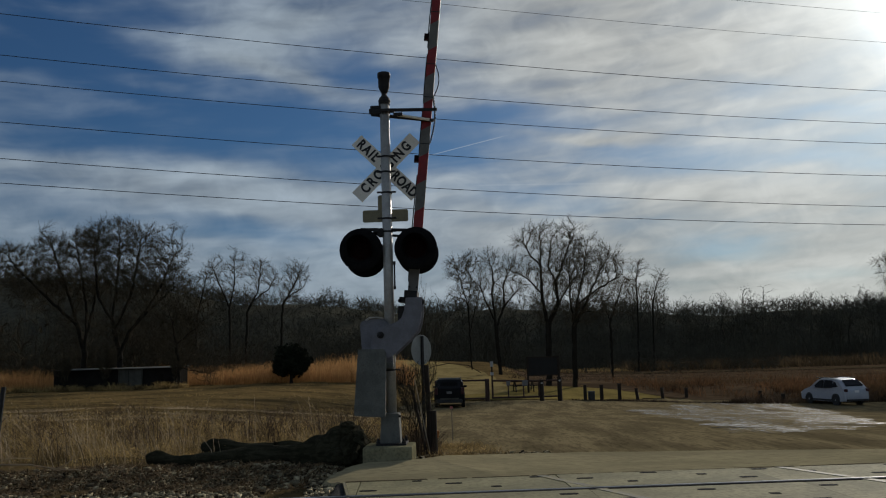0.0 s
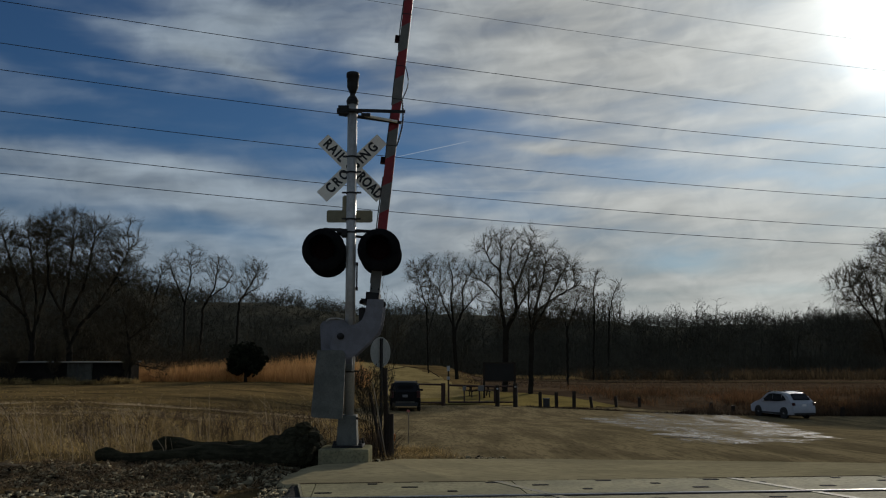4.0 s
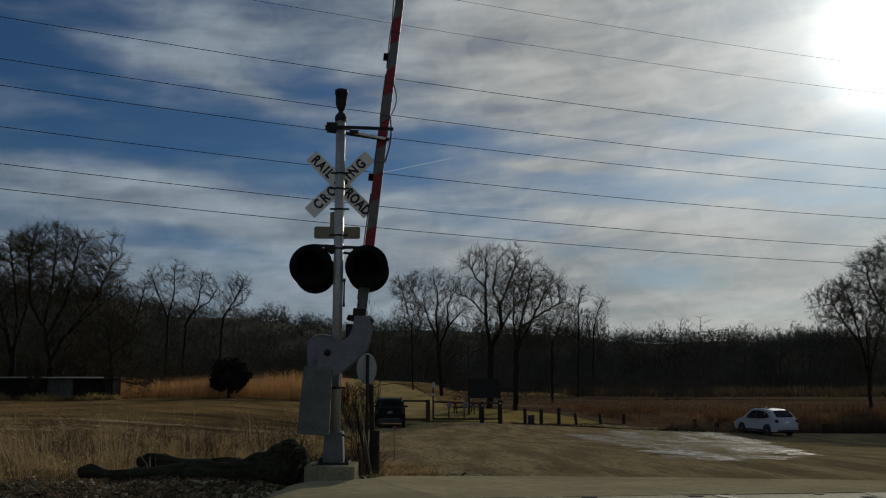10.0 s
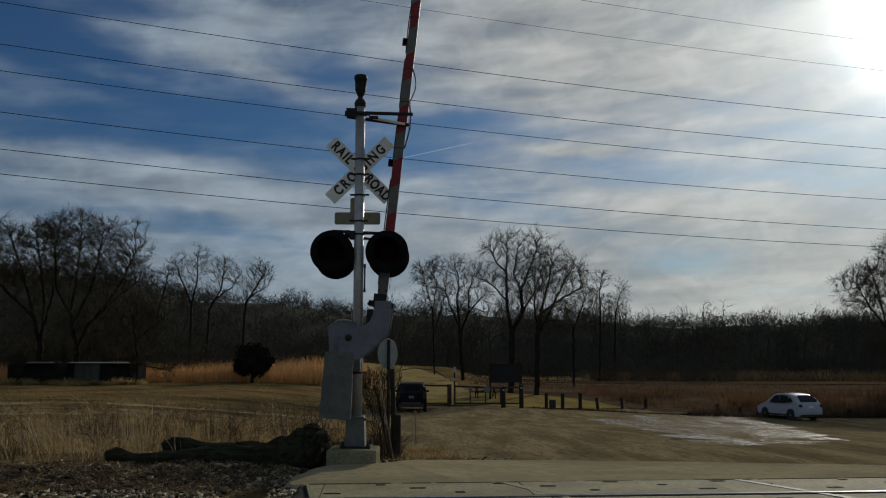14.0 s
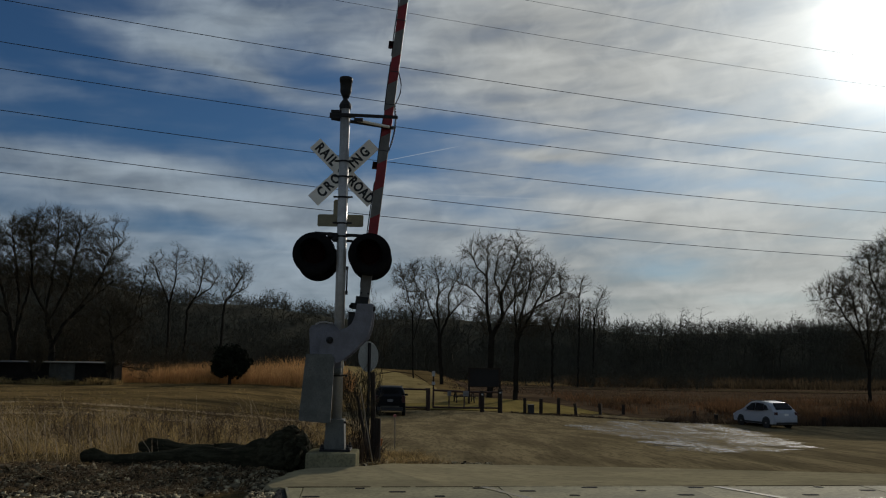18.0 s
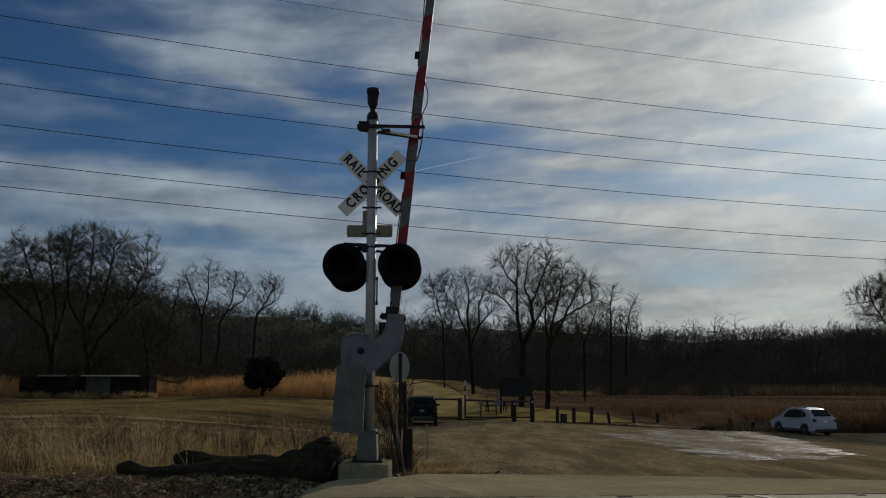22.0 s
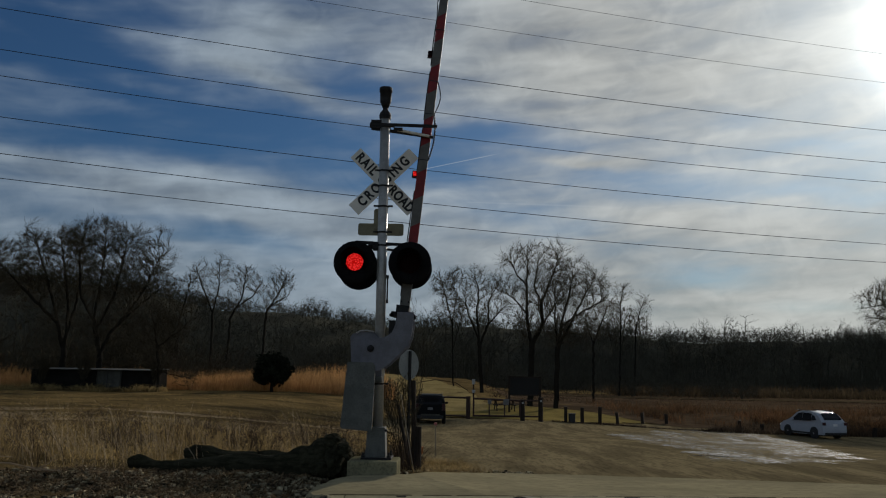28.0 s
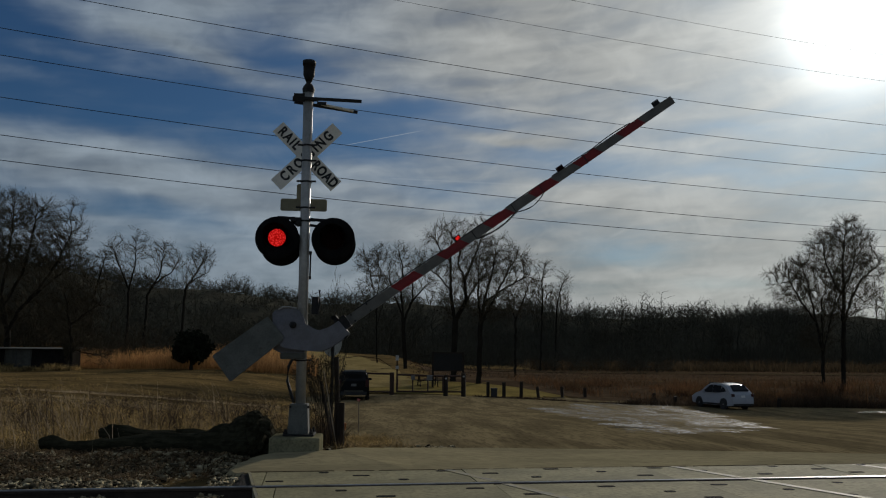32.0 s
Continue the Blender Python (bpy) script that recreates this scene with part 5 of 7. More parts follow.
def branched(name, at, seed, label, limbs, puffs, count=500, trunk=0.26, gap=0.32, fine=1.0, step=0.34, twigs=5, category="tree"):
    """A bare tree; limbs: (sideways, up) way of each main limb; puffs: middle and half sizes of the crown's lobes."""
    r = np.random.default_rng(seed)
    t = thing(name, label, category, (*at, g_at(*at) - 0.15))
    lines = []
    for k, limb in enumerate(limbs):
        side = r.uniform(-0.5, 0.5) * (k > 0)
        lines.append([(x, side * i * 0.9, z) for i, (x, z) in enumerate(limb)])
    blobs = [(x, r.uniform(-0.5, 0.5) * a, z, a, a, b) for x, z, a, b in puffs]
    for line in lines:
        for p, q in zip(line[1:], line[2:]):
            w = 0.55 + 0.12 * math.dist(p, q)
            blobs.append(((p[0] + q[0]) / 2, (p[1] + q[1]) / 2, (p[2] + q[2]) / 2 + 0.3, w * 1.7, w * 1.7, w * 1.8))
    (P0, P1, R0, R1), tw = branch_segments(r, *colonise(r, lines, blobs, count, step, gap), trunk * 0.62, 0.0095 * fine, 0.85 * fine ** 0.5, twigs)
    bold = R1 > 0.03
    for nm, (v, f), m in (("trunk", tubes(P0[bold], P1[bold], R0[bold], R1[bold], 6), "bark"),
                          ("crown", tubes(P0[~bold], P1[~bold], R0[~bold], R1[~bold], 3), "twig"),
                          ("twig_spray", ribbons(*tw, seed), "twig")):
        ob = new(nm, from_arrays(nm, v, f, m, nm == "trunk"))
        ob.parent = t
    return t


branched("tree", (-28.9, 66), 29, "broad bare tree with arching limbs before the low shed",
         (((0.0, 0.0), (-0.2, 2.8), (-0.9, 5.9), (-0.6, 8.5), (-0.4, 11.3), (-0.4, 13.1)), ((-0.2, 2.8), (0.4, 4.4), (2.2, 6.8), (3.3, 8.7), (4.1, 10.8)), ((-0.6, 4.8), (0.6, 7.6), (1.1, 10.3), (1.4, 12.7)), ((-0.7, 5.3), (-2.0, 7.6), (-2.3, 10.8), (-1.9, 12.7)), ((0.7, 4.8), (3.3, 7.3), (5.0, 8.5))),
         ((-0.4, 12.0, 2.2, 1.9), (1.7, 11.7, 1.7, 1.9), (4.0, 10.8, 1.5, 2.3), (-2.0, 11.3, 1.3, 2.1), (1.9, 8.9, 3.4, 1.6), (4.4, 8.5, 1.4, 1.0)), 2200, trunk=0.38, fine=1.15)
branched("tree", (-32.9, 68), 11, BARE,
         (((0.0, 0.0), (-0.1, 3.1), (-1.2, 6.8), (-2.4, 10.1), (-3.4, 12.8)), ((-0.1, 3.1), (0.0, 6.6), (-0.6, 10.1), (-1.2, 13.0)), ((0.0, 4.0), (0.6, 7.3), (0.6, 10.1), (0.3, 12.5)), ((-0.8, 5.4), (-3.1, 7.7), (-5.5, 10.1), (-6.5, 11.6))),
         ((-3.4, 11.6, 1.7, 2.1), (-1.0, 12.3, 1.6, 1.7), (-6.2, 10.1, 2.3, 2.3), (-1.4, 9.6, 2.9, 1.7), (-5.1, 8.2, 2.4, 1.7)), 2000, trunk=0.38, fine=1.15)
branched("tree", (-22.7, 62), 13, "small bare tree with drooping side branches",
         (((0.0, 0.0), (-0.0, 1.7), (-0.3, 3.8), (-0.7, 5.5)), ((-0.0, 1.7), (1.5, 1.3), (2.1, 1.2)), ((-0.3, 3.4), (1.1, 4.6), (1.9, 5.5))),
         ((-0.4, 5.5, 2.1, 1.9), (1.3, 4.6, 1.1, 1.1), (1.8, 1.3, 0.9, 0.3), (-1.6, 3.8, 1.3, 1.5)), 900, trunk=0.2)
branched("tree", (-30.3, 100), 14, BARE,
         (((0.0, 0.0), (-0.1, 8.9), (-1.6, 12.0), (-2.4, 14.1)), ((-0.1, 8.9), (0.5, 11.6), (0.5, 14.8))),
         ((-1.8, 12.7, 1.2, 2.5), (0.5, 14.1, 1.4, 2.1), (-0.5, 10.6, 2.1, 1.4)), 420, trunk=0.24, fine=1.25, twigs=4, gap=0.4)
branched("tree", (-28.4, 100), 15, BARE,
         (((0.0, 0.0), (0.2, 8.2), (1.5, 10.6), (1.9, 14.1)), ((1.0, 9.2), (2.8, 10.9), (3.6, 12.7))),
         ((1.8, 13.0, 1.7, 1.9), (3.4, 11.6, 1.0, 1.2)), 420, trunk=0.24, fine=1.25, twigs=4, gap=0.4)
branched("tree", (-24.1, 100), 16, BARE,
         (((0.0, 0.0), (0.3, 8.8), (1.6, 10.9), (2.6, 13.0)), ((1.0, 9.8), (2.9, 10.9))),
         ((2.2, 12.3, 1.8, 1.7), (1.3, 10.5, 1.5, 1.4)), 420, trunk=0.24, fine=1.25, twigs=4, gap=0.4)
branched("tree", (-34.6, 100), 17, BARE,
         (((0.0, 0.0), (0.1, 7.8), (0.8, 10.6), (1.2, 12.7)),),
         ((0.8, 11.3, 1.2, 2.1), (-0.4, 9.9, 1.2, 1.4)), 420, trunk=0.24, fine=1.25, twigs=4, gap=0.4)
branched("tree", (5.7, 66), 17, "tall bare tree with two main limbs behind the notice board",
         (((0.0, 0.0), (0.1, 4.9), (-0.3, 7.1), (-0.3, 9.8), (-0.2, 12.7)), ((0.1, 4.9), (0.9, 6.5), (0.8, 8.3), (1.8, 10.7), (2.2, 12.3)), ((-0.4, 7.4), (-1.3, 8.7), (-2.1, 9.2)), ((-0.3, 9.8), (-1.1, 10.6), (-1.6, 11.8)), ((0.9, 6.5), (1.9, 8.1), (3.1, 9.5)), ((0.8, 8.3), (0.3, 9.7), (0.6, 11.6))),
         ((-0.2, 12.4, 1.1, 1.1), (-1.6, 11.7, 0.8, 1.0), (2.0, 11.6, 1.1, 1.2), (2.8, 10.2, 0.8, 1.1), (0.3, 10.9, 1.4, 1.2), (-1.9, 9.5, 1.0, 0.7), (1.0, 8.5, 2.2, 1.1)), 1500, trunk=0.42, fine=1.2, twigs=4, gap=0.38)
branched("tree", (7.5, 64), 18, "slender bare tree with fanned limbs on the mown grass",
         (((0.0, 0.0), (0.1, 4.5), (0.5, 6.9), (1.0, 8.7), (1.4, 11.1)), ((0.1, 4.7), (1.4, 7.1), (2.1, 8.5), (3.2, 10.4)), ((0.1, 4.7), (-0.1, 7.3), (-0.1, 9.6)), ((0.5, 6.5), (2.3, 7.8), (3.7, 8.5))),
         ((1.2, 10.2, 1.1, 1.2), (2.8, 9.6, 1.2, 1.2), (1.4, 8.0, 1.9, 1.5), (-0.1, 8.2, 1.0, 1.6), (3.2, 7.8, 1.0, 1.2), (1.4, 6.0, 2.0, 1.2)), 1500, trunk=0.34, fine=1.2, twigs=4, gap=0.38)
branched("tree", (2.4, 86), 19, BARE,
         (((0.0, 0.0), (-0.4, 6.6), (-0.6, 8.3), (-0.4, 10.7), (-0.9, 12.5)), ((0.0, 4.8), (0.7, 7.5), (0.6, 9.5), (1.5, 11.3)), ((-0.3, 5.4), (-1.5, 8.3), (-1.9, 10.1)), ((0.7, 7.2), (2.1, 8.9))),
         ((-0.7, 11.3, 1.7, 1.4), (1.2, 11.0, 1.5, 1.5), (-1.7, 9.5, 1.1, 1.5), (0.1, 8.9, 2.0, 1.4), (2.4, 8.9, 1.1, 1.2)), 1000, trunk=0.36, fine=1.3, twigs=3, gap=0.4)
branched("tree", (-0.6, 92), 31, BARE,
         (((0.0, 0.0), (-0.2, 7.1), (-1.0, 10.3), (-1.6, 12.2)), ((-0.2, 7.1), (0.2, 10.3), (-0.3, 12.2)), ((0.3, 4.5), (1.0, 8.3))),
         ((-1.5, 11.2, 0.6, 1.4), (-0.2, 10.9, 0.6, 1.4), (0.8, 8.3, 0.8, 1.5)), 350, trunk=0.14, fine=1.3)
branched("tree", (13.6, 84), 28, "bare tree at the edge of the grassland",
         (((0.0, 0.0), (0.1, 6.1), (1.0, 8.4), (1.6, 10.1)), ((0.1, 6.1), (-0.7, 8.4))),
         ((1.0, 8.7, 1.3, 1.6), (-0.5, 7.8, 1.2, 1.4), (1.8, 7.2, 1.2, 1.2)), 600, trunk=0.2, fine=1.15, twigs=3, gap=0.45)
branched("tree", (23.2, 120), 20, BARE,
         (((0.0, 0.0), (0.4, 10.2), (0.3, 13.5), (0.9, 16.0)),),
         ((0.7, 14.8, 1.5, 1.7), (-0.1, 11.8, 1.5, 2.0)), 300, trunk=0.22, fine=1.4, twigs=3, gap=0.5)
branched("tree", (25.8, 122), 21, BARE,
         (((0.0, 0.0), (0.4, 9.9), (1.1, 12.8), (1.9, 14.5)),),
         ((1.5, 13.3, 1.2, 1.5), (0.5, 11.1, 1.5, 1.7)), 300, trunk=0.2, fine=1.4, twigs=3, gap=0.5)
branched("tree", (39.8, 72), 22, "bare tree with several stems in the russet grass",
         (((0.0, 0.0), (0.1, 2.8), (-0.3, 5.5), (-0.7, 7.6), (-1.0, 9.3), (-1.4, 10.9)), ((0.1, 2.8), (0.0, 5.5), (-0.1, 7.9), (0.9, 9.7)), ((0.2, 2.8), (0.6, 5.5), (1.1, 7.9)), ((-0.3, 5.8), (-1.6, 7.6), (-2.6, 9.6), (-4.0, 9.3))),
         ((-2.6, 10.0, 1.5, 1.5), (-1.1, 10.9, 1.2, 1.3), (-0.5, 8.8, 1.5, 1.5), (-3.0, 8.1, 1.0, 0.7), (0.8, 9.2, 0.8, 1.3)), 1800, trunk=0.24, fine=1.1)
branched("tree", (41.7, 72), 23, "tall spreading bare tree in the russet grass",
         (((0.0, 0.0), (0.3, 5.5), (0.5, 8.8), (0.5, 11.5), (1.0, 14.7)), ((0.3, 5.4), (1.2, 8.0), (2.4, 9.9), (4.2, 11.3)), ((0.4, 8.3), (-0.5, 9.3), (-1.5, 11.4), (-1.9, 13.0)), ((-0.2, 5.5), (-0.3, 7.9), (0.3, 10.1)), ((1.5, 8.5), (2.5, 7.8), (3.6, 8.3)), ((0.5, 9.0), (1.7, 11.0), (2.2, 12.7))),
         ((0.9, 14.5, 1.2, 1.2), (-0.8, 13.2, 1.3, 1.3), (2.6, 12.9, 1.3, 1.3), (3.6, 11.0, 1.0, 1.5), (-1.7, 11.2, 1.2, 1.2), (0.9, 10.9, 1.8, 1.3), (2.5, 8.5, 1.0, 0.8)), 2300, trunk=0.32, fine=1.1)
tree("ivy_shrub", (-28.4, 62.05), 3.6, 65, "dark leafless climber round a tree base", "shrub", 0.012, trunks=7, depth=4, bole=0.3, spread=0.5, thick=0.02, twigs=3, wide=0.6)
tree("ivy_shrub", (-31.6, 62.1), 3.0, 66, "dark leafless shrub before the low shed", "shrub", 0.012, trunks=7, depth=4, bole=0.3, spread=0.6, thick=0.02, twigs=3, wide=0.7)
tree("ivy_shrub", (-23.0, 62.0), 2.8, 67, "dark leafless shrub at the shed corner", "shrub", 0.012, trunks=7, depth=4, bole=0.3, spread=0.6, thick=0.02, twigs=3, wide=0.7)
tree("sapling", (-0.92, 15.5), 3.4, 24, "thin bare sapling beside the signal", "sapling", 0.004, trunks=2, depth=3, bole=0.4, spread=0.5, thick=0.006, twigs=1, wide=0.6)
tree("sapling", (-1.12, 16.2), 3.1, 25, "thin bare sapling beside the signal", "sapling", 0.004, trunks=2, depth=3, bole=0.4, spread=0.5, thick=0.006, twigs=1, wide=0.6)
tree("vine_shrub", (-1.05, 14.6), 1.9, 26, "tangled leafless shrub on the fence line", "shrub", 0.004, trunks=7, depth=4, bole=0.3, spread=0.8, thick=0.007, twigs=1, wide=0.8)


def hill_height(x, y):
    """The wooded rise behind the fields."""
    ridge = 13.7 + 1.7 * sstep(50, 15, x) + 1.8 * sstep(-10, -60, x) + 9 * sstep(-50, -125, x) + 0.8 * np.sin(x * 0.06) + 0.5 * np.sin(x * 0.15 + 1)
    return -1.6 + ridge * sstep(165, 240, y + 40 * sstep(20, -40, x))


def crown_height(x, y):
    """The rise with the broken top of its close-grown trees."""
    x, y = np.asarray(x, float), np.asarray(y, float)
    k = sstep(168, 200, y + 40 * sstep(20, -40, x))
    lumps = np.sin(x * 0.83 + 2 * np.sin(y * 0.11)) * np.sin(x * 0.37 + y * 0.29) + 0.7 * np.sin(x * 1.9 + y) * np.sin(x * 1.27 - y * 0.6)
    return hill_height(x, y) + k * (0.3 + 0.35 * lumps)


xs, ys = np.arange(-330, 331, 1.6), np.arange(112, 330, 5.0)
tagged(sheet("wooded_hillside", xs, ys, crown_height, "far_wood", False), "dark wooded hillside behind the fields", "hillside", kind="structure")


def blades(name, n, place, height, width, lean, material, label, category, seed, ground=None, wind=None):
    """Upright blades or stalks scattered by place(rng, n) -> x, y; wind: the way in which they lean."""
    r = np.random.default_rng(seed)
    x, y = place(r, n)
    n = len(x)
    z = (ground or zz)(x, y) - 0.04
    h = r.uniform(0.55, 1.0, n) ** 0.7 * height(x, y, r)
    a, tilt, ta = r.uniform(0, np.pi, n), np.abs(r.normal(0, lean, n)), r.uniform(0, 6.28, n) if wind is None else r.normal(wind, 0.7, n)
    side = np.stack([np.cos(a), np.sin(a), np.zeros(n)], -1) * (width * r.uniform(0.6, 1.4, n))[:, None]
    b = np.stack([x, y, z], -1)
    up = np.stack([np.cos(ta) * tilt, np.sin(ta) * tilt, np.ones(n)], -1) * h[:, None]
    mid, tip = b + up * 0.55, b + up * (1, 1, 0.96) + np.stack([np.cos(ta), np.sin(ta), np.zeros(n)], -1) * (h * tilt * 0.7)[:, None]
    v = np.stack([b - side, b + side, mid + side * 0.9, mid - side * 0.9, tip + side * 0.25, tip - side * 0.25], 1)
    q = np.array([[0, 1, 2, 3], [3, 2, 4, 5]])
    f = q[None] + (np.arange(n) * 6)[:, None, None]
    ob = new(name, from_arrays(name, v.reshape(-1, 3), f.reshape(-1, 4), material))
    return tagged(ob, label, category, kind="stuff")


def make_woods():
    """Rows of bare trees and brush as one mass."""
    nr = np.random.default_rng(31)

    def kind(lobes, count, trunk, tip, sprig, twigs, stems=1, bole=0.42, gap=0.6, step=0.5, side_twigs=True):
        """One bare tree of unit height; lobes: (off the middle, height, half width, half height)."""
        lines = []
        for k in range(stems):
            q = nr.uniform(-1, 1, 2) * (0.6 + 0.9 * (stems > 1))
            lines.append([(q[0] * 0.2 * (stems > 1), q[1] * 0.2 * (stems > 1), 0), (q[0] * 0.5, q[1] * 0.5, bole * 6), (q[0], q[1], bole * 13)])
        blobs = []
        for off, h, w, t in lobes:
            for az in ([0.0] if not off else nr.uniform(0, 6.28) + np.arange(3) * 2.1):
                blobs.append((math.cos(az) * off * 10, math.sin(az) * off * 10, (h + nr.uniform(-0.06, 0.06) * (off > 0)) * 10, w * 10, w * 10, t * 10))
        (P0, P1, R0, R1), tw = branch_segments(nr, *colonise(nr, lines, blobs, count, step, gap), trunk, tip, sprig, twigs, 0.25, side_twigs)
        bold = R1 > tip * 2.2
        v, f = joined([tubes(P0[bold], P1[bold], R0[bold], R1[bold], 3), ribbons(P0[~bold], P1[~bold], R0[~bold], R1[~bold], 2), ribbons(*tw, 3)])
        return (v - (0, 0, v[:, 2].min())) / (v[:, 2].max() - v[:, 2].min()), f

    SHAPES = (((0.0, 0.74, 0.2, 0.22), (0.18, 0.6, 0.14, 0.16)), ((0.0, 0.8, 0.15, 0.18), (0.13, 0.62, 0.12, 0.18)), ((0.0, 0.7, 0.26, 0.2), (0.2, 0.66, 0.14, 0.16)), ((0.0, 0.68, 0.13, 0.28), (0.1, 0.5, 0.12, 0.2)))
    kinds = [kind(SHAPES[i % 4], 330, 0.13, 0.02, 0.9, 1, stems=(1, 1, 2, 1, 3, 1, 2, 1)[i]) for i in range(8)]
    brush = [kind(((0.0, 0.5, 0.36, 0.46), (0.25, 0.4, 0.2, 0.3)), 80, 0.1, 0.04, 2.0, 1, stems=4, bole=0.2, gap=0.8, step=1.1, side_twigs=False) for i in range(4)]
    domes = [kind(((0.0, 0.62, 0.36, 0.36), (0.25, 0.55, 0.2, 0.26)), 55, 0.16, 0.055, 2.2, 1, stems=1 + i % 2, bole=0.3, gap=0.9, step=0.9, side_twigs=False) for i in range(5)]
    V, F, base = [], [], 0

    def put(kd, x, y, z, h, w):
        nonlocal base
        v, f = kd
        a = nr.uniform(0, 6.28)
        c, s = math.cos(a), math.sin(a)
        V.append(v @ np.array([[c, s, 0], [-s, c, 0], [0, 0, 1]]) * (w, w, h) + (x, y, z))
        F.append(f + base)
        base += len(v)

    for k in range(230):
        x = nr.uniform(-98, 100)
        left = float(sstep(30, -40, x))
        y = 164 - 44 * left + 6 * math.sin(x * 0.07) + nr.uniform(0, 1) ** 1.3 * 46
        h = nr.uniform(10.0, 14.5) - 2.0 * left
        put(kinds[k % 8], x * y / 150, y, float(hill_height(x * y / 150, y)) - 0.4, h, h * nr.uniform(0.85, 1.15))
    for k in range(200):
        x = nr.uniform(-100, 102)
        left = float(sstep(30, -40, x))
        y = 160 - 46 * left + 6 * math.sin(x * 0.07) + nr.uniform(0, 60)
        h = nr.uniform(3.0, 7.0)
        put(brush[k % 4], x * y / 150, y, float(hill_height(x * y / 150, y)) - 0.3, h, h * nr.uniform(0.7, 1.1))
    for k in range(820):
        x = nr.uniform(-118, 104)
        left = float(sstep(30, -40, x))
        y = 130 + 62 * (1 - left) + nr.uniform(0, 1) * (110 - 50 * (1 - left))
        h = nr.uniform(4.5, 7.5)
        put(domes[k % 5], x * y / 190, y, float(hill_height(x * y / 190, y)) - 1.6, h, h * nr.uniform(0.8, 1.2))
    tagged(new("bare_woods", from_arrays("bare_woods", np.concatenate(V), np.concatenate(F), "far_wood")), "dense dark bare winter woods", "woods", kind="stuff")

    def stems(r, n):
        x = r.uniform(-120, 150, n)
        left = sstep(30, -40, x)
        y = 162 - 46 * left + 6 * np.sin(x * 0.07) + r.uniform(0, 34, n)
        return x * y / 150, y

    blades("understorey", 26000, stems, lambda x, y, r: r.uniform(2.0, 8.0, len(x)), 0.03, 0.4, "far_wood", "close dark stems and brush of the woods", "brush", 54, ground=hill_height)
    # thicket under the trees by the shed
    V, F, base = [], [], 0
    for k in range(130):
        x, y = nr.uniform(-52, -19.5), nr.uniform(66.8, 84)
        h = nr.uniform(2.6, 7.4) * (1.0 if x < -25 else 0.6)
        put(brush[k % 4], x, y, float(zz(x, y)) - 0.1, h, h * nr.uniform(0.6, 0.9))
    tagged(new("thicket", from_arrays("thicket", np.concatenate(V), np.concatenate(F), "twig")), "leafless dark thicket under the trees", "thicket", kind="stuff")
    # scrub along the foot of the farther trees
    V, F, base = [], [], 0
    for k in range(150):
        x, y = (nr.uniform(-42, -14), nr.uniform(97, 114)) if k % 2 else (nr.uniform(5, 42), nr.uniform(112, 134))
        h = nr.uniform(2.4, 5.4)
        put(brush[k % 4], x, y, float(zz(x, y)) - 0.1, h, h * nr.uniform(0.7, 1.1))
    tagged(new("scrub", from_arrays("scrub", np.concatenate(V), np.concatenate(F), "far_wood")), "dark leafless scrub along the foot of the trees", "scrub", kind="stuff")


make_woods()


def clumped(x0, x1, y0, y1, spacing=1.0, spread=0.5):
    def place(r, n):
        k = max(1, int((x1 - x0) * (y1 - y0) / spacing**2))
        cx, cy = r.uniform(x0, x1, k), r.uniform(y0, y1, k)
        i = r.integers(0, k, n)
        return cx[i] + r.normal(0, spread, n), cy[i] + r.normal(0, spread, n)
    return place


def gold_place(r, n):
    x, y = r.uniform(-75, -5.2, n), 66.8 + r.exponential(9, n)
    keep = (y < 100) & (x < -5.4 - (y - 70) * 0.12)
    return x[keep], y[keep]


def swell(x, y, r):
    return 1.0 + 0.25 * np.sin(x * 0.5 + np.sin(y * 0.4)) * np.sin(y * 0.33)


blades("golden_grass", 36000, gold_place, lambda x, y, r: 1.8 * swell(x, y, r) * r.uniform(0.6, 1.05, len(x)), 0.017, 0.3, "gold_grass", "tall golden prairie grass standing in a band", "tall grass", 41)


def russet_place(r, n):
    x = r.uniform(11.5, 95, n)
    y = 56.5 + 5 * sstep(20, 9, x) - 4.5 * sstep(20, 40, x) + r.exponential(7, n)
    lump = np.sin(x * 0.35 + y * 0.2 + 2 * np.sin(y * 0.13)) * np.sin(y * 0.3 + 1.4 * np.sin(x * 0.19)) + 0.6 * np.sin(x * 1.3 + y) * np.sin(y * 0.9 - x * 0.4)
    keep = (y < 82) & (r.uniform(0, 1, n) < 0.12 + 0.88 * sstep(-0.5, 0.5, lump)) & (r.uniform(0, 1, n) < sstep(11, 19, x + 0.2 * (y - 56)))
    return x[keep], y[keep]


blades("russet_grass", 60000, russet_place, lambda x, y, r: (0.85 + 0.25 * sstep(15, 40, x)) * (0.75 + 0.5 * np.sin(x * 0.8 + np.sin(y)) * np.sin(y * 0.7 + x * 0.3)) * r.uniform(0.5, 1.1, len(x)), 0.022, 0.35, "red_grass", "russet prairie grass beyond the lot", "tall grass", 42)
blades("far_grass", 16000, lambda r, n: (24 + 186 * r.uniform(0, 1, n) ** 1.1, 122 + r.exponential(16, n)), lambda x, y, r: 1.9 * swell(x, y, r) * r.uniform(0.4, 1.1, len(x)), 0.06, 0.4, "dull_grass", "far strip of brown grass before the woods", "tall grass", 43)
blades("mid_grass", 16000, lambda r, n: (r.uniform(3, 150, n), r.uniform(78, 128, n)), lambda x, y, r: 0.26 * swell(x * 0.3, y * 0.3, r), 0.05, 1.0, "grey_grass", "low grey-brown grass in the middle distance", "grass", 52)


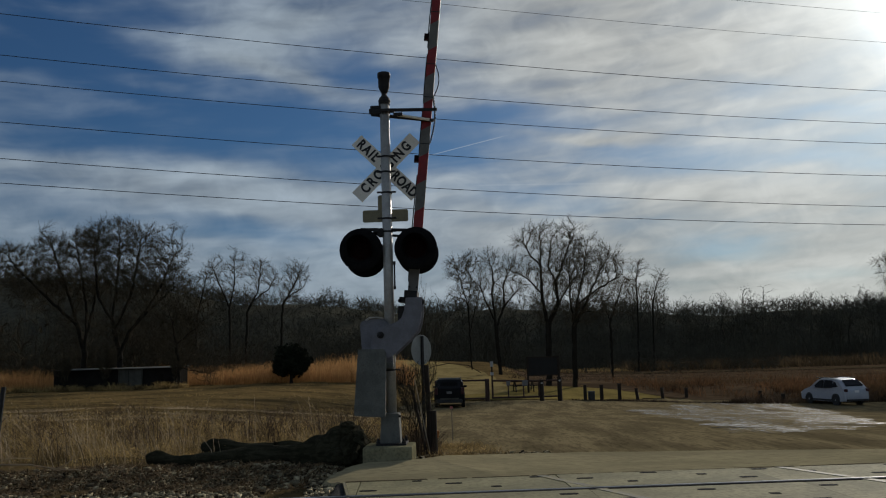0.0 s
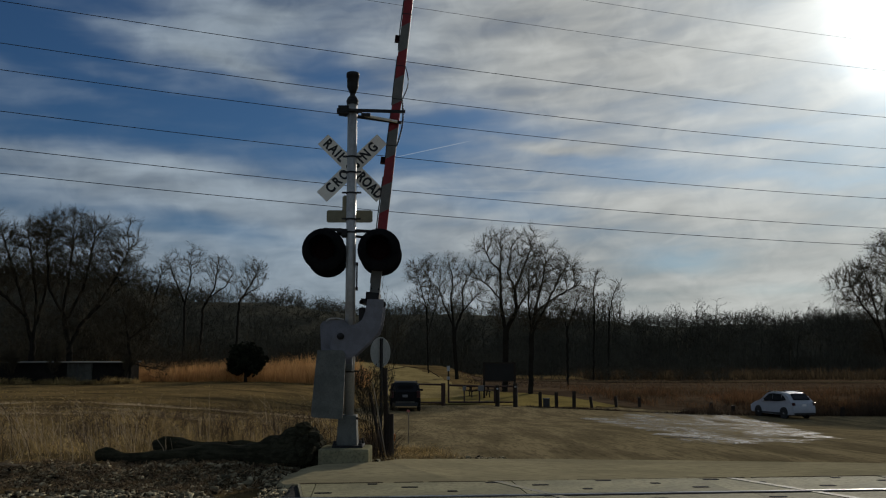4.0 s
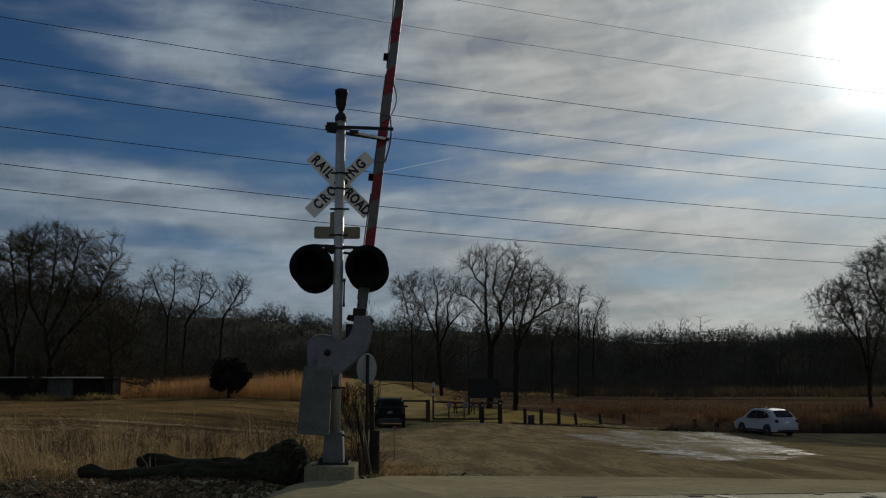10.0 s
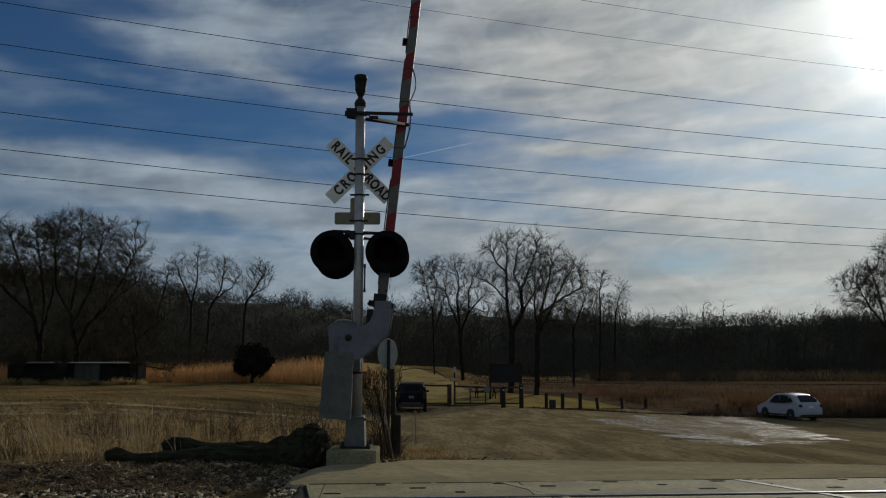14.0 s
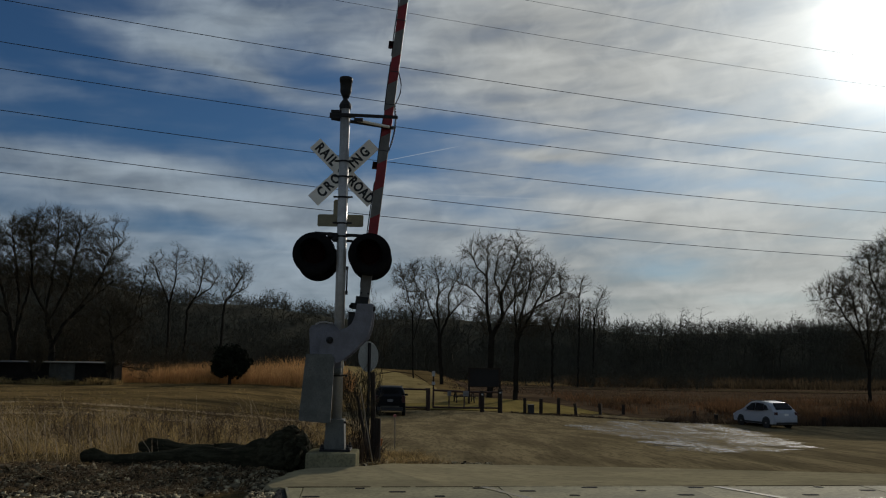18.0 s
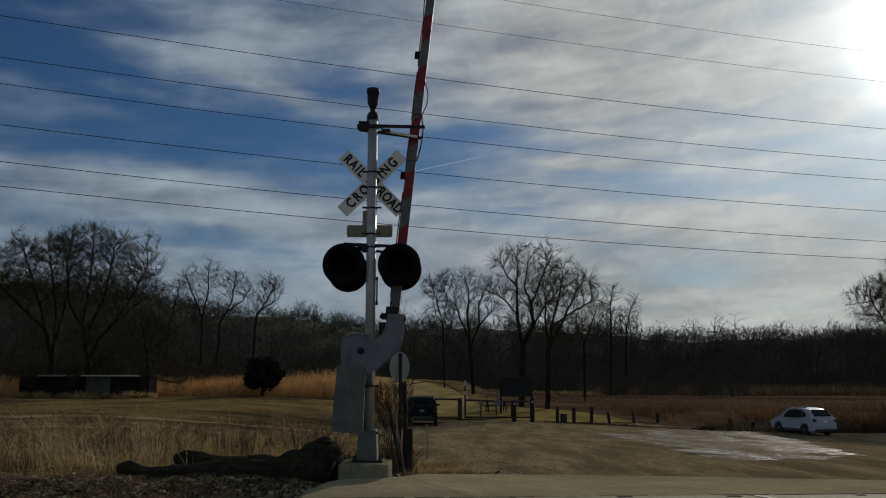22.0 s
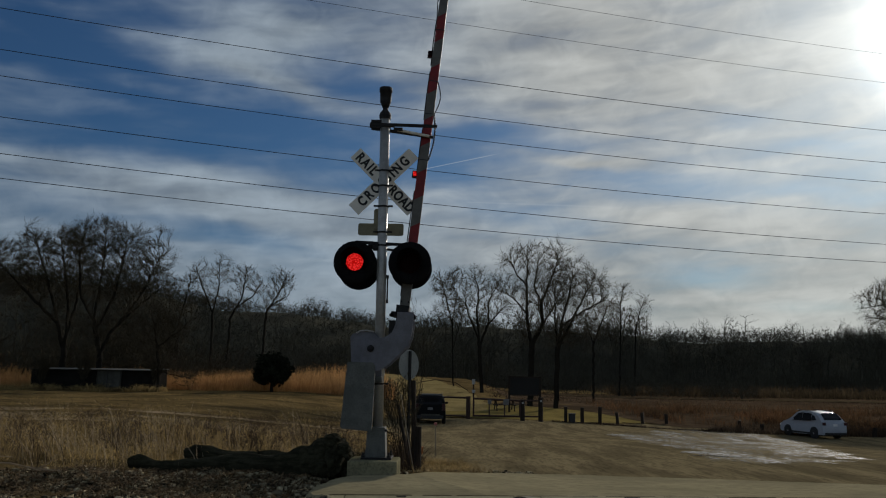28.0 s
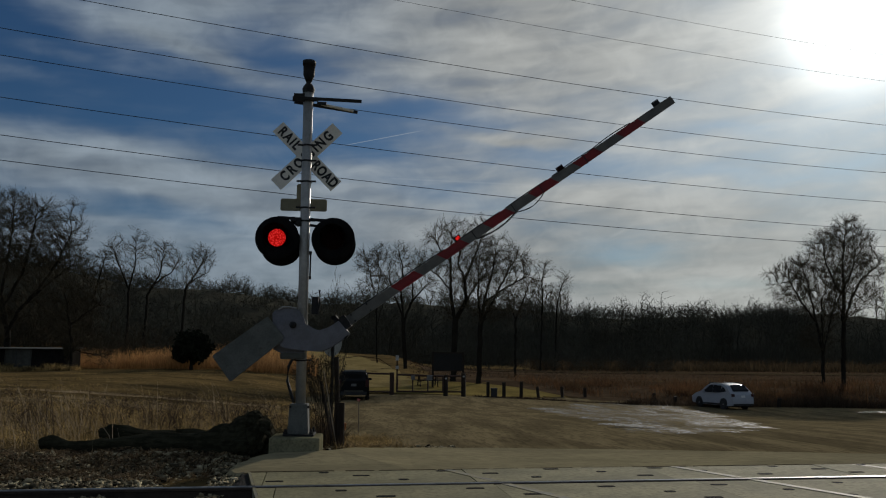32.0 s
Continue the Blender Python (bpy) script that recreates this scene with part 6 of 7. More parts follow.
def tuft_place(r, n):
    """Dry grass in drifts along the old furrows, with bare earth between."""
    x, y = r.uniform(-60, -3.0, n), 16 + 50 * r.uniform(0, 1, n) ** 1.5
    drift = np.sin(y * 0.75 + 0.9 * np.sin(x * 0.13) + 0.05 * x) + 0.7 * np.sin(x * 0.5 + 2 * np.sin(y * 0.4)) * np.sin(y * 1.7)
    keep = r.uniform(0, 1, n) < 0.04 + 0.96 * sstep(0.0, 1.2, drift + 0.5 * sstep(-22, -6, x))
    return x[keep], y[keep]


blades("short_grass", 60000, tuft_place, lambda x, y, r: 0.15 * swell(x, y, r) * r.uniform(0.5, 1.3, len(x)), 0.014, 0.9, "tan_grass", "short matted dry grass on the field", "grass", 44)


def weed_place(r, n):
    x, y = clumped(-14, -1.7, 13.2, 24, 1.1, 0.3)(r, n)
    keep = (y > 12.9 + 0.3 * np.sin(x * 2.0)) & (x < -1.5 + 0.04 * y)
    return x[keep], y[keep]


blades("dead_weeds", 44000, weed_place, lambda x, y, r: (0.34 + 0.24 * np.sin(x * 1.7) * np.sin(y * 2.3 + x)) * r.uniform(0.25, 1.25, len(x)) ** 1.2, 0.0026, 1.25, "weed", "tangled dry weeds along the ballast", "weeds", 45)
blades("seed_heads", 9000, weed_place, lambda x, y, r: r.uniform(0.02, 0.06, len(x)), 0.007, 1.2, "weed", "dry seed heads on the weeds", "weeds", 57, ground=lambda x, y: zz(x, y) + 0.12 + 0.5 * np.abs(np.sin(x * 91.7 + y * 37.3)) ** 1.5 * (0.5 + 0.5 * np.sin(x * 1.7) * np.sin(y * 2.3 + x)))
blades("seed_heads", 2500, weed_place, lambda x, y, r: r.uniform(0.02, 0.07, len(x)), 0.008, 1.2, "brown_stalk", "dark seed heads on the weeds", "weeds", 58, ground=lambda x, y: zz(x, y) + 0.15 + 0.6 * np.abs(np.sin(x * 71.7 + y * 57.3)) ** 1.5)


def windrow_place(r, n):
    """Cut straw lying in long rows."""
    x, k = r.uniform(-26, -4, n), r.integers(0, 4, n)
    return x, np.array([26.6, 27.7, 29.4, 33.0])[k] + 0.25 * np.sin(x * 0.5 + k) + r.normal(0, 0.09, n)


blades("windrow_straw", 9000, windrow_place, lambda x, y, r: r.uniform(0.06, 0.16, len(x)), 0.012, 1.6, "stalk", "pale cut straw lying in rows", "grass", 59)
blades("pale_stalks", 800, clumped(-13, -2, 13.2, 20, 0.9, 0.4), lambda x, y, r: r.uniform(0.4, 1.3, len(x)), 0.0034, 0.55, "stalk", "pale bent dry stalks", "weeds", 46, wind=3.1)
blades("brown_stalks", 300, clumped(-7, -1.5, 13.4, 17, 0.9, 0.25), lambda x, y, r: 0.95 + 0 * x, 0.005, 0.3, "brown_stalk", "dark brown weed stems", "weeds", 47)
blades("leaf_litter", 9000, lambda r, n: (r.uniform(-7.5, -1.6, n), r.uniform(10.4, 13.2, n)), lambda x, y, r: r.uniform(0.03, 0.07, len(x)), 0.009, 2.2, "litter", "brown fallen leaves and twigs among the ballast", "leaf litter", 56, ground=lambda x, y: bed_height((x - O.x) * U.x + (y - O.y) * U.y, (x - O.x) * V.x + (y - O.y) * V.y) + 0.05)
blades("fence_weeds", 800, clumped(-1.9, -0.5, 13.2, 16.0, 0.5, 0.2), lambda x, y, r: (0.6 + 0.2 * np.sin(x * 5)) * r.uniform(0.3, 1.1, len(x)), 0.0035, 0.55, "brown_stalk", "dry weeds round the fence posts", "weeds", 48)
blades("verge_weeds", 2600, clumped(-0.85, 0.1, 13.2, 15.8, 0.4, 0.2), lambda x, y, r: 0.17 * r.uniform(0.4, 1.3, len(x)), 0.004, 1.0, "weed", "low dry weeds at the edge of the apron", "weeds", 49)


blades("shed_grass", 5000, lambda r, n: (r.uniform(-36, -22, n), r.uniform(60.5, 62.6, n)), lambda x, y, r: (0.45 + 0.25 * np.sin(x * 1.1) * np.sin(x * 2.7)) * r.uniform(0.5, 1.2, len(x)), 0.014, 0.5, "weed", "rough dry grass before the low shed", "grass", 53)
WEED = "leafless branching brown weed at the field edge"
for i, (x, y, h) in enumerate(((-3.0, 13.6, 0.95), (-3.35, 13.9, 1.1), (-2.7, 14.2, 0.9), (-4.6, 14.0, 1.0), (-5.6, 13.8, 0.85), (-6.4, 14.6, 1.05), (-7.3, 13.9, 0.8), (-2.3, 15.2, 0.9), (-3.9, 15.4, 0.95), (-5.0, 16.0, 1.0), (-8.2, 15.2, 0.9), (-6.9, 16.4, 1.0), (-2.0, 13.5, 0.7))):
    tree("dead_weed", (x, y), h * 1.2, 70 + i, WEED, "weed", 0.0016, trunks=4, depth=3, bole=0.42, spread=0.9, thick=0.0035, twigs=1, wide=1.2, mats=("brown_stalk", "brown_stalk"), group="weeds along the ballast")


for i, (x, y, h) in enumerate(((-2.35, 12.95, 0.5), (-2.75, 13.05, 0.4), (-1.75, 12.9, 0.55), (-2.05, 13.1, 0.6), (-1.6, 13.2, 0.45))):
    tree("bramble", (x, y), h, 90 + i, "low tangled bramble behind the fallen tree", "bramble", 0.0018, trunks=6, depth=4, bole=0.3, spread=1.5, thick=0.006, twigs=2, wide=1.5, upward=-0.05, mats=("brown_stalk", "bramble"), group="brambles by the fallen tree")


def lot_edge(r, n):
    x = r.uniform(6, 60, n)
    return x, 53.6 - 1.2 * sstep(18, 40, x) + r.exponential(1.2, n) * np.where(x < 17, 0.15, 1.0)


blades("edge_weeds", 12000, lot_edge, lambda x, y, r: (0.6 + 0.3 * sstep(20, 26, x)) * swell(x * 2, y, r) * r.uniform(0.4, 1.15, len(x)) * (0.35 + 0.65 * sstep(14, 19, x)), 0.014, 0.4, "brown_stalk", "ragged weeds along the edge of the lot", "weeds", 50)


def make_cedar():
    """A round evergreen bush of many small sprays."""
    x, y = -14.9, 65.6
    t = thing("evergreen_bush", "rounded dark evergreen bush in golden grass", "bush", (x, y, float(zz(x, y)) - 0.2))
    bm = bmesh.new()
    rod(bm, (0, 0, 0), (0, 0, 1.6), 0.16, 0.08, 8)
    part("trunk", bm, "bark", t)
    r = np.random.default_rng(51)
    n = 5200
    a, e = r.uniform(0, 6.28, n), np.arcsin(r.uniform(-0.75, 1, n))
    rad = (0.55 + 0.45 * r.uniform(0, 1, n) ** 0.5) * (1 + 0.13 * np.sin(a * 3 + e * 4) + 0.1 * np.sin(a * 7 - e * 5) + r.normal(0, 0.05, n))
    c = np.stack([np.cos(a) * np.cos(e) * 1.53 * rad, np.sin(a) * np.cos(e) * 1.46 * rad, 1.72 + np.sin(e) * 1.45 * rad], -1)
    c[:, :2] *= (0.9 * (0.5 + 0.5 * sstep(0.1, 1.1, c[:, 2])))[:, None]
    c[:, 2] = 0.25 + c[:, 2] * 0.92
    u, w = r.normal(size=(n, 3)), r.normal(size=(n, 3))
    u /= np.linalg.norm(u, axis=1, keepdims=True)
    w = np.cross(u, w)
    w /= np.linalg.norm(w, axis=1, keepdims=True)
    s = r.uniform(0.08, 0.22, (n, 1))
    v = np.stack([c - u * s, c + w * s * 0.5, c + u * s, c - w * s * 0.5], 1)
    f = np.arange(4)[None] + (np.arange(n) * 4)[:, None]
    ob = new("foliage", from_arrays("foliage", v.reshape(-1, 3), f, "cedar"))
    ob.parent = t


make_cedar()


def make_log(name, pts, radii, seed, label, knots=3):
    """A fallen trunk: a bent, knotted, tapered tube."""
    rng = random.Random(seed)
    n, fine = 14, []
    pts = [Vector(p) for p in pts]
    for i in range(len(pts) - 1):
        for k in range(6):
            f = k / 6
            fine.append((pts[i].lerp(pts[i + 1], f), radii[i] + (radii[i + 1] - radii[i]) * f))
    fine.append((pts[-1], radii[-1]))
    bm = bmesh.new()
    rings = []
    for i, (c, r) in enumerate(fine):
        d = (fine[min(i + 1, len(fine) - 1)][0] - fine[max(i - 1, 0)][0]).to_track_quat("Z", "Y").to_matrix()
        ring = []
        for k in range(n):
            a = 2 * math.pi * k / n
            rr = r * (1 + 0.3 * noise.noise(Vector((math.cos(a) * 1.3, math.sin(a) * 1.3, i * 0.45 + seed))) + 0.07 * math.sin(3 * a + i * 0.4))
            ring.append(bm.verts.new(c + d @ Vector((rr * math.cos(a), rr * math.sin(a), 0))))
        rings.append(ring)
    for a, b in zip(rings, rings[1:]):
        for k in range(n):
            bm.faces.new((a[k], a[(k + 1) % n], b[(k + 1) % n], b[k]))
    bm.faces.new(rings[0][::-1])
    bm.faces.new(rings[-1])
    for _ in range(knots):
        i = rng.randrange(3, len(fine) - 3)
        c, r = fine[i]
        w = Vector((rng.uniform(-1, 1), rng.uniform(-1, 0.3), rng.uniform(0.2, 1))).normalized()
        rod(bm, c + w * r * 0.6, c + w * (r + rng.uniform(0.05, 0.22)), r * 0.35, r * 0.18, 7)
    return bm


def make_stump():
    t = thing("fallen_tree", "dark weathered fallen tree with its root plate", "log", (0, 0, -0.01))
    part("trunk", make_log("t", [(-5.0, 12.6, 0.12), (-4.85, 12.58, 0.13), (-4.5, 12.55, 0.06), (-4.0, 12.52, 0.10), (-3.4, 12.5, 0.13), (-2.8, 12.48, 0.12), (-2.3, 12.46, 0.14), (-1.95, 12.45, 0.2)], [0.085, 0.10, 0.085, 0.11, 0.14, 0.17, 0.26, 0.36], 3, "", 0), "log", t, "", True)
    rng = random.Random(9)
    bm = bmesh.new()
    bmesh.ops.create_icosphere(bm, subdivisions=4, radius=1.0)
    for v in bm.verts:
        k = 1 + 0.22 * noise.noise(v.co * 2.4) + 0.16 * noise.noise(v.co * 6.5)
        v.co = Vector((v.co.x * 0.22 * k - 1.84, v.co.y * 0.40 * k + 12.45, v.co.z * 0.34 * k + 0.20))
    plate = part("root_plate", bm, "log", t, "ragged upright root plate", False)
    for x, y, z, r, q in ((-1.90, 12.3, 0.50, 0.13, 3), (-1.72, 12.25, 0.40, 0.10, 5), (-1.70, 12.3, 0.14, 0.15, 7), (-2.02, 12.2, 0.12, 0.16, 11)):
        bm = bmesh.new()
        bmesh.ops.create_icosphere(bm, subdivisions=3, radius=1.0)
        for v in bm.verts:
            k = r * (1 + 0.3 * noise.noise(v.co * 1.7 + Vector((q, 0, 0))) + 0.15 * noise.noise(v.co * 5 + Vector((0, q, 0))))
            v.co = Vector((x, y, z)) + Vector((v.co.x * k * 1.1, v.co.y * k, v.co.z * k * 0.9))
        part("root_burl", bm, "log", plate)
    for y, z, dx, dy, dz, r in ((12.15, 0.36, 0.14, -0.10, -0.05, 0.05), (12.2, 0.10, 0.2, -0.1, -0.08, 0.06), (12.55, 0.34, 0.18, 0.0, -0.04, 0.05)):
        a = Vector((-1.76, y, z))
        e = a + Vector((dx, dy, dz)) * 0.7
        bm = bmesh.new()
        rod(bm, a, e, r, r * 0.8, 8)
        rod(bm, e, e + Vector((dx * 0.4 + rng.uniform(-0.05, 0.05), dy * 0.4, dz * 0.3 - 0.04)), r * 0.8, r * 0.5, 8)
        part("root", bm, "log", plate)


def make_branch():
    """A bleached branch with a few bent side twigs, lying at the edge of the ballast."""
    t = thing("fallen_branch", "pale bleached fallen branch beside the ballast", "branch", (-6.3, 11.75, 0.05), 6)
    part("stem", tube(bmesh.new(), [(-1.1, 0.1, 0.04), (-0.6, 0.0, 0.12), (-0.1, 0.05, 0.10), (0.3, 0.0, 0.03), (0.62, 0.05, -0.01)], 0.014, 7), "stalk", t)
    for p in ([(-0.6, 0.0, 0.12), (-0.4, 0.1, 0.2), (-0.1, 0.12, 0.18)], [(-0.1, 0.05, 0.10), (0.15, -0.1, 0.08), (0.4, -0.14, 0.02)], [(-0.9, 0.05, 0.08), (-0.8, -0.1, 0.16), (-0.55, -0.15, 0.1)], [(0.3, 0.0, 0.03), (0.42, 0.12, 0.1), (0.5, 0.15, 0.22)]):
        part("twig", tube(bmesh.new(), p, 0.007, 6), "stalk", t)


make_branch()
make_stump()
bm = make_log("l", [(-4.35, 13.25, 0.17), (-4.1, 13.22, 0.19), (-3.6, 13.2, 0.15), (-2.9, 13.1, 0.17), (-2.3, 13.05, 0.12)], [0.12, 0.13, 0.09, 0.10, 0.08], 7, "")
tagged(new("fallen_log", solid("fallen_log", bm, "log", True)), "dark weathered log lying behind the fallen trunk", "log")


# ---------------------------------------------------------------- lot fence, gate, notice board
def make_pipe_gate():
    fence = thing("rail_fence", "dark rust-brown rail fence section beside the gate", "fence", (0, 0, 0))
    for x, h in ((-2.6, 1.35), (0.61, 1.42)):
        bm = bmesh.new()
        rod(bm, (x, 53, g_at(x, 53) - 0.3), (x, 53, g_at(x, 53) + h), 0.14, n=10)
        part("post", bm, "rust", fence)
    for dz in (0.18, 1.33):
        bm = bmesh.new()
        rod(bm, (-2.6, 53, g_at(-2.6, 53) + dz), (0.61, 53, g_at(0.61, 53) + dz), 0.06, n=8)
        part("rail", bm, "rust", fence)
    gt = thing("pipe_gate", "closed dark pipe gate with faded notices", "gate", (0, 0, 0))
    z = g_at(2.4, 53)
    bm = bmesh.new()
    for a, b in (((0.9, 1.32), (4.0, 1.22)), ((0.9, 0.25), (4.0, 0.24)), ((0.95, 0.2), (0.95, 1.4)), ((3.9, 0.2), (3.9, 1.25))):
        rod(bm, (a[0], 52.95, z + a[1]), (b[0], 52.95, z + b[1]), 0.06, n=8)
    part("gate_frame", bm, "rust", gt)
    for x in (1.95, 2.92):
        bm = bmesh.new()
        rod(bm, (x, 52.95, z + 0.25), (x, 52.95, z + 1.1), 0.045, n=8)
        part("upright", bm, "rust", gt)
    for x, w, h in ((1.96, 0.24, 0.28), (3.02, 0.36, 0.34)):
        bm = bmesh.new()
        box(bm, (x, 52.87, z + 1.13), (w, 0.02, h), bevel=0.004)
        part("notice", bm, "dull_plate", gt, "faded notice")
    for x, h in ((4.07, 1.35), (5.22, 1.52)):
        bm = bmesh.new()
        rod(bm, (x, 53, g_at(x, 53) - 0.3), (x, 53, g_at(x, 53) + h), 0.15, n=10)
        part("post", bm, "old_wood", gt, "thick dark timber post")
        bm = bmesh.new()
        box(bm, (x, 52.84, g_at(x, 53) + h - 0.22), (0.12, 0.02, 0.1))
        part("reflector", bm, "marker_plate", gt, "small pale reflector")
    for dz in (0.3, 1.3):
        bm = bmesh.new()
        rod(bm, (4.07, 53, g_at(4.6, 53) + dz), (5.22, 53, g_at(4.6, 53) + dz), 0.05, n=8)
        part("rail", bm, "rust", gt)


make_pipe_gate()


def make_bollards():
    rng = random.Random(12)
    for x, h, tilt in ((6.94, 1.02, 0), (8.0, 1.02, 0), (9.14, 1.12, 1), (10.3, 0.78, -6), (11.9, 0.76, -4), (13.4, 0.72, 0), (18.0, 0.6, 0), (19.4, 0.55, 0), (26.3, 0.6, 8)):
        bm = bmesh.new()
        box(bm, (0, 0, h / 2 - 0.15), (0.2, 0.2, h + 0.3), bevel=0.02)
        ob = new("wooden_bollard", solid("wooden_bollard", bm, "old_wood"))
        y = 54.0 - 0.05 * max(0, x - 12)
        f = 1 + 0.075 * float(sstep(7, 13.5, x)) * float(sstep(22, 17, x))
        x, y = x * f, y * f
        ob.matrix_basis = pose(x, y, g_at(x, y), 0, tilt, rng.uniform(-20, 20))
        tagged(ob, "squat square weathered timber bollard at the lot edge", "bollard", "bollards along the lot")
    bin_ = thing("litter_bin", "small dark square litter bin beside a bollard", "litter bin", (7.35, 54.1, g_at(7.3, 54)))
    bm = bmesh.new()
    box(bm, (0, 0, 0.27), (0.4, 0.4, 0.56), bevel=0.03)
    part("body", bm, "trim", bin_)
    bm = bmesh.new()
    box(bm, (0, 0, 0.58), (0.44, 0.44, 0.06), bevel=0.015)
    part("lid", bm, "trim", bin_)


make_bollards()


def make_kiosk():
    x0, x1, y = 3.66, 5.88, 60.0
    g = g_at(4.7, y)
    k = thing("notice_board", "dark wooden park notice board on two posts", "notice board", (0, 0, 0))
    for x in (x0, x1):
        bm = bmesh.new()
        box(bm, (x, y, (g - 0.3 + 1.42) / 2), (0.15, 0.15, 1.42 - g + 0.3), bevel=0.01)
        part("post", bm, "old_wood", k)
    bm = bmesh.new()
    box(bm, ((x0 + x1) / 2, y, 0.73), (x1 - x0 - 0.15, 0.08, 1.28), bevel=0.01)
    bd = part("board", bm, "board", k, "dark display board")
    for z in (1.36, 0.08):
        bm = bmesh.new()
        box(bm, ((x0 + x1) / 2, y - 0.05, z), (x1 - x0, 0.05, 0.09), bevel=0.006)
        part("batten", bm, "old_wood", bd)
    sp = thing("trail_sign", "slim post with small white trail markers", "sign post", (1.01, 57, g_at(1, 57)))
    bm = bmesh.new()
    box(bm, (0, 0, 1.1), (0.1, 0.1, 2.4), bevel=0.008)
    part("post", bm, "old_wood", sp)
    for z, h in ((2.28, 0.36), (1.62, 0.22)):
        bm = bmesh.new()
        box(bm, (0, -0.06, z), (0.22, 0.02, h), bevel=0.004)
        part("marker", bm, "marker_plate", sp, "small white marker plate")
    t = thing("picnic_table", "weathered wooden picnic table with benches", "picnic table", (3.35, 60.8, g_at(3.3, 60.8)), 8)
    for i in range(5):
        bm = bmesh.new()
        box(bm, (0, -0.3 + 0.15 * i, 0.74), (1.8, 0.14, 0.04), bevel=0.006)
        part("plank", bm, "old_wood", t)
    for s in (-0.68, 0.68):
        bm = bmesh.new()
        box(bm, (0, s, 0.45), (1.8, 0.26, 0.045), bevel=0.006)
        part("bench", bm, "old_wood", t)
    for x in (-0.65, 0.65):
        bm = bmesh.new()
        rod(bm, (x, -0.55, 0), (x, -0.2, 0.73), 0.045, n=6)
        rod(bm, (x, 0.55, 0), (x, 0.2, 0.73), 0.045, n=6)
        box(bm, (x, 0, 0.41), (0.08, 1.5, 0.06))
        part("trestle", bm, "old_wood", t)


make_kiosk()


def make_shed():
    t = thing("low_shed", "low dark open shed with a pale metal roof edge", "shed", (0, 0, 0))
    y, g = 63.0, g_at(-28, 63)
    x0, x1 = -33.0, -23.5
    bm = bmesh.new()
    box(bm, ((x0 + x1) / 2, y + 1.6, (g + 1.38) / 2 - 0.05), (x1 - x0, 3.0, 1.42 - g), bevel=0.0)
    w = part("wall", bm, "shed_wall", t, "dark boarded wall")
    for i in range(34):
        bm = bmesh.new()
        x = x0 + 0.15 + i * 0.275
        if -27.9 < x < -25.3:
            continue
        box(bm, (x, y + 0.085, (g + 1.38) / 2 - 0.03), (0.27, 0.03, 1.36 - g), bevel=0.004)
        part("plank", bm, "shed_wall", w)
    bm = bmesh.new()
    box(bm, ((x0 + x1) / 2, y + 1.5, 1.43), (x1 - x0 + 0.1, 3.6, 0.05), (1.5, 0, 0), 0.01)
    part("roof", bm, "roof", t, "pale flat metal roof")
    d = thing("shed_gate", "grey metal sheet gate on the low shed", "gate", (0, 0, 0))
    bm = bmesh.new()
    box(bm, (-26.9, y + 0.02, (g + 1.4) / 2), (1.75, 0.04, 1.28 - g), bevel=0.005)
    part("leaf", bm, "shed_door", d)
    for x in (-27.8, -27.05, -25.95):
        bm = bmesh.new()
        box(bm, (x, y - 0.03, (g + 1.42) / 2), (0.06, 0.05, 1.42 - g))
        part("upright", bm, "roof" if x > -27.5 and x < -26.5 else "shed_door", d)


make_shed()


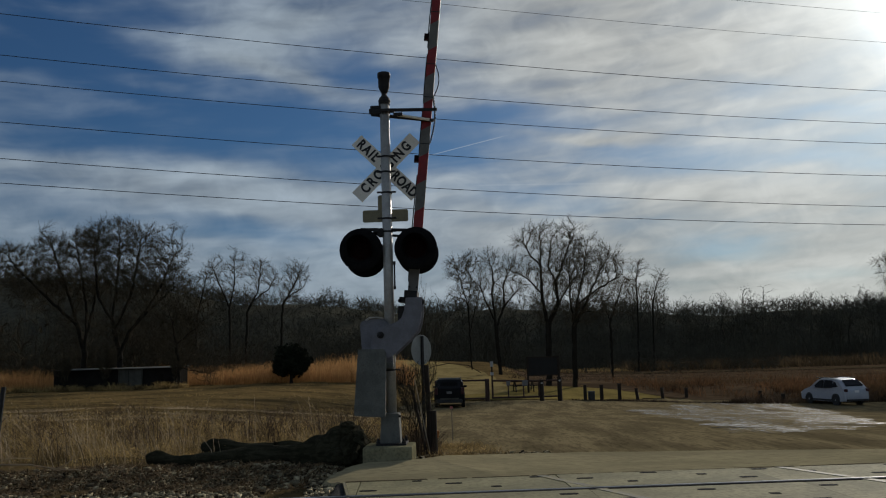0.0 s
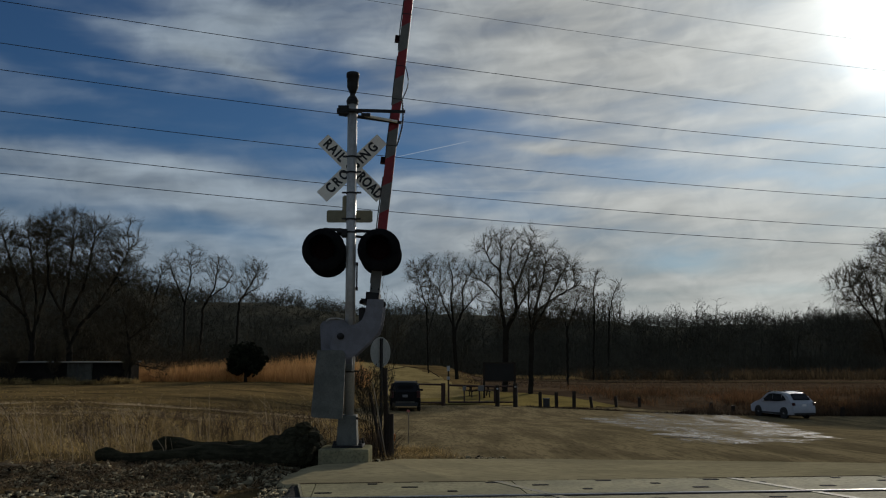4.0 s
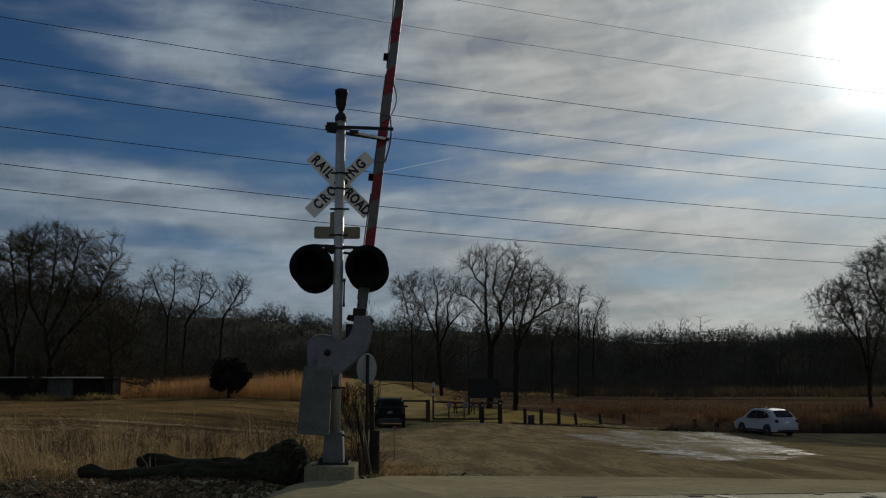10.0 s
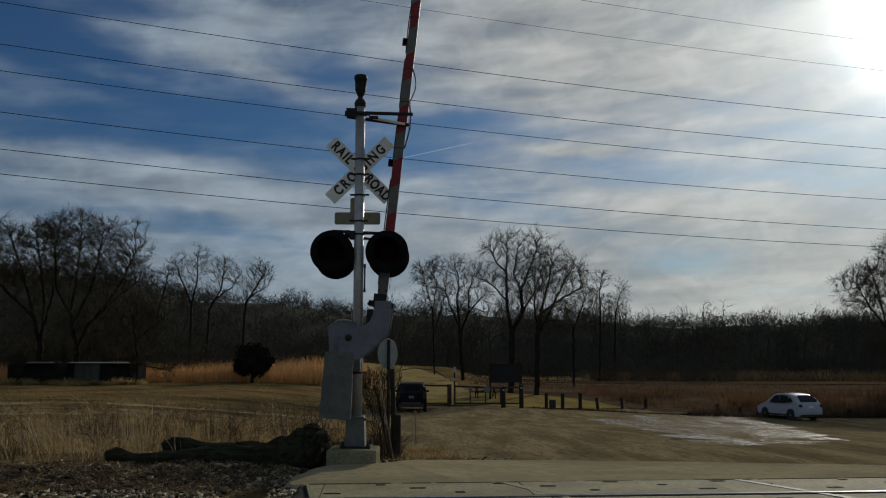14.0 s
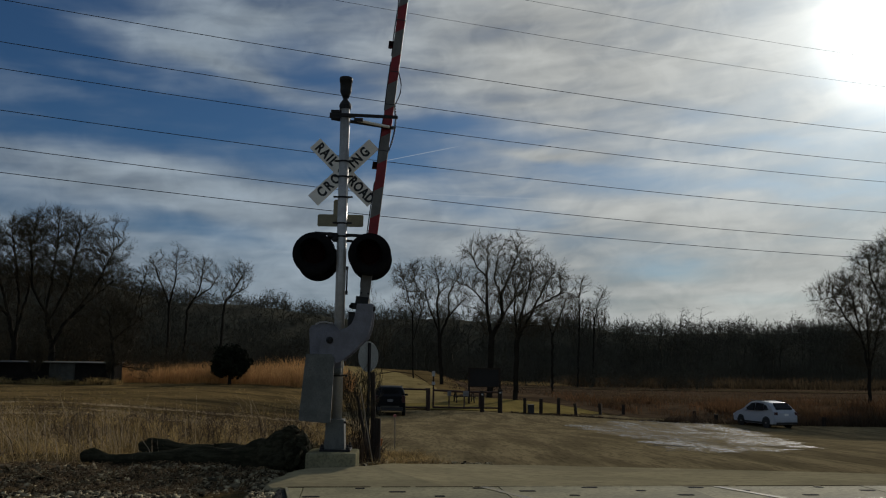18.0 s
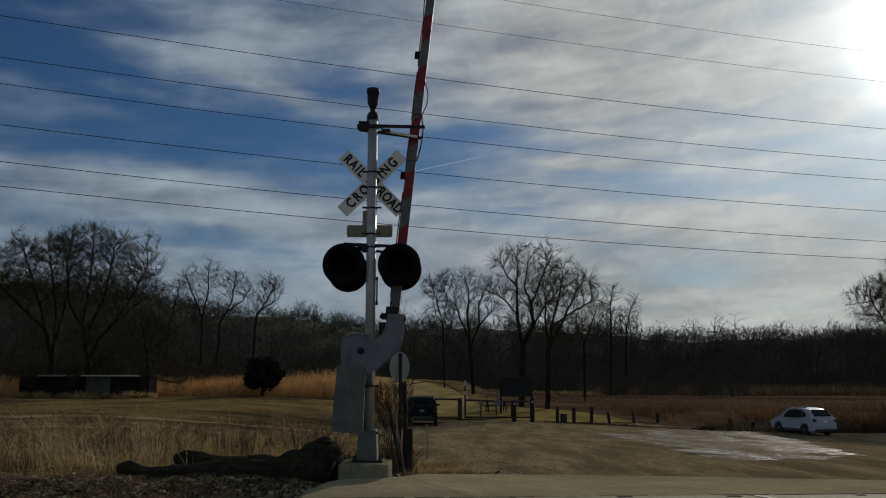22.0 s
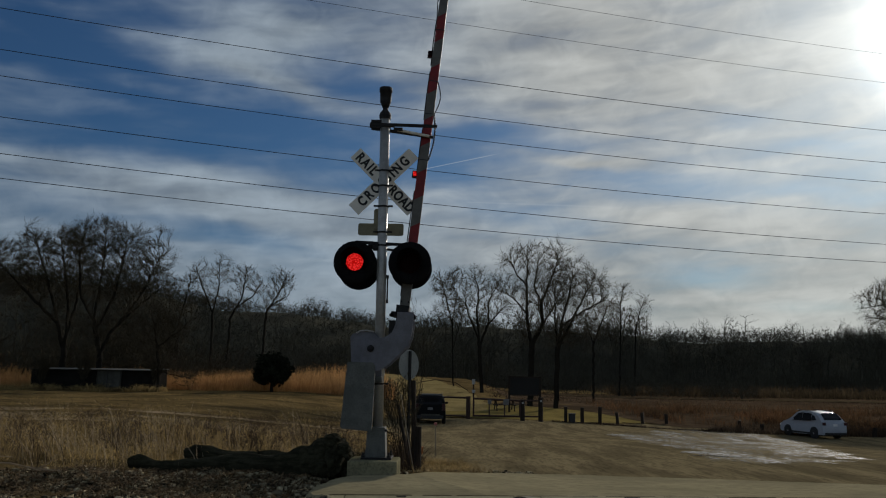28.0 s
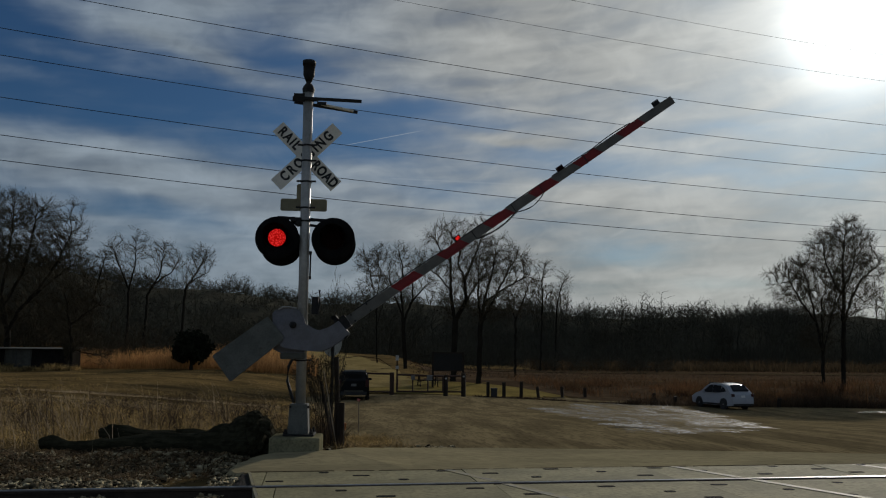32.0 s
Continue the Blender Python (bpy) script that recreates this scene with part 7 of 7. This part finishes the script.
# ---------------------------------------------------------------- cars
def make_car(name, label, at, heading, length, width, prof, belt, glass_side, paint, rails, boxy, tail_z, size=1.0):
    """prof: the side view's outline (way forward from the middle, height)."""
    for _ in range(2):
        prof = [tuple(a[i] + (b[i] - a[i]) * f for i in (0, 1)) for a, b in zip(prof, prof[1:] + prof[:1]) for f in (0.25, 0.75)]
    x, y = at
    car = thing(name, label, "car", (x, y, g_at(x, y) + 0.02), heading)
    car.scale = (size, size, size)
    hw = width / 2

    def side(z):
        return hw - max(0.0, z - belt) * (0.22 if boxy else 0.24) - (0.10 * max(0.0, z - 1.5) / 0.27 if boxy else 0.0) - max(0.0, 0.45 - z) * 0.12

    bm = bmesh.new()
    stations = []
    for k, inset in ((-1, 0.05), (-0.93, 0.0), (-0.5, -0.012), (0.0, -0.02), (0.5, -0.012), (0.93, 0.0), (1, 0.05)):
        ring = []
        for py, pz in prof:
            cy, cz = 0.0, 0.8
            f = 1 - inset * 0.6
            pyy = py * f if abs(k) == 1 else py * (1 + (0.012 if abs(k) < 0.6 else 0.0))
            pzz = (pz - cz) * (1 - inset * 0.5) + cz
            ring.append(bm.verts.new((k * side(pz), pyy, pzz)))
        stations.append(ring)
    for a, b in zip(stations, stations[1:]):
        for i in range(len(prof)):
            j = (i + 1) % len(prof)
            bm.faces.new((a[i], a[j], b[j], b[i]))
    bm.faces.new(stations[0][::-1])
    bm.faces.new(stations[-1])
    bmesh.ops.recalc_face_normals(bm, faces=bm.faces[:])
    body = part("body", bm, paint, car, "", True)
    body.data.set_sharp_from_angle(angle=radians(38))
    for s in (-1, 1):
        for pts in glass_side:
            bm = bmesh.new()
            a = [bm.verts.new((s * (side(pz) + 0.004), py, pz)) for py, pz in pts]
            b = [bm.verts.new((s * (side(pz) - 0.03), py, pz)) for py, pz in pts]
            k = len(pts)
            bm.faces.new(a)
            bm.faces.new(b[::-1])
            for i in range(k):
                bm.faces.new((a[i], b[i], b[(i + 1) % k], a[(i + 1) % k]))
            bmesh.ops.recalc_face_normals(bm, faces=bm.faces[:])
            part("side_window", bm, "glass", car, "dark side glass")
    # rear and front glass on the sloping ends
    def sloped(name, lo, hi, inset, mname, out):
        bm = bmesh.new()
        (y0, z0), (y1, z1) = lo, hi
        d = Vector((0, y1 - y0, z1 - z0)).normalized()
        nrm = Vector((0, -d.z, d.y)) * (1 if out < 0 else -1)
        q = [(-(side(z0) - inset), y0, z0), ((side(z0) - inset), y0, z0), ((side(z1) - inset), y1, z1), (-(side(z1) - inset), y1, z1)]
        a = [bm.verts.new(Vector(p) + nrm * (0.03 if boxy else 0.075)) for p in q]
        b = [bm.verts.new(Vector(p) - nrm * 0.03) for p in q]
        bm.faces.new(a)
        bm.faces.new(b[::-1])
        for i in range(4):
            bm.faces.new((a[i], b[i], b[(i + 1) % 4], a[(i + 1) % 4]))
        bmesh.ops.recalc_face_normals(bm, faces=bm.faces[:])
        part(name, bm, mname, car)

    rear = -length / 2
    sloped("rear_window", (rear + (0.10 if boxy else 0.22), belt + (0.05 if boxy else 0.20)), (rear + (0.26 if boxy else 0.66), prof_top(prof) - 0.16), 0.12 if boxy else 0.24, "glass", -1)
    sloped("windscreen", (length * (0.27 if boxy else 0.25), belt + 0.06), (length * (0.13 if boxy else 0.09), prof_top(prof) - 0.09), 0.1, "glass", 1)
    for s in (-1, 1):
        bm = bmesh.new()
        box(bm, (s * (hw - 0.12), rear + 0.05, tail_z), (0.2, 0.16, 0.2 if not boxy else 0.42), bevel=0.03)
        part("tail_lamp", bm, "tail", car, "red tail lamp")
        bm = bmesh.new()
        box(bm, (s * (hw - 0.16), length / 2 - 0.12, 0.72), (0.28, 0.2, 0.14), bevel=0.03)
        part("headlight", bm, "chrome", car)
        bm = bmesh.new()
        box(bm, (s * (hw + 0.07), length * 0.16, belt + 0.08), (0.18, 0.1, 0.13), bevel=0.03)
        part("mirror", bm, paint, car)
        if rails:
            bm = bmesh.new()
            tube(bm, [(s * (side(1.6) - 0.08), 0.7, prof_top(prof) + 0.02), (s * (side(1.6) - 0.08), -1.5, prof_top(prof) + 0.02)], 0.025, 6)
            part("roof_rail", bm, "trim", car)
        bm = bmesh.new()
        box(bm, (s * (hw - 0.02), 0.0, 0.33), (0.05, length * 0.5, 0.12), bevel=0.01)
        part("sill", bm, "trim", car)
    bm = bmesh.new()
    box(bm, (0, rear + 0.02, 0.42 if boxy else 0.36), (width * 0.86, 0.16, 0.22 if boxy else 0.13), bevel=0.03)
    bumper = part("rear_bumper", bm, "trim", car, "black lower bumper")
    if boxy:
        bm = bmesh.new()
        box(bm, (0, rear - 0.07, 0.56), (width * 0.62, 0.04, 0.10), bevel=0.01)
        part("bumper_strip", bm, "shed_door" if boxy else "chrome", bumper, "dull grey bumper step")
    bm = bmesh.new()
    box(bm, (0, rear - 0.015 + (0.0 if boxy else 0.02), 0.92), (0.32, 0.03, 0.15), bevel=0.004)
    part("number_plate", bm, "dull_plate" if boxy else "plate", car, "pale number plate")
    for s in (-1, 1):
        for wy in (-0.29, 0.3):
            c = (s * (hw - 0.21), wy * length, 0.34)
            bm = bmesh.new()
            lathe(bm, c, (c[0] + s, c[1], c[2]), [(0, 0.30), (0.03, 0.345), (0.19, 0.345), (0.222, 0.31), (0.224, 0.24), (0.19, 0.22)], 28)
            tyre = part("wheel", bm, "rubber", car, "black tyre")
            bm = bmesh.new()
            lathe(bm, (c[0] + s * 0.188, c[1], c[2]), (c[0] + s, c[1], c[2]), [(0, 0.225), (0.012, 0.222), (0.02, 0.06), (0.03, 0.05)], 20)
            part("rim", bm, "alloy" if not boxy else "trim", tyre)
            bm = bmesh.new()
            lathe(bm, (s * (hw - 0.09), c[1], 0.37), (s * 9, c[1], 0.37), [(0, 0.405), (0.084, 0.405), (0.094, 0.40)], 28)
            part("wheel_arch", bm, "trim", body)
    return car


def prof_top(prof):
    return max(p[1] for p in prof)


CROSS = [(-2.30, 0.32), (-2.33, 0.62), (-2.30, 0.98), (-2.18, 1.10), (-1.90, 1.33), (-1.50, 1.53), (-0.95, 1.61), (-0.2, 1.635), (0.35, 1.58), (0.72, 1.44), (1.22, 1.12), (1.75, 1.02), (2.12, 0.88), (2.30, 0.68), (2.32, 0.42), (2.22, 0.26), (0, 0.22), (-2.2, 0.26)]
CROSS_GLASS = [[(-1.62, 1.18), (-1.36, 1.38), (-1.14, 1.45), (-1.10, 1.13)], [(-1.05, 1.11), (-1.08, 1.49), (-0.2, 1.52), (-0.18, 1.08)], [(-0.1, 1.08), (-0.12, 1.52), (0.3, 1.48), (0.98, 1.08)]]
def taller(pts):
    return [(y, z if z < 0.95 else 0.95 + (z - 0.95) * 1.24) for y, z in pts]


CROSS, CROSS_GLASS = taller(CROSS), [taller(g) for g in CROSS_GLASS]
make_car("white_crossover", "white crossover car parked facing the grass", (22.15, 52.6), 14, 4.66, 1.84, CROSS, 1.07, CROSS_GLASS, "white_car", True, False, 1.0, 0.91)
SUV = [(-2.24, 0.36), (-2.27, 0.66), (-2.22, 1.02), (-2.14, 1.16), (-2.02, 1.60), (-1.86, 1.72), (-1.2, 1.77), (0.3, 1.76), (0.66, 1.66), (1.18, 1.16), (1.9, 1.06), (2.2, 0.95), (2.26, 0.6), (2.2, 0.34), (0, 0.28), (-2.16, 0.3)]
SUV_GLASS = [[(-1.95, 1.18), (-1.85, 1.58), (-1.15, 1.63), (-1.15, 1.16)], [(-1.05, 1.16), (-1.05, 1.63), (-0.2, 1.64), (-0.2, 1.14)], [(-0.1, 1.14), (-0.1, 1.64), (0.34, 1.62), (0.86, 1.14)]]
make_car("dark_suv", "black boxy SUV parked before the gate", (-1.63, 48.6), 1, 4.5, 1.84, SUV, 1.1, SUV_GLASS, "dark_car", True, True, 1.02, 0.93)


# ---------------------------------------------------------------- power lines
def make_lines():
    a, b = np.array([-15.5, 27.0]), np.array([23.5, 42.0])
    for z0, z1, sag, r in ((13.92, 14.44, 0.34, 0.013), (12.41, 12.71, 0.34, 0.013), (11.46, 11.66, 0.34, 0.013), (10.0, 9.98, 0.32, 0.013), (8.71, 8.39, 0.30, 0.013), (7.85, 7.46, 0.30, 0.013), (16.16, 17.07, 0.3, 0.008), (17.68, 18.67, 0.3, 0.008)):
        pts = []
        for i in range(61):
            s = -1.0 + 3.0 * i / 60
            p = a + (b - a) * s
            pts.append((p[0], p[1], z0 + (z1 - z0) * s - sag * 4 * s * (1 - s)))
        v, f = tubes(pts[:-1], pts[1:], [r] * 60, [r] * 60, 5)
        ob = new("power_line", from_arrays("power_line", v, f, "line"))
        tagged(ob, "thin dark overhead power line", "power line", "overhead power lines", "structure")


make_lines()


# ---------------------------------------------------------------- what moves
# seconds, boom angle above the horizontal
ARM = [(0, 84.0), (28.9, 84.0), (29.2, 83.4), (29.4, 81.0), (29.6, 77.5), (29.8, 72.3), (30.0, 66.2), (30.3, 61.5), (30.6, 56.9), (30.9, 52.1), (31.2, 47.5), (31.5, 42.8), (31.8, 38.0), (32.0, 35.3)]
# seconds at which each lamp turns on and off
LIT = (((26.77, 27.37), (27.97, 28.57), (29.23, 29.77), (30.43, 30.97), (31.57, 33)), ((27.37, 27.97), (28.57, 29.17), (29.83, 30.37)))
ARM_LIT = (((26.77, 27.37), (27.97, 28.57), (29.23, 29.77), (30.43, 30.97), (31.57, 33)), ((31.23, 31.5),))


def flash_rows(at, spans):
    rows = [(0.0, 0.0)]
    for on, off in spans:
        if on > 0:
            rows += [(on - 0.1, 0.0), (on - 0.067, 60.0), (on - 0.033, 120.0), (on, 180.0)]
        if off < 32:
            rows += [(off - 0.1, 180.0), (off - 0.067, 240.0), (off - 0.033, 300.0), (off, 360.0)]
    last = rows[-1][1]
    rows = [(t, a) for i, (t, a) in enumerate(rows) if i == 0 or frame(t) > frame(rows[i - 1][0])]
    rows.append((32.0, last))
    return [(t, pose(*at, 0, 0, a)) for t, a in rows]


def motions():
    walk(gate, [(t, pose(*PIVOT, 0, BOOM_ANGLE - a, 0)) for t, a in ARM])
    for ob, at, spans in zip(FLASH, LAMP_AT, LIT):
        walk(ob, flash_rows(at, spans))
    for ob, at, spans in zip(ARM_FLASH, ARM_AT, ARM_LIT):
        walk(ob, flash_rows(at, spans))


motions()
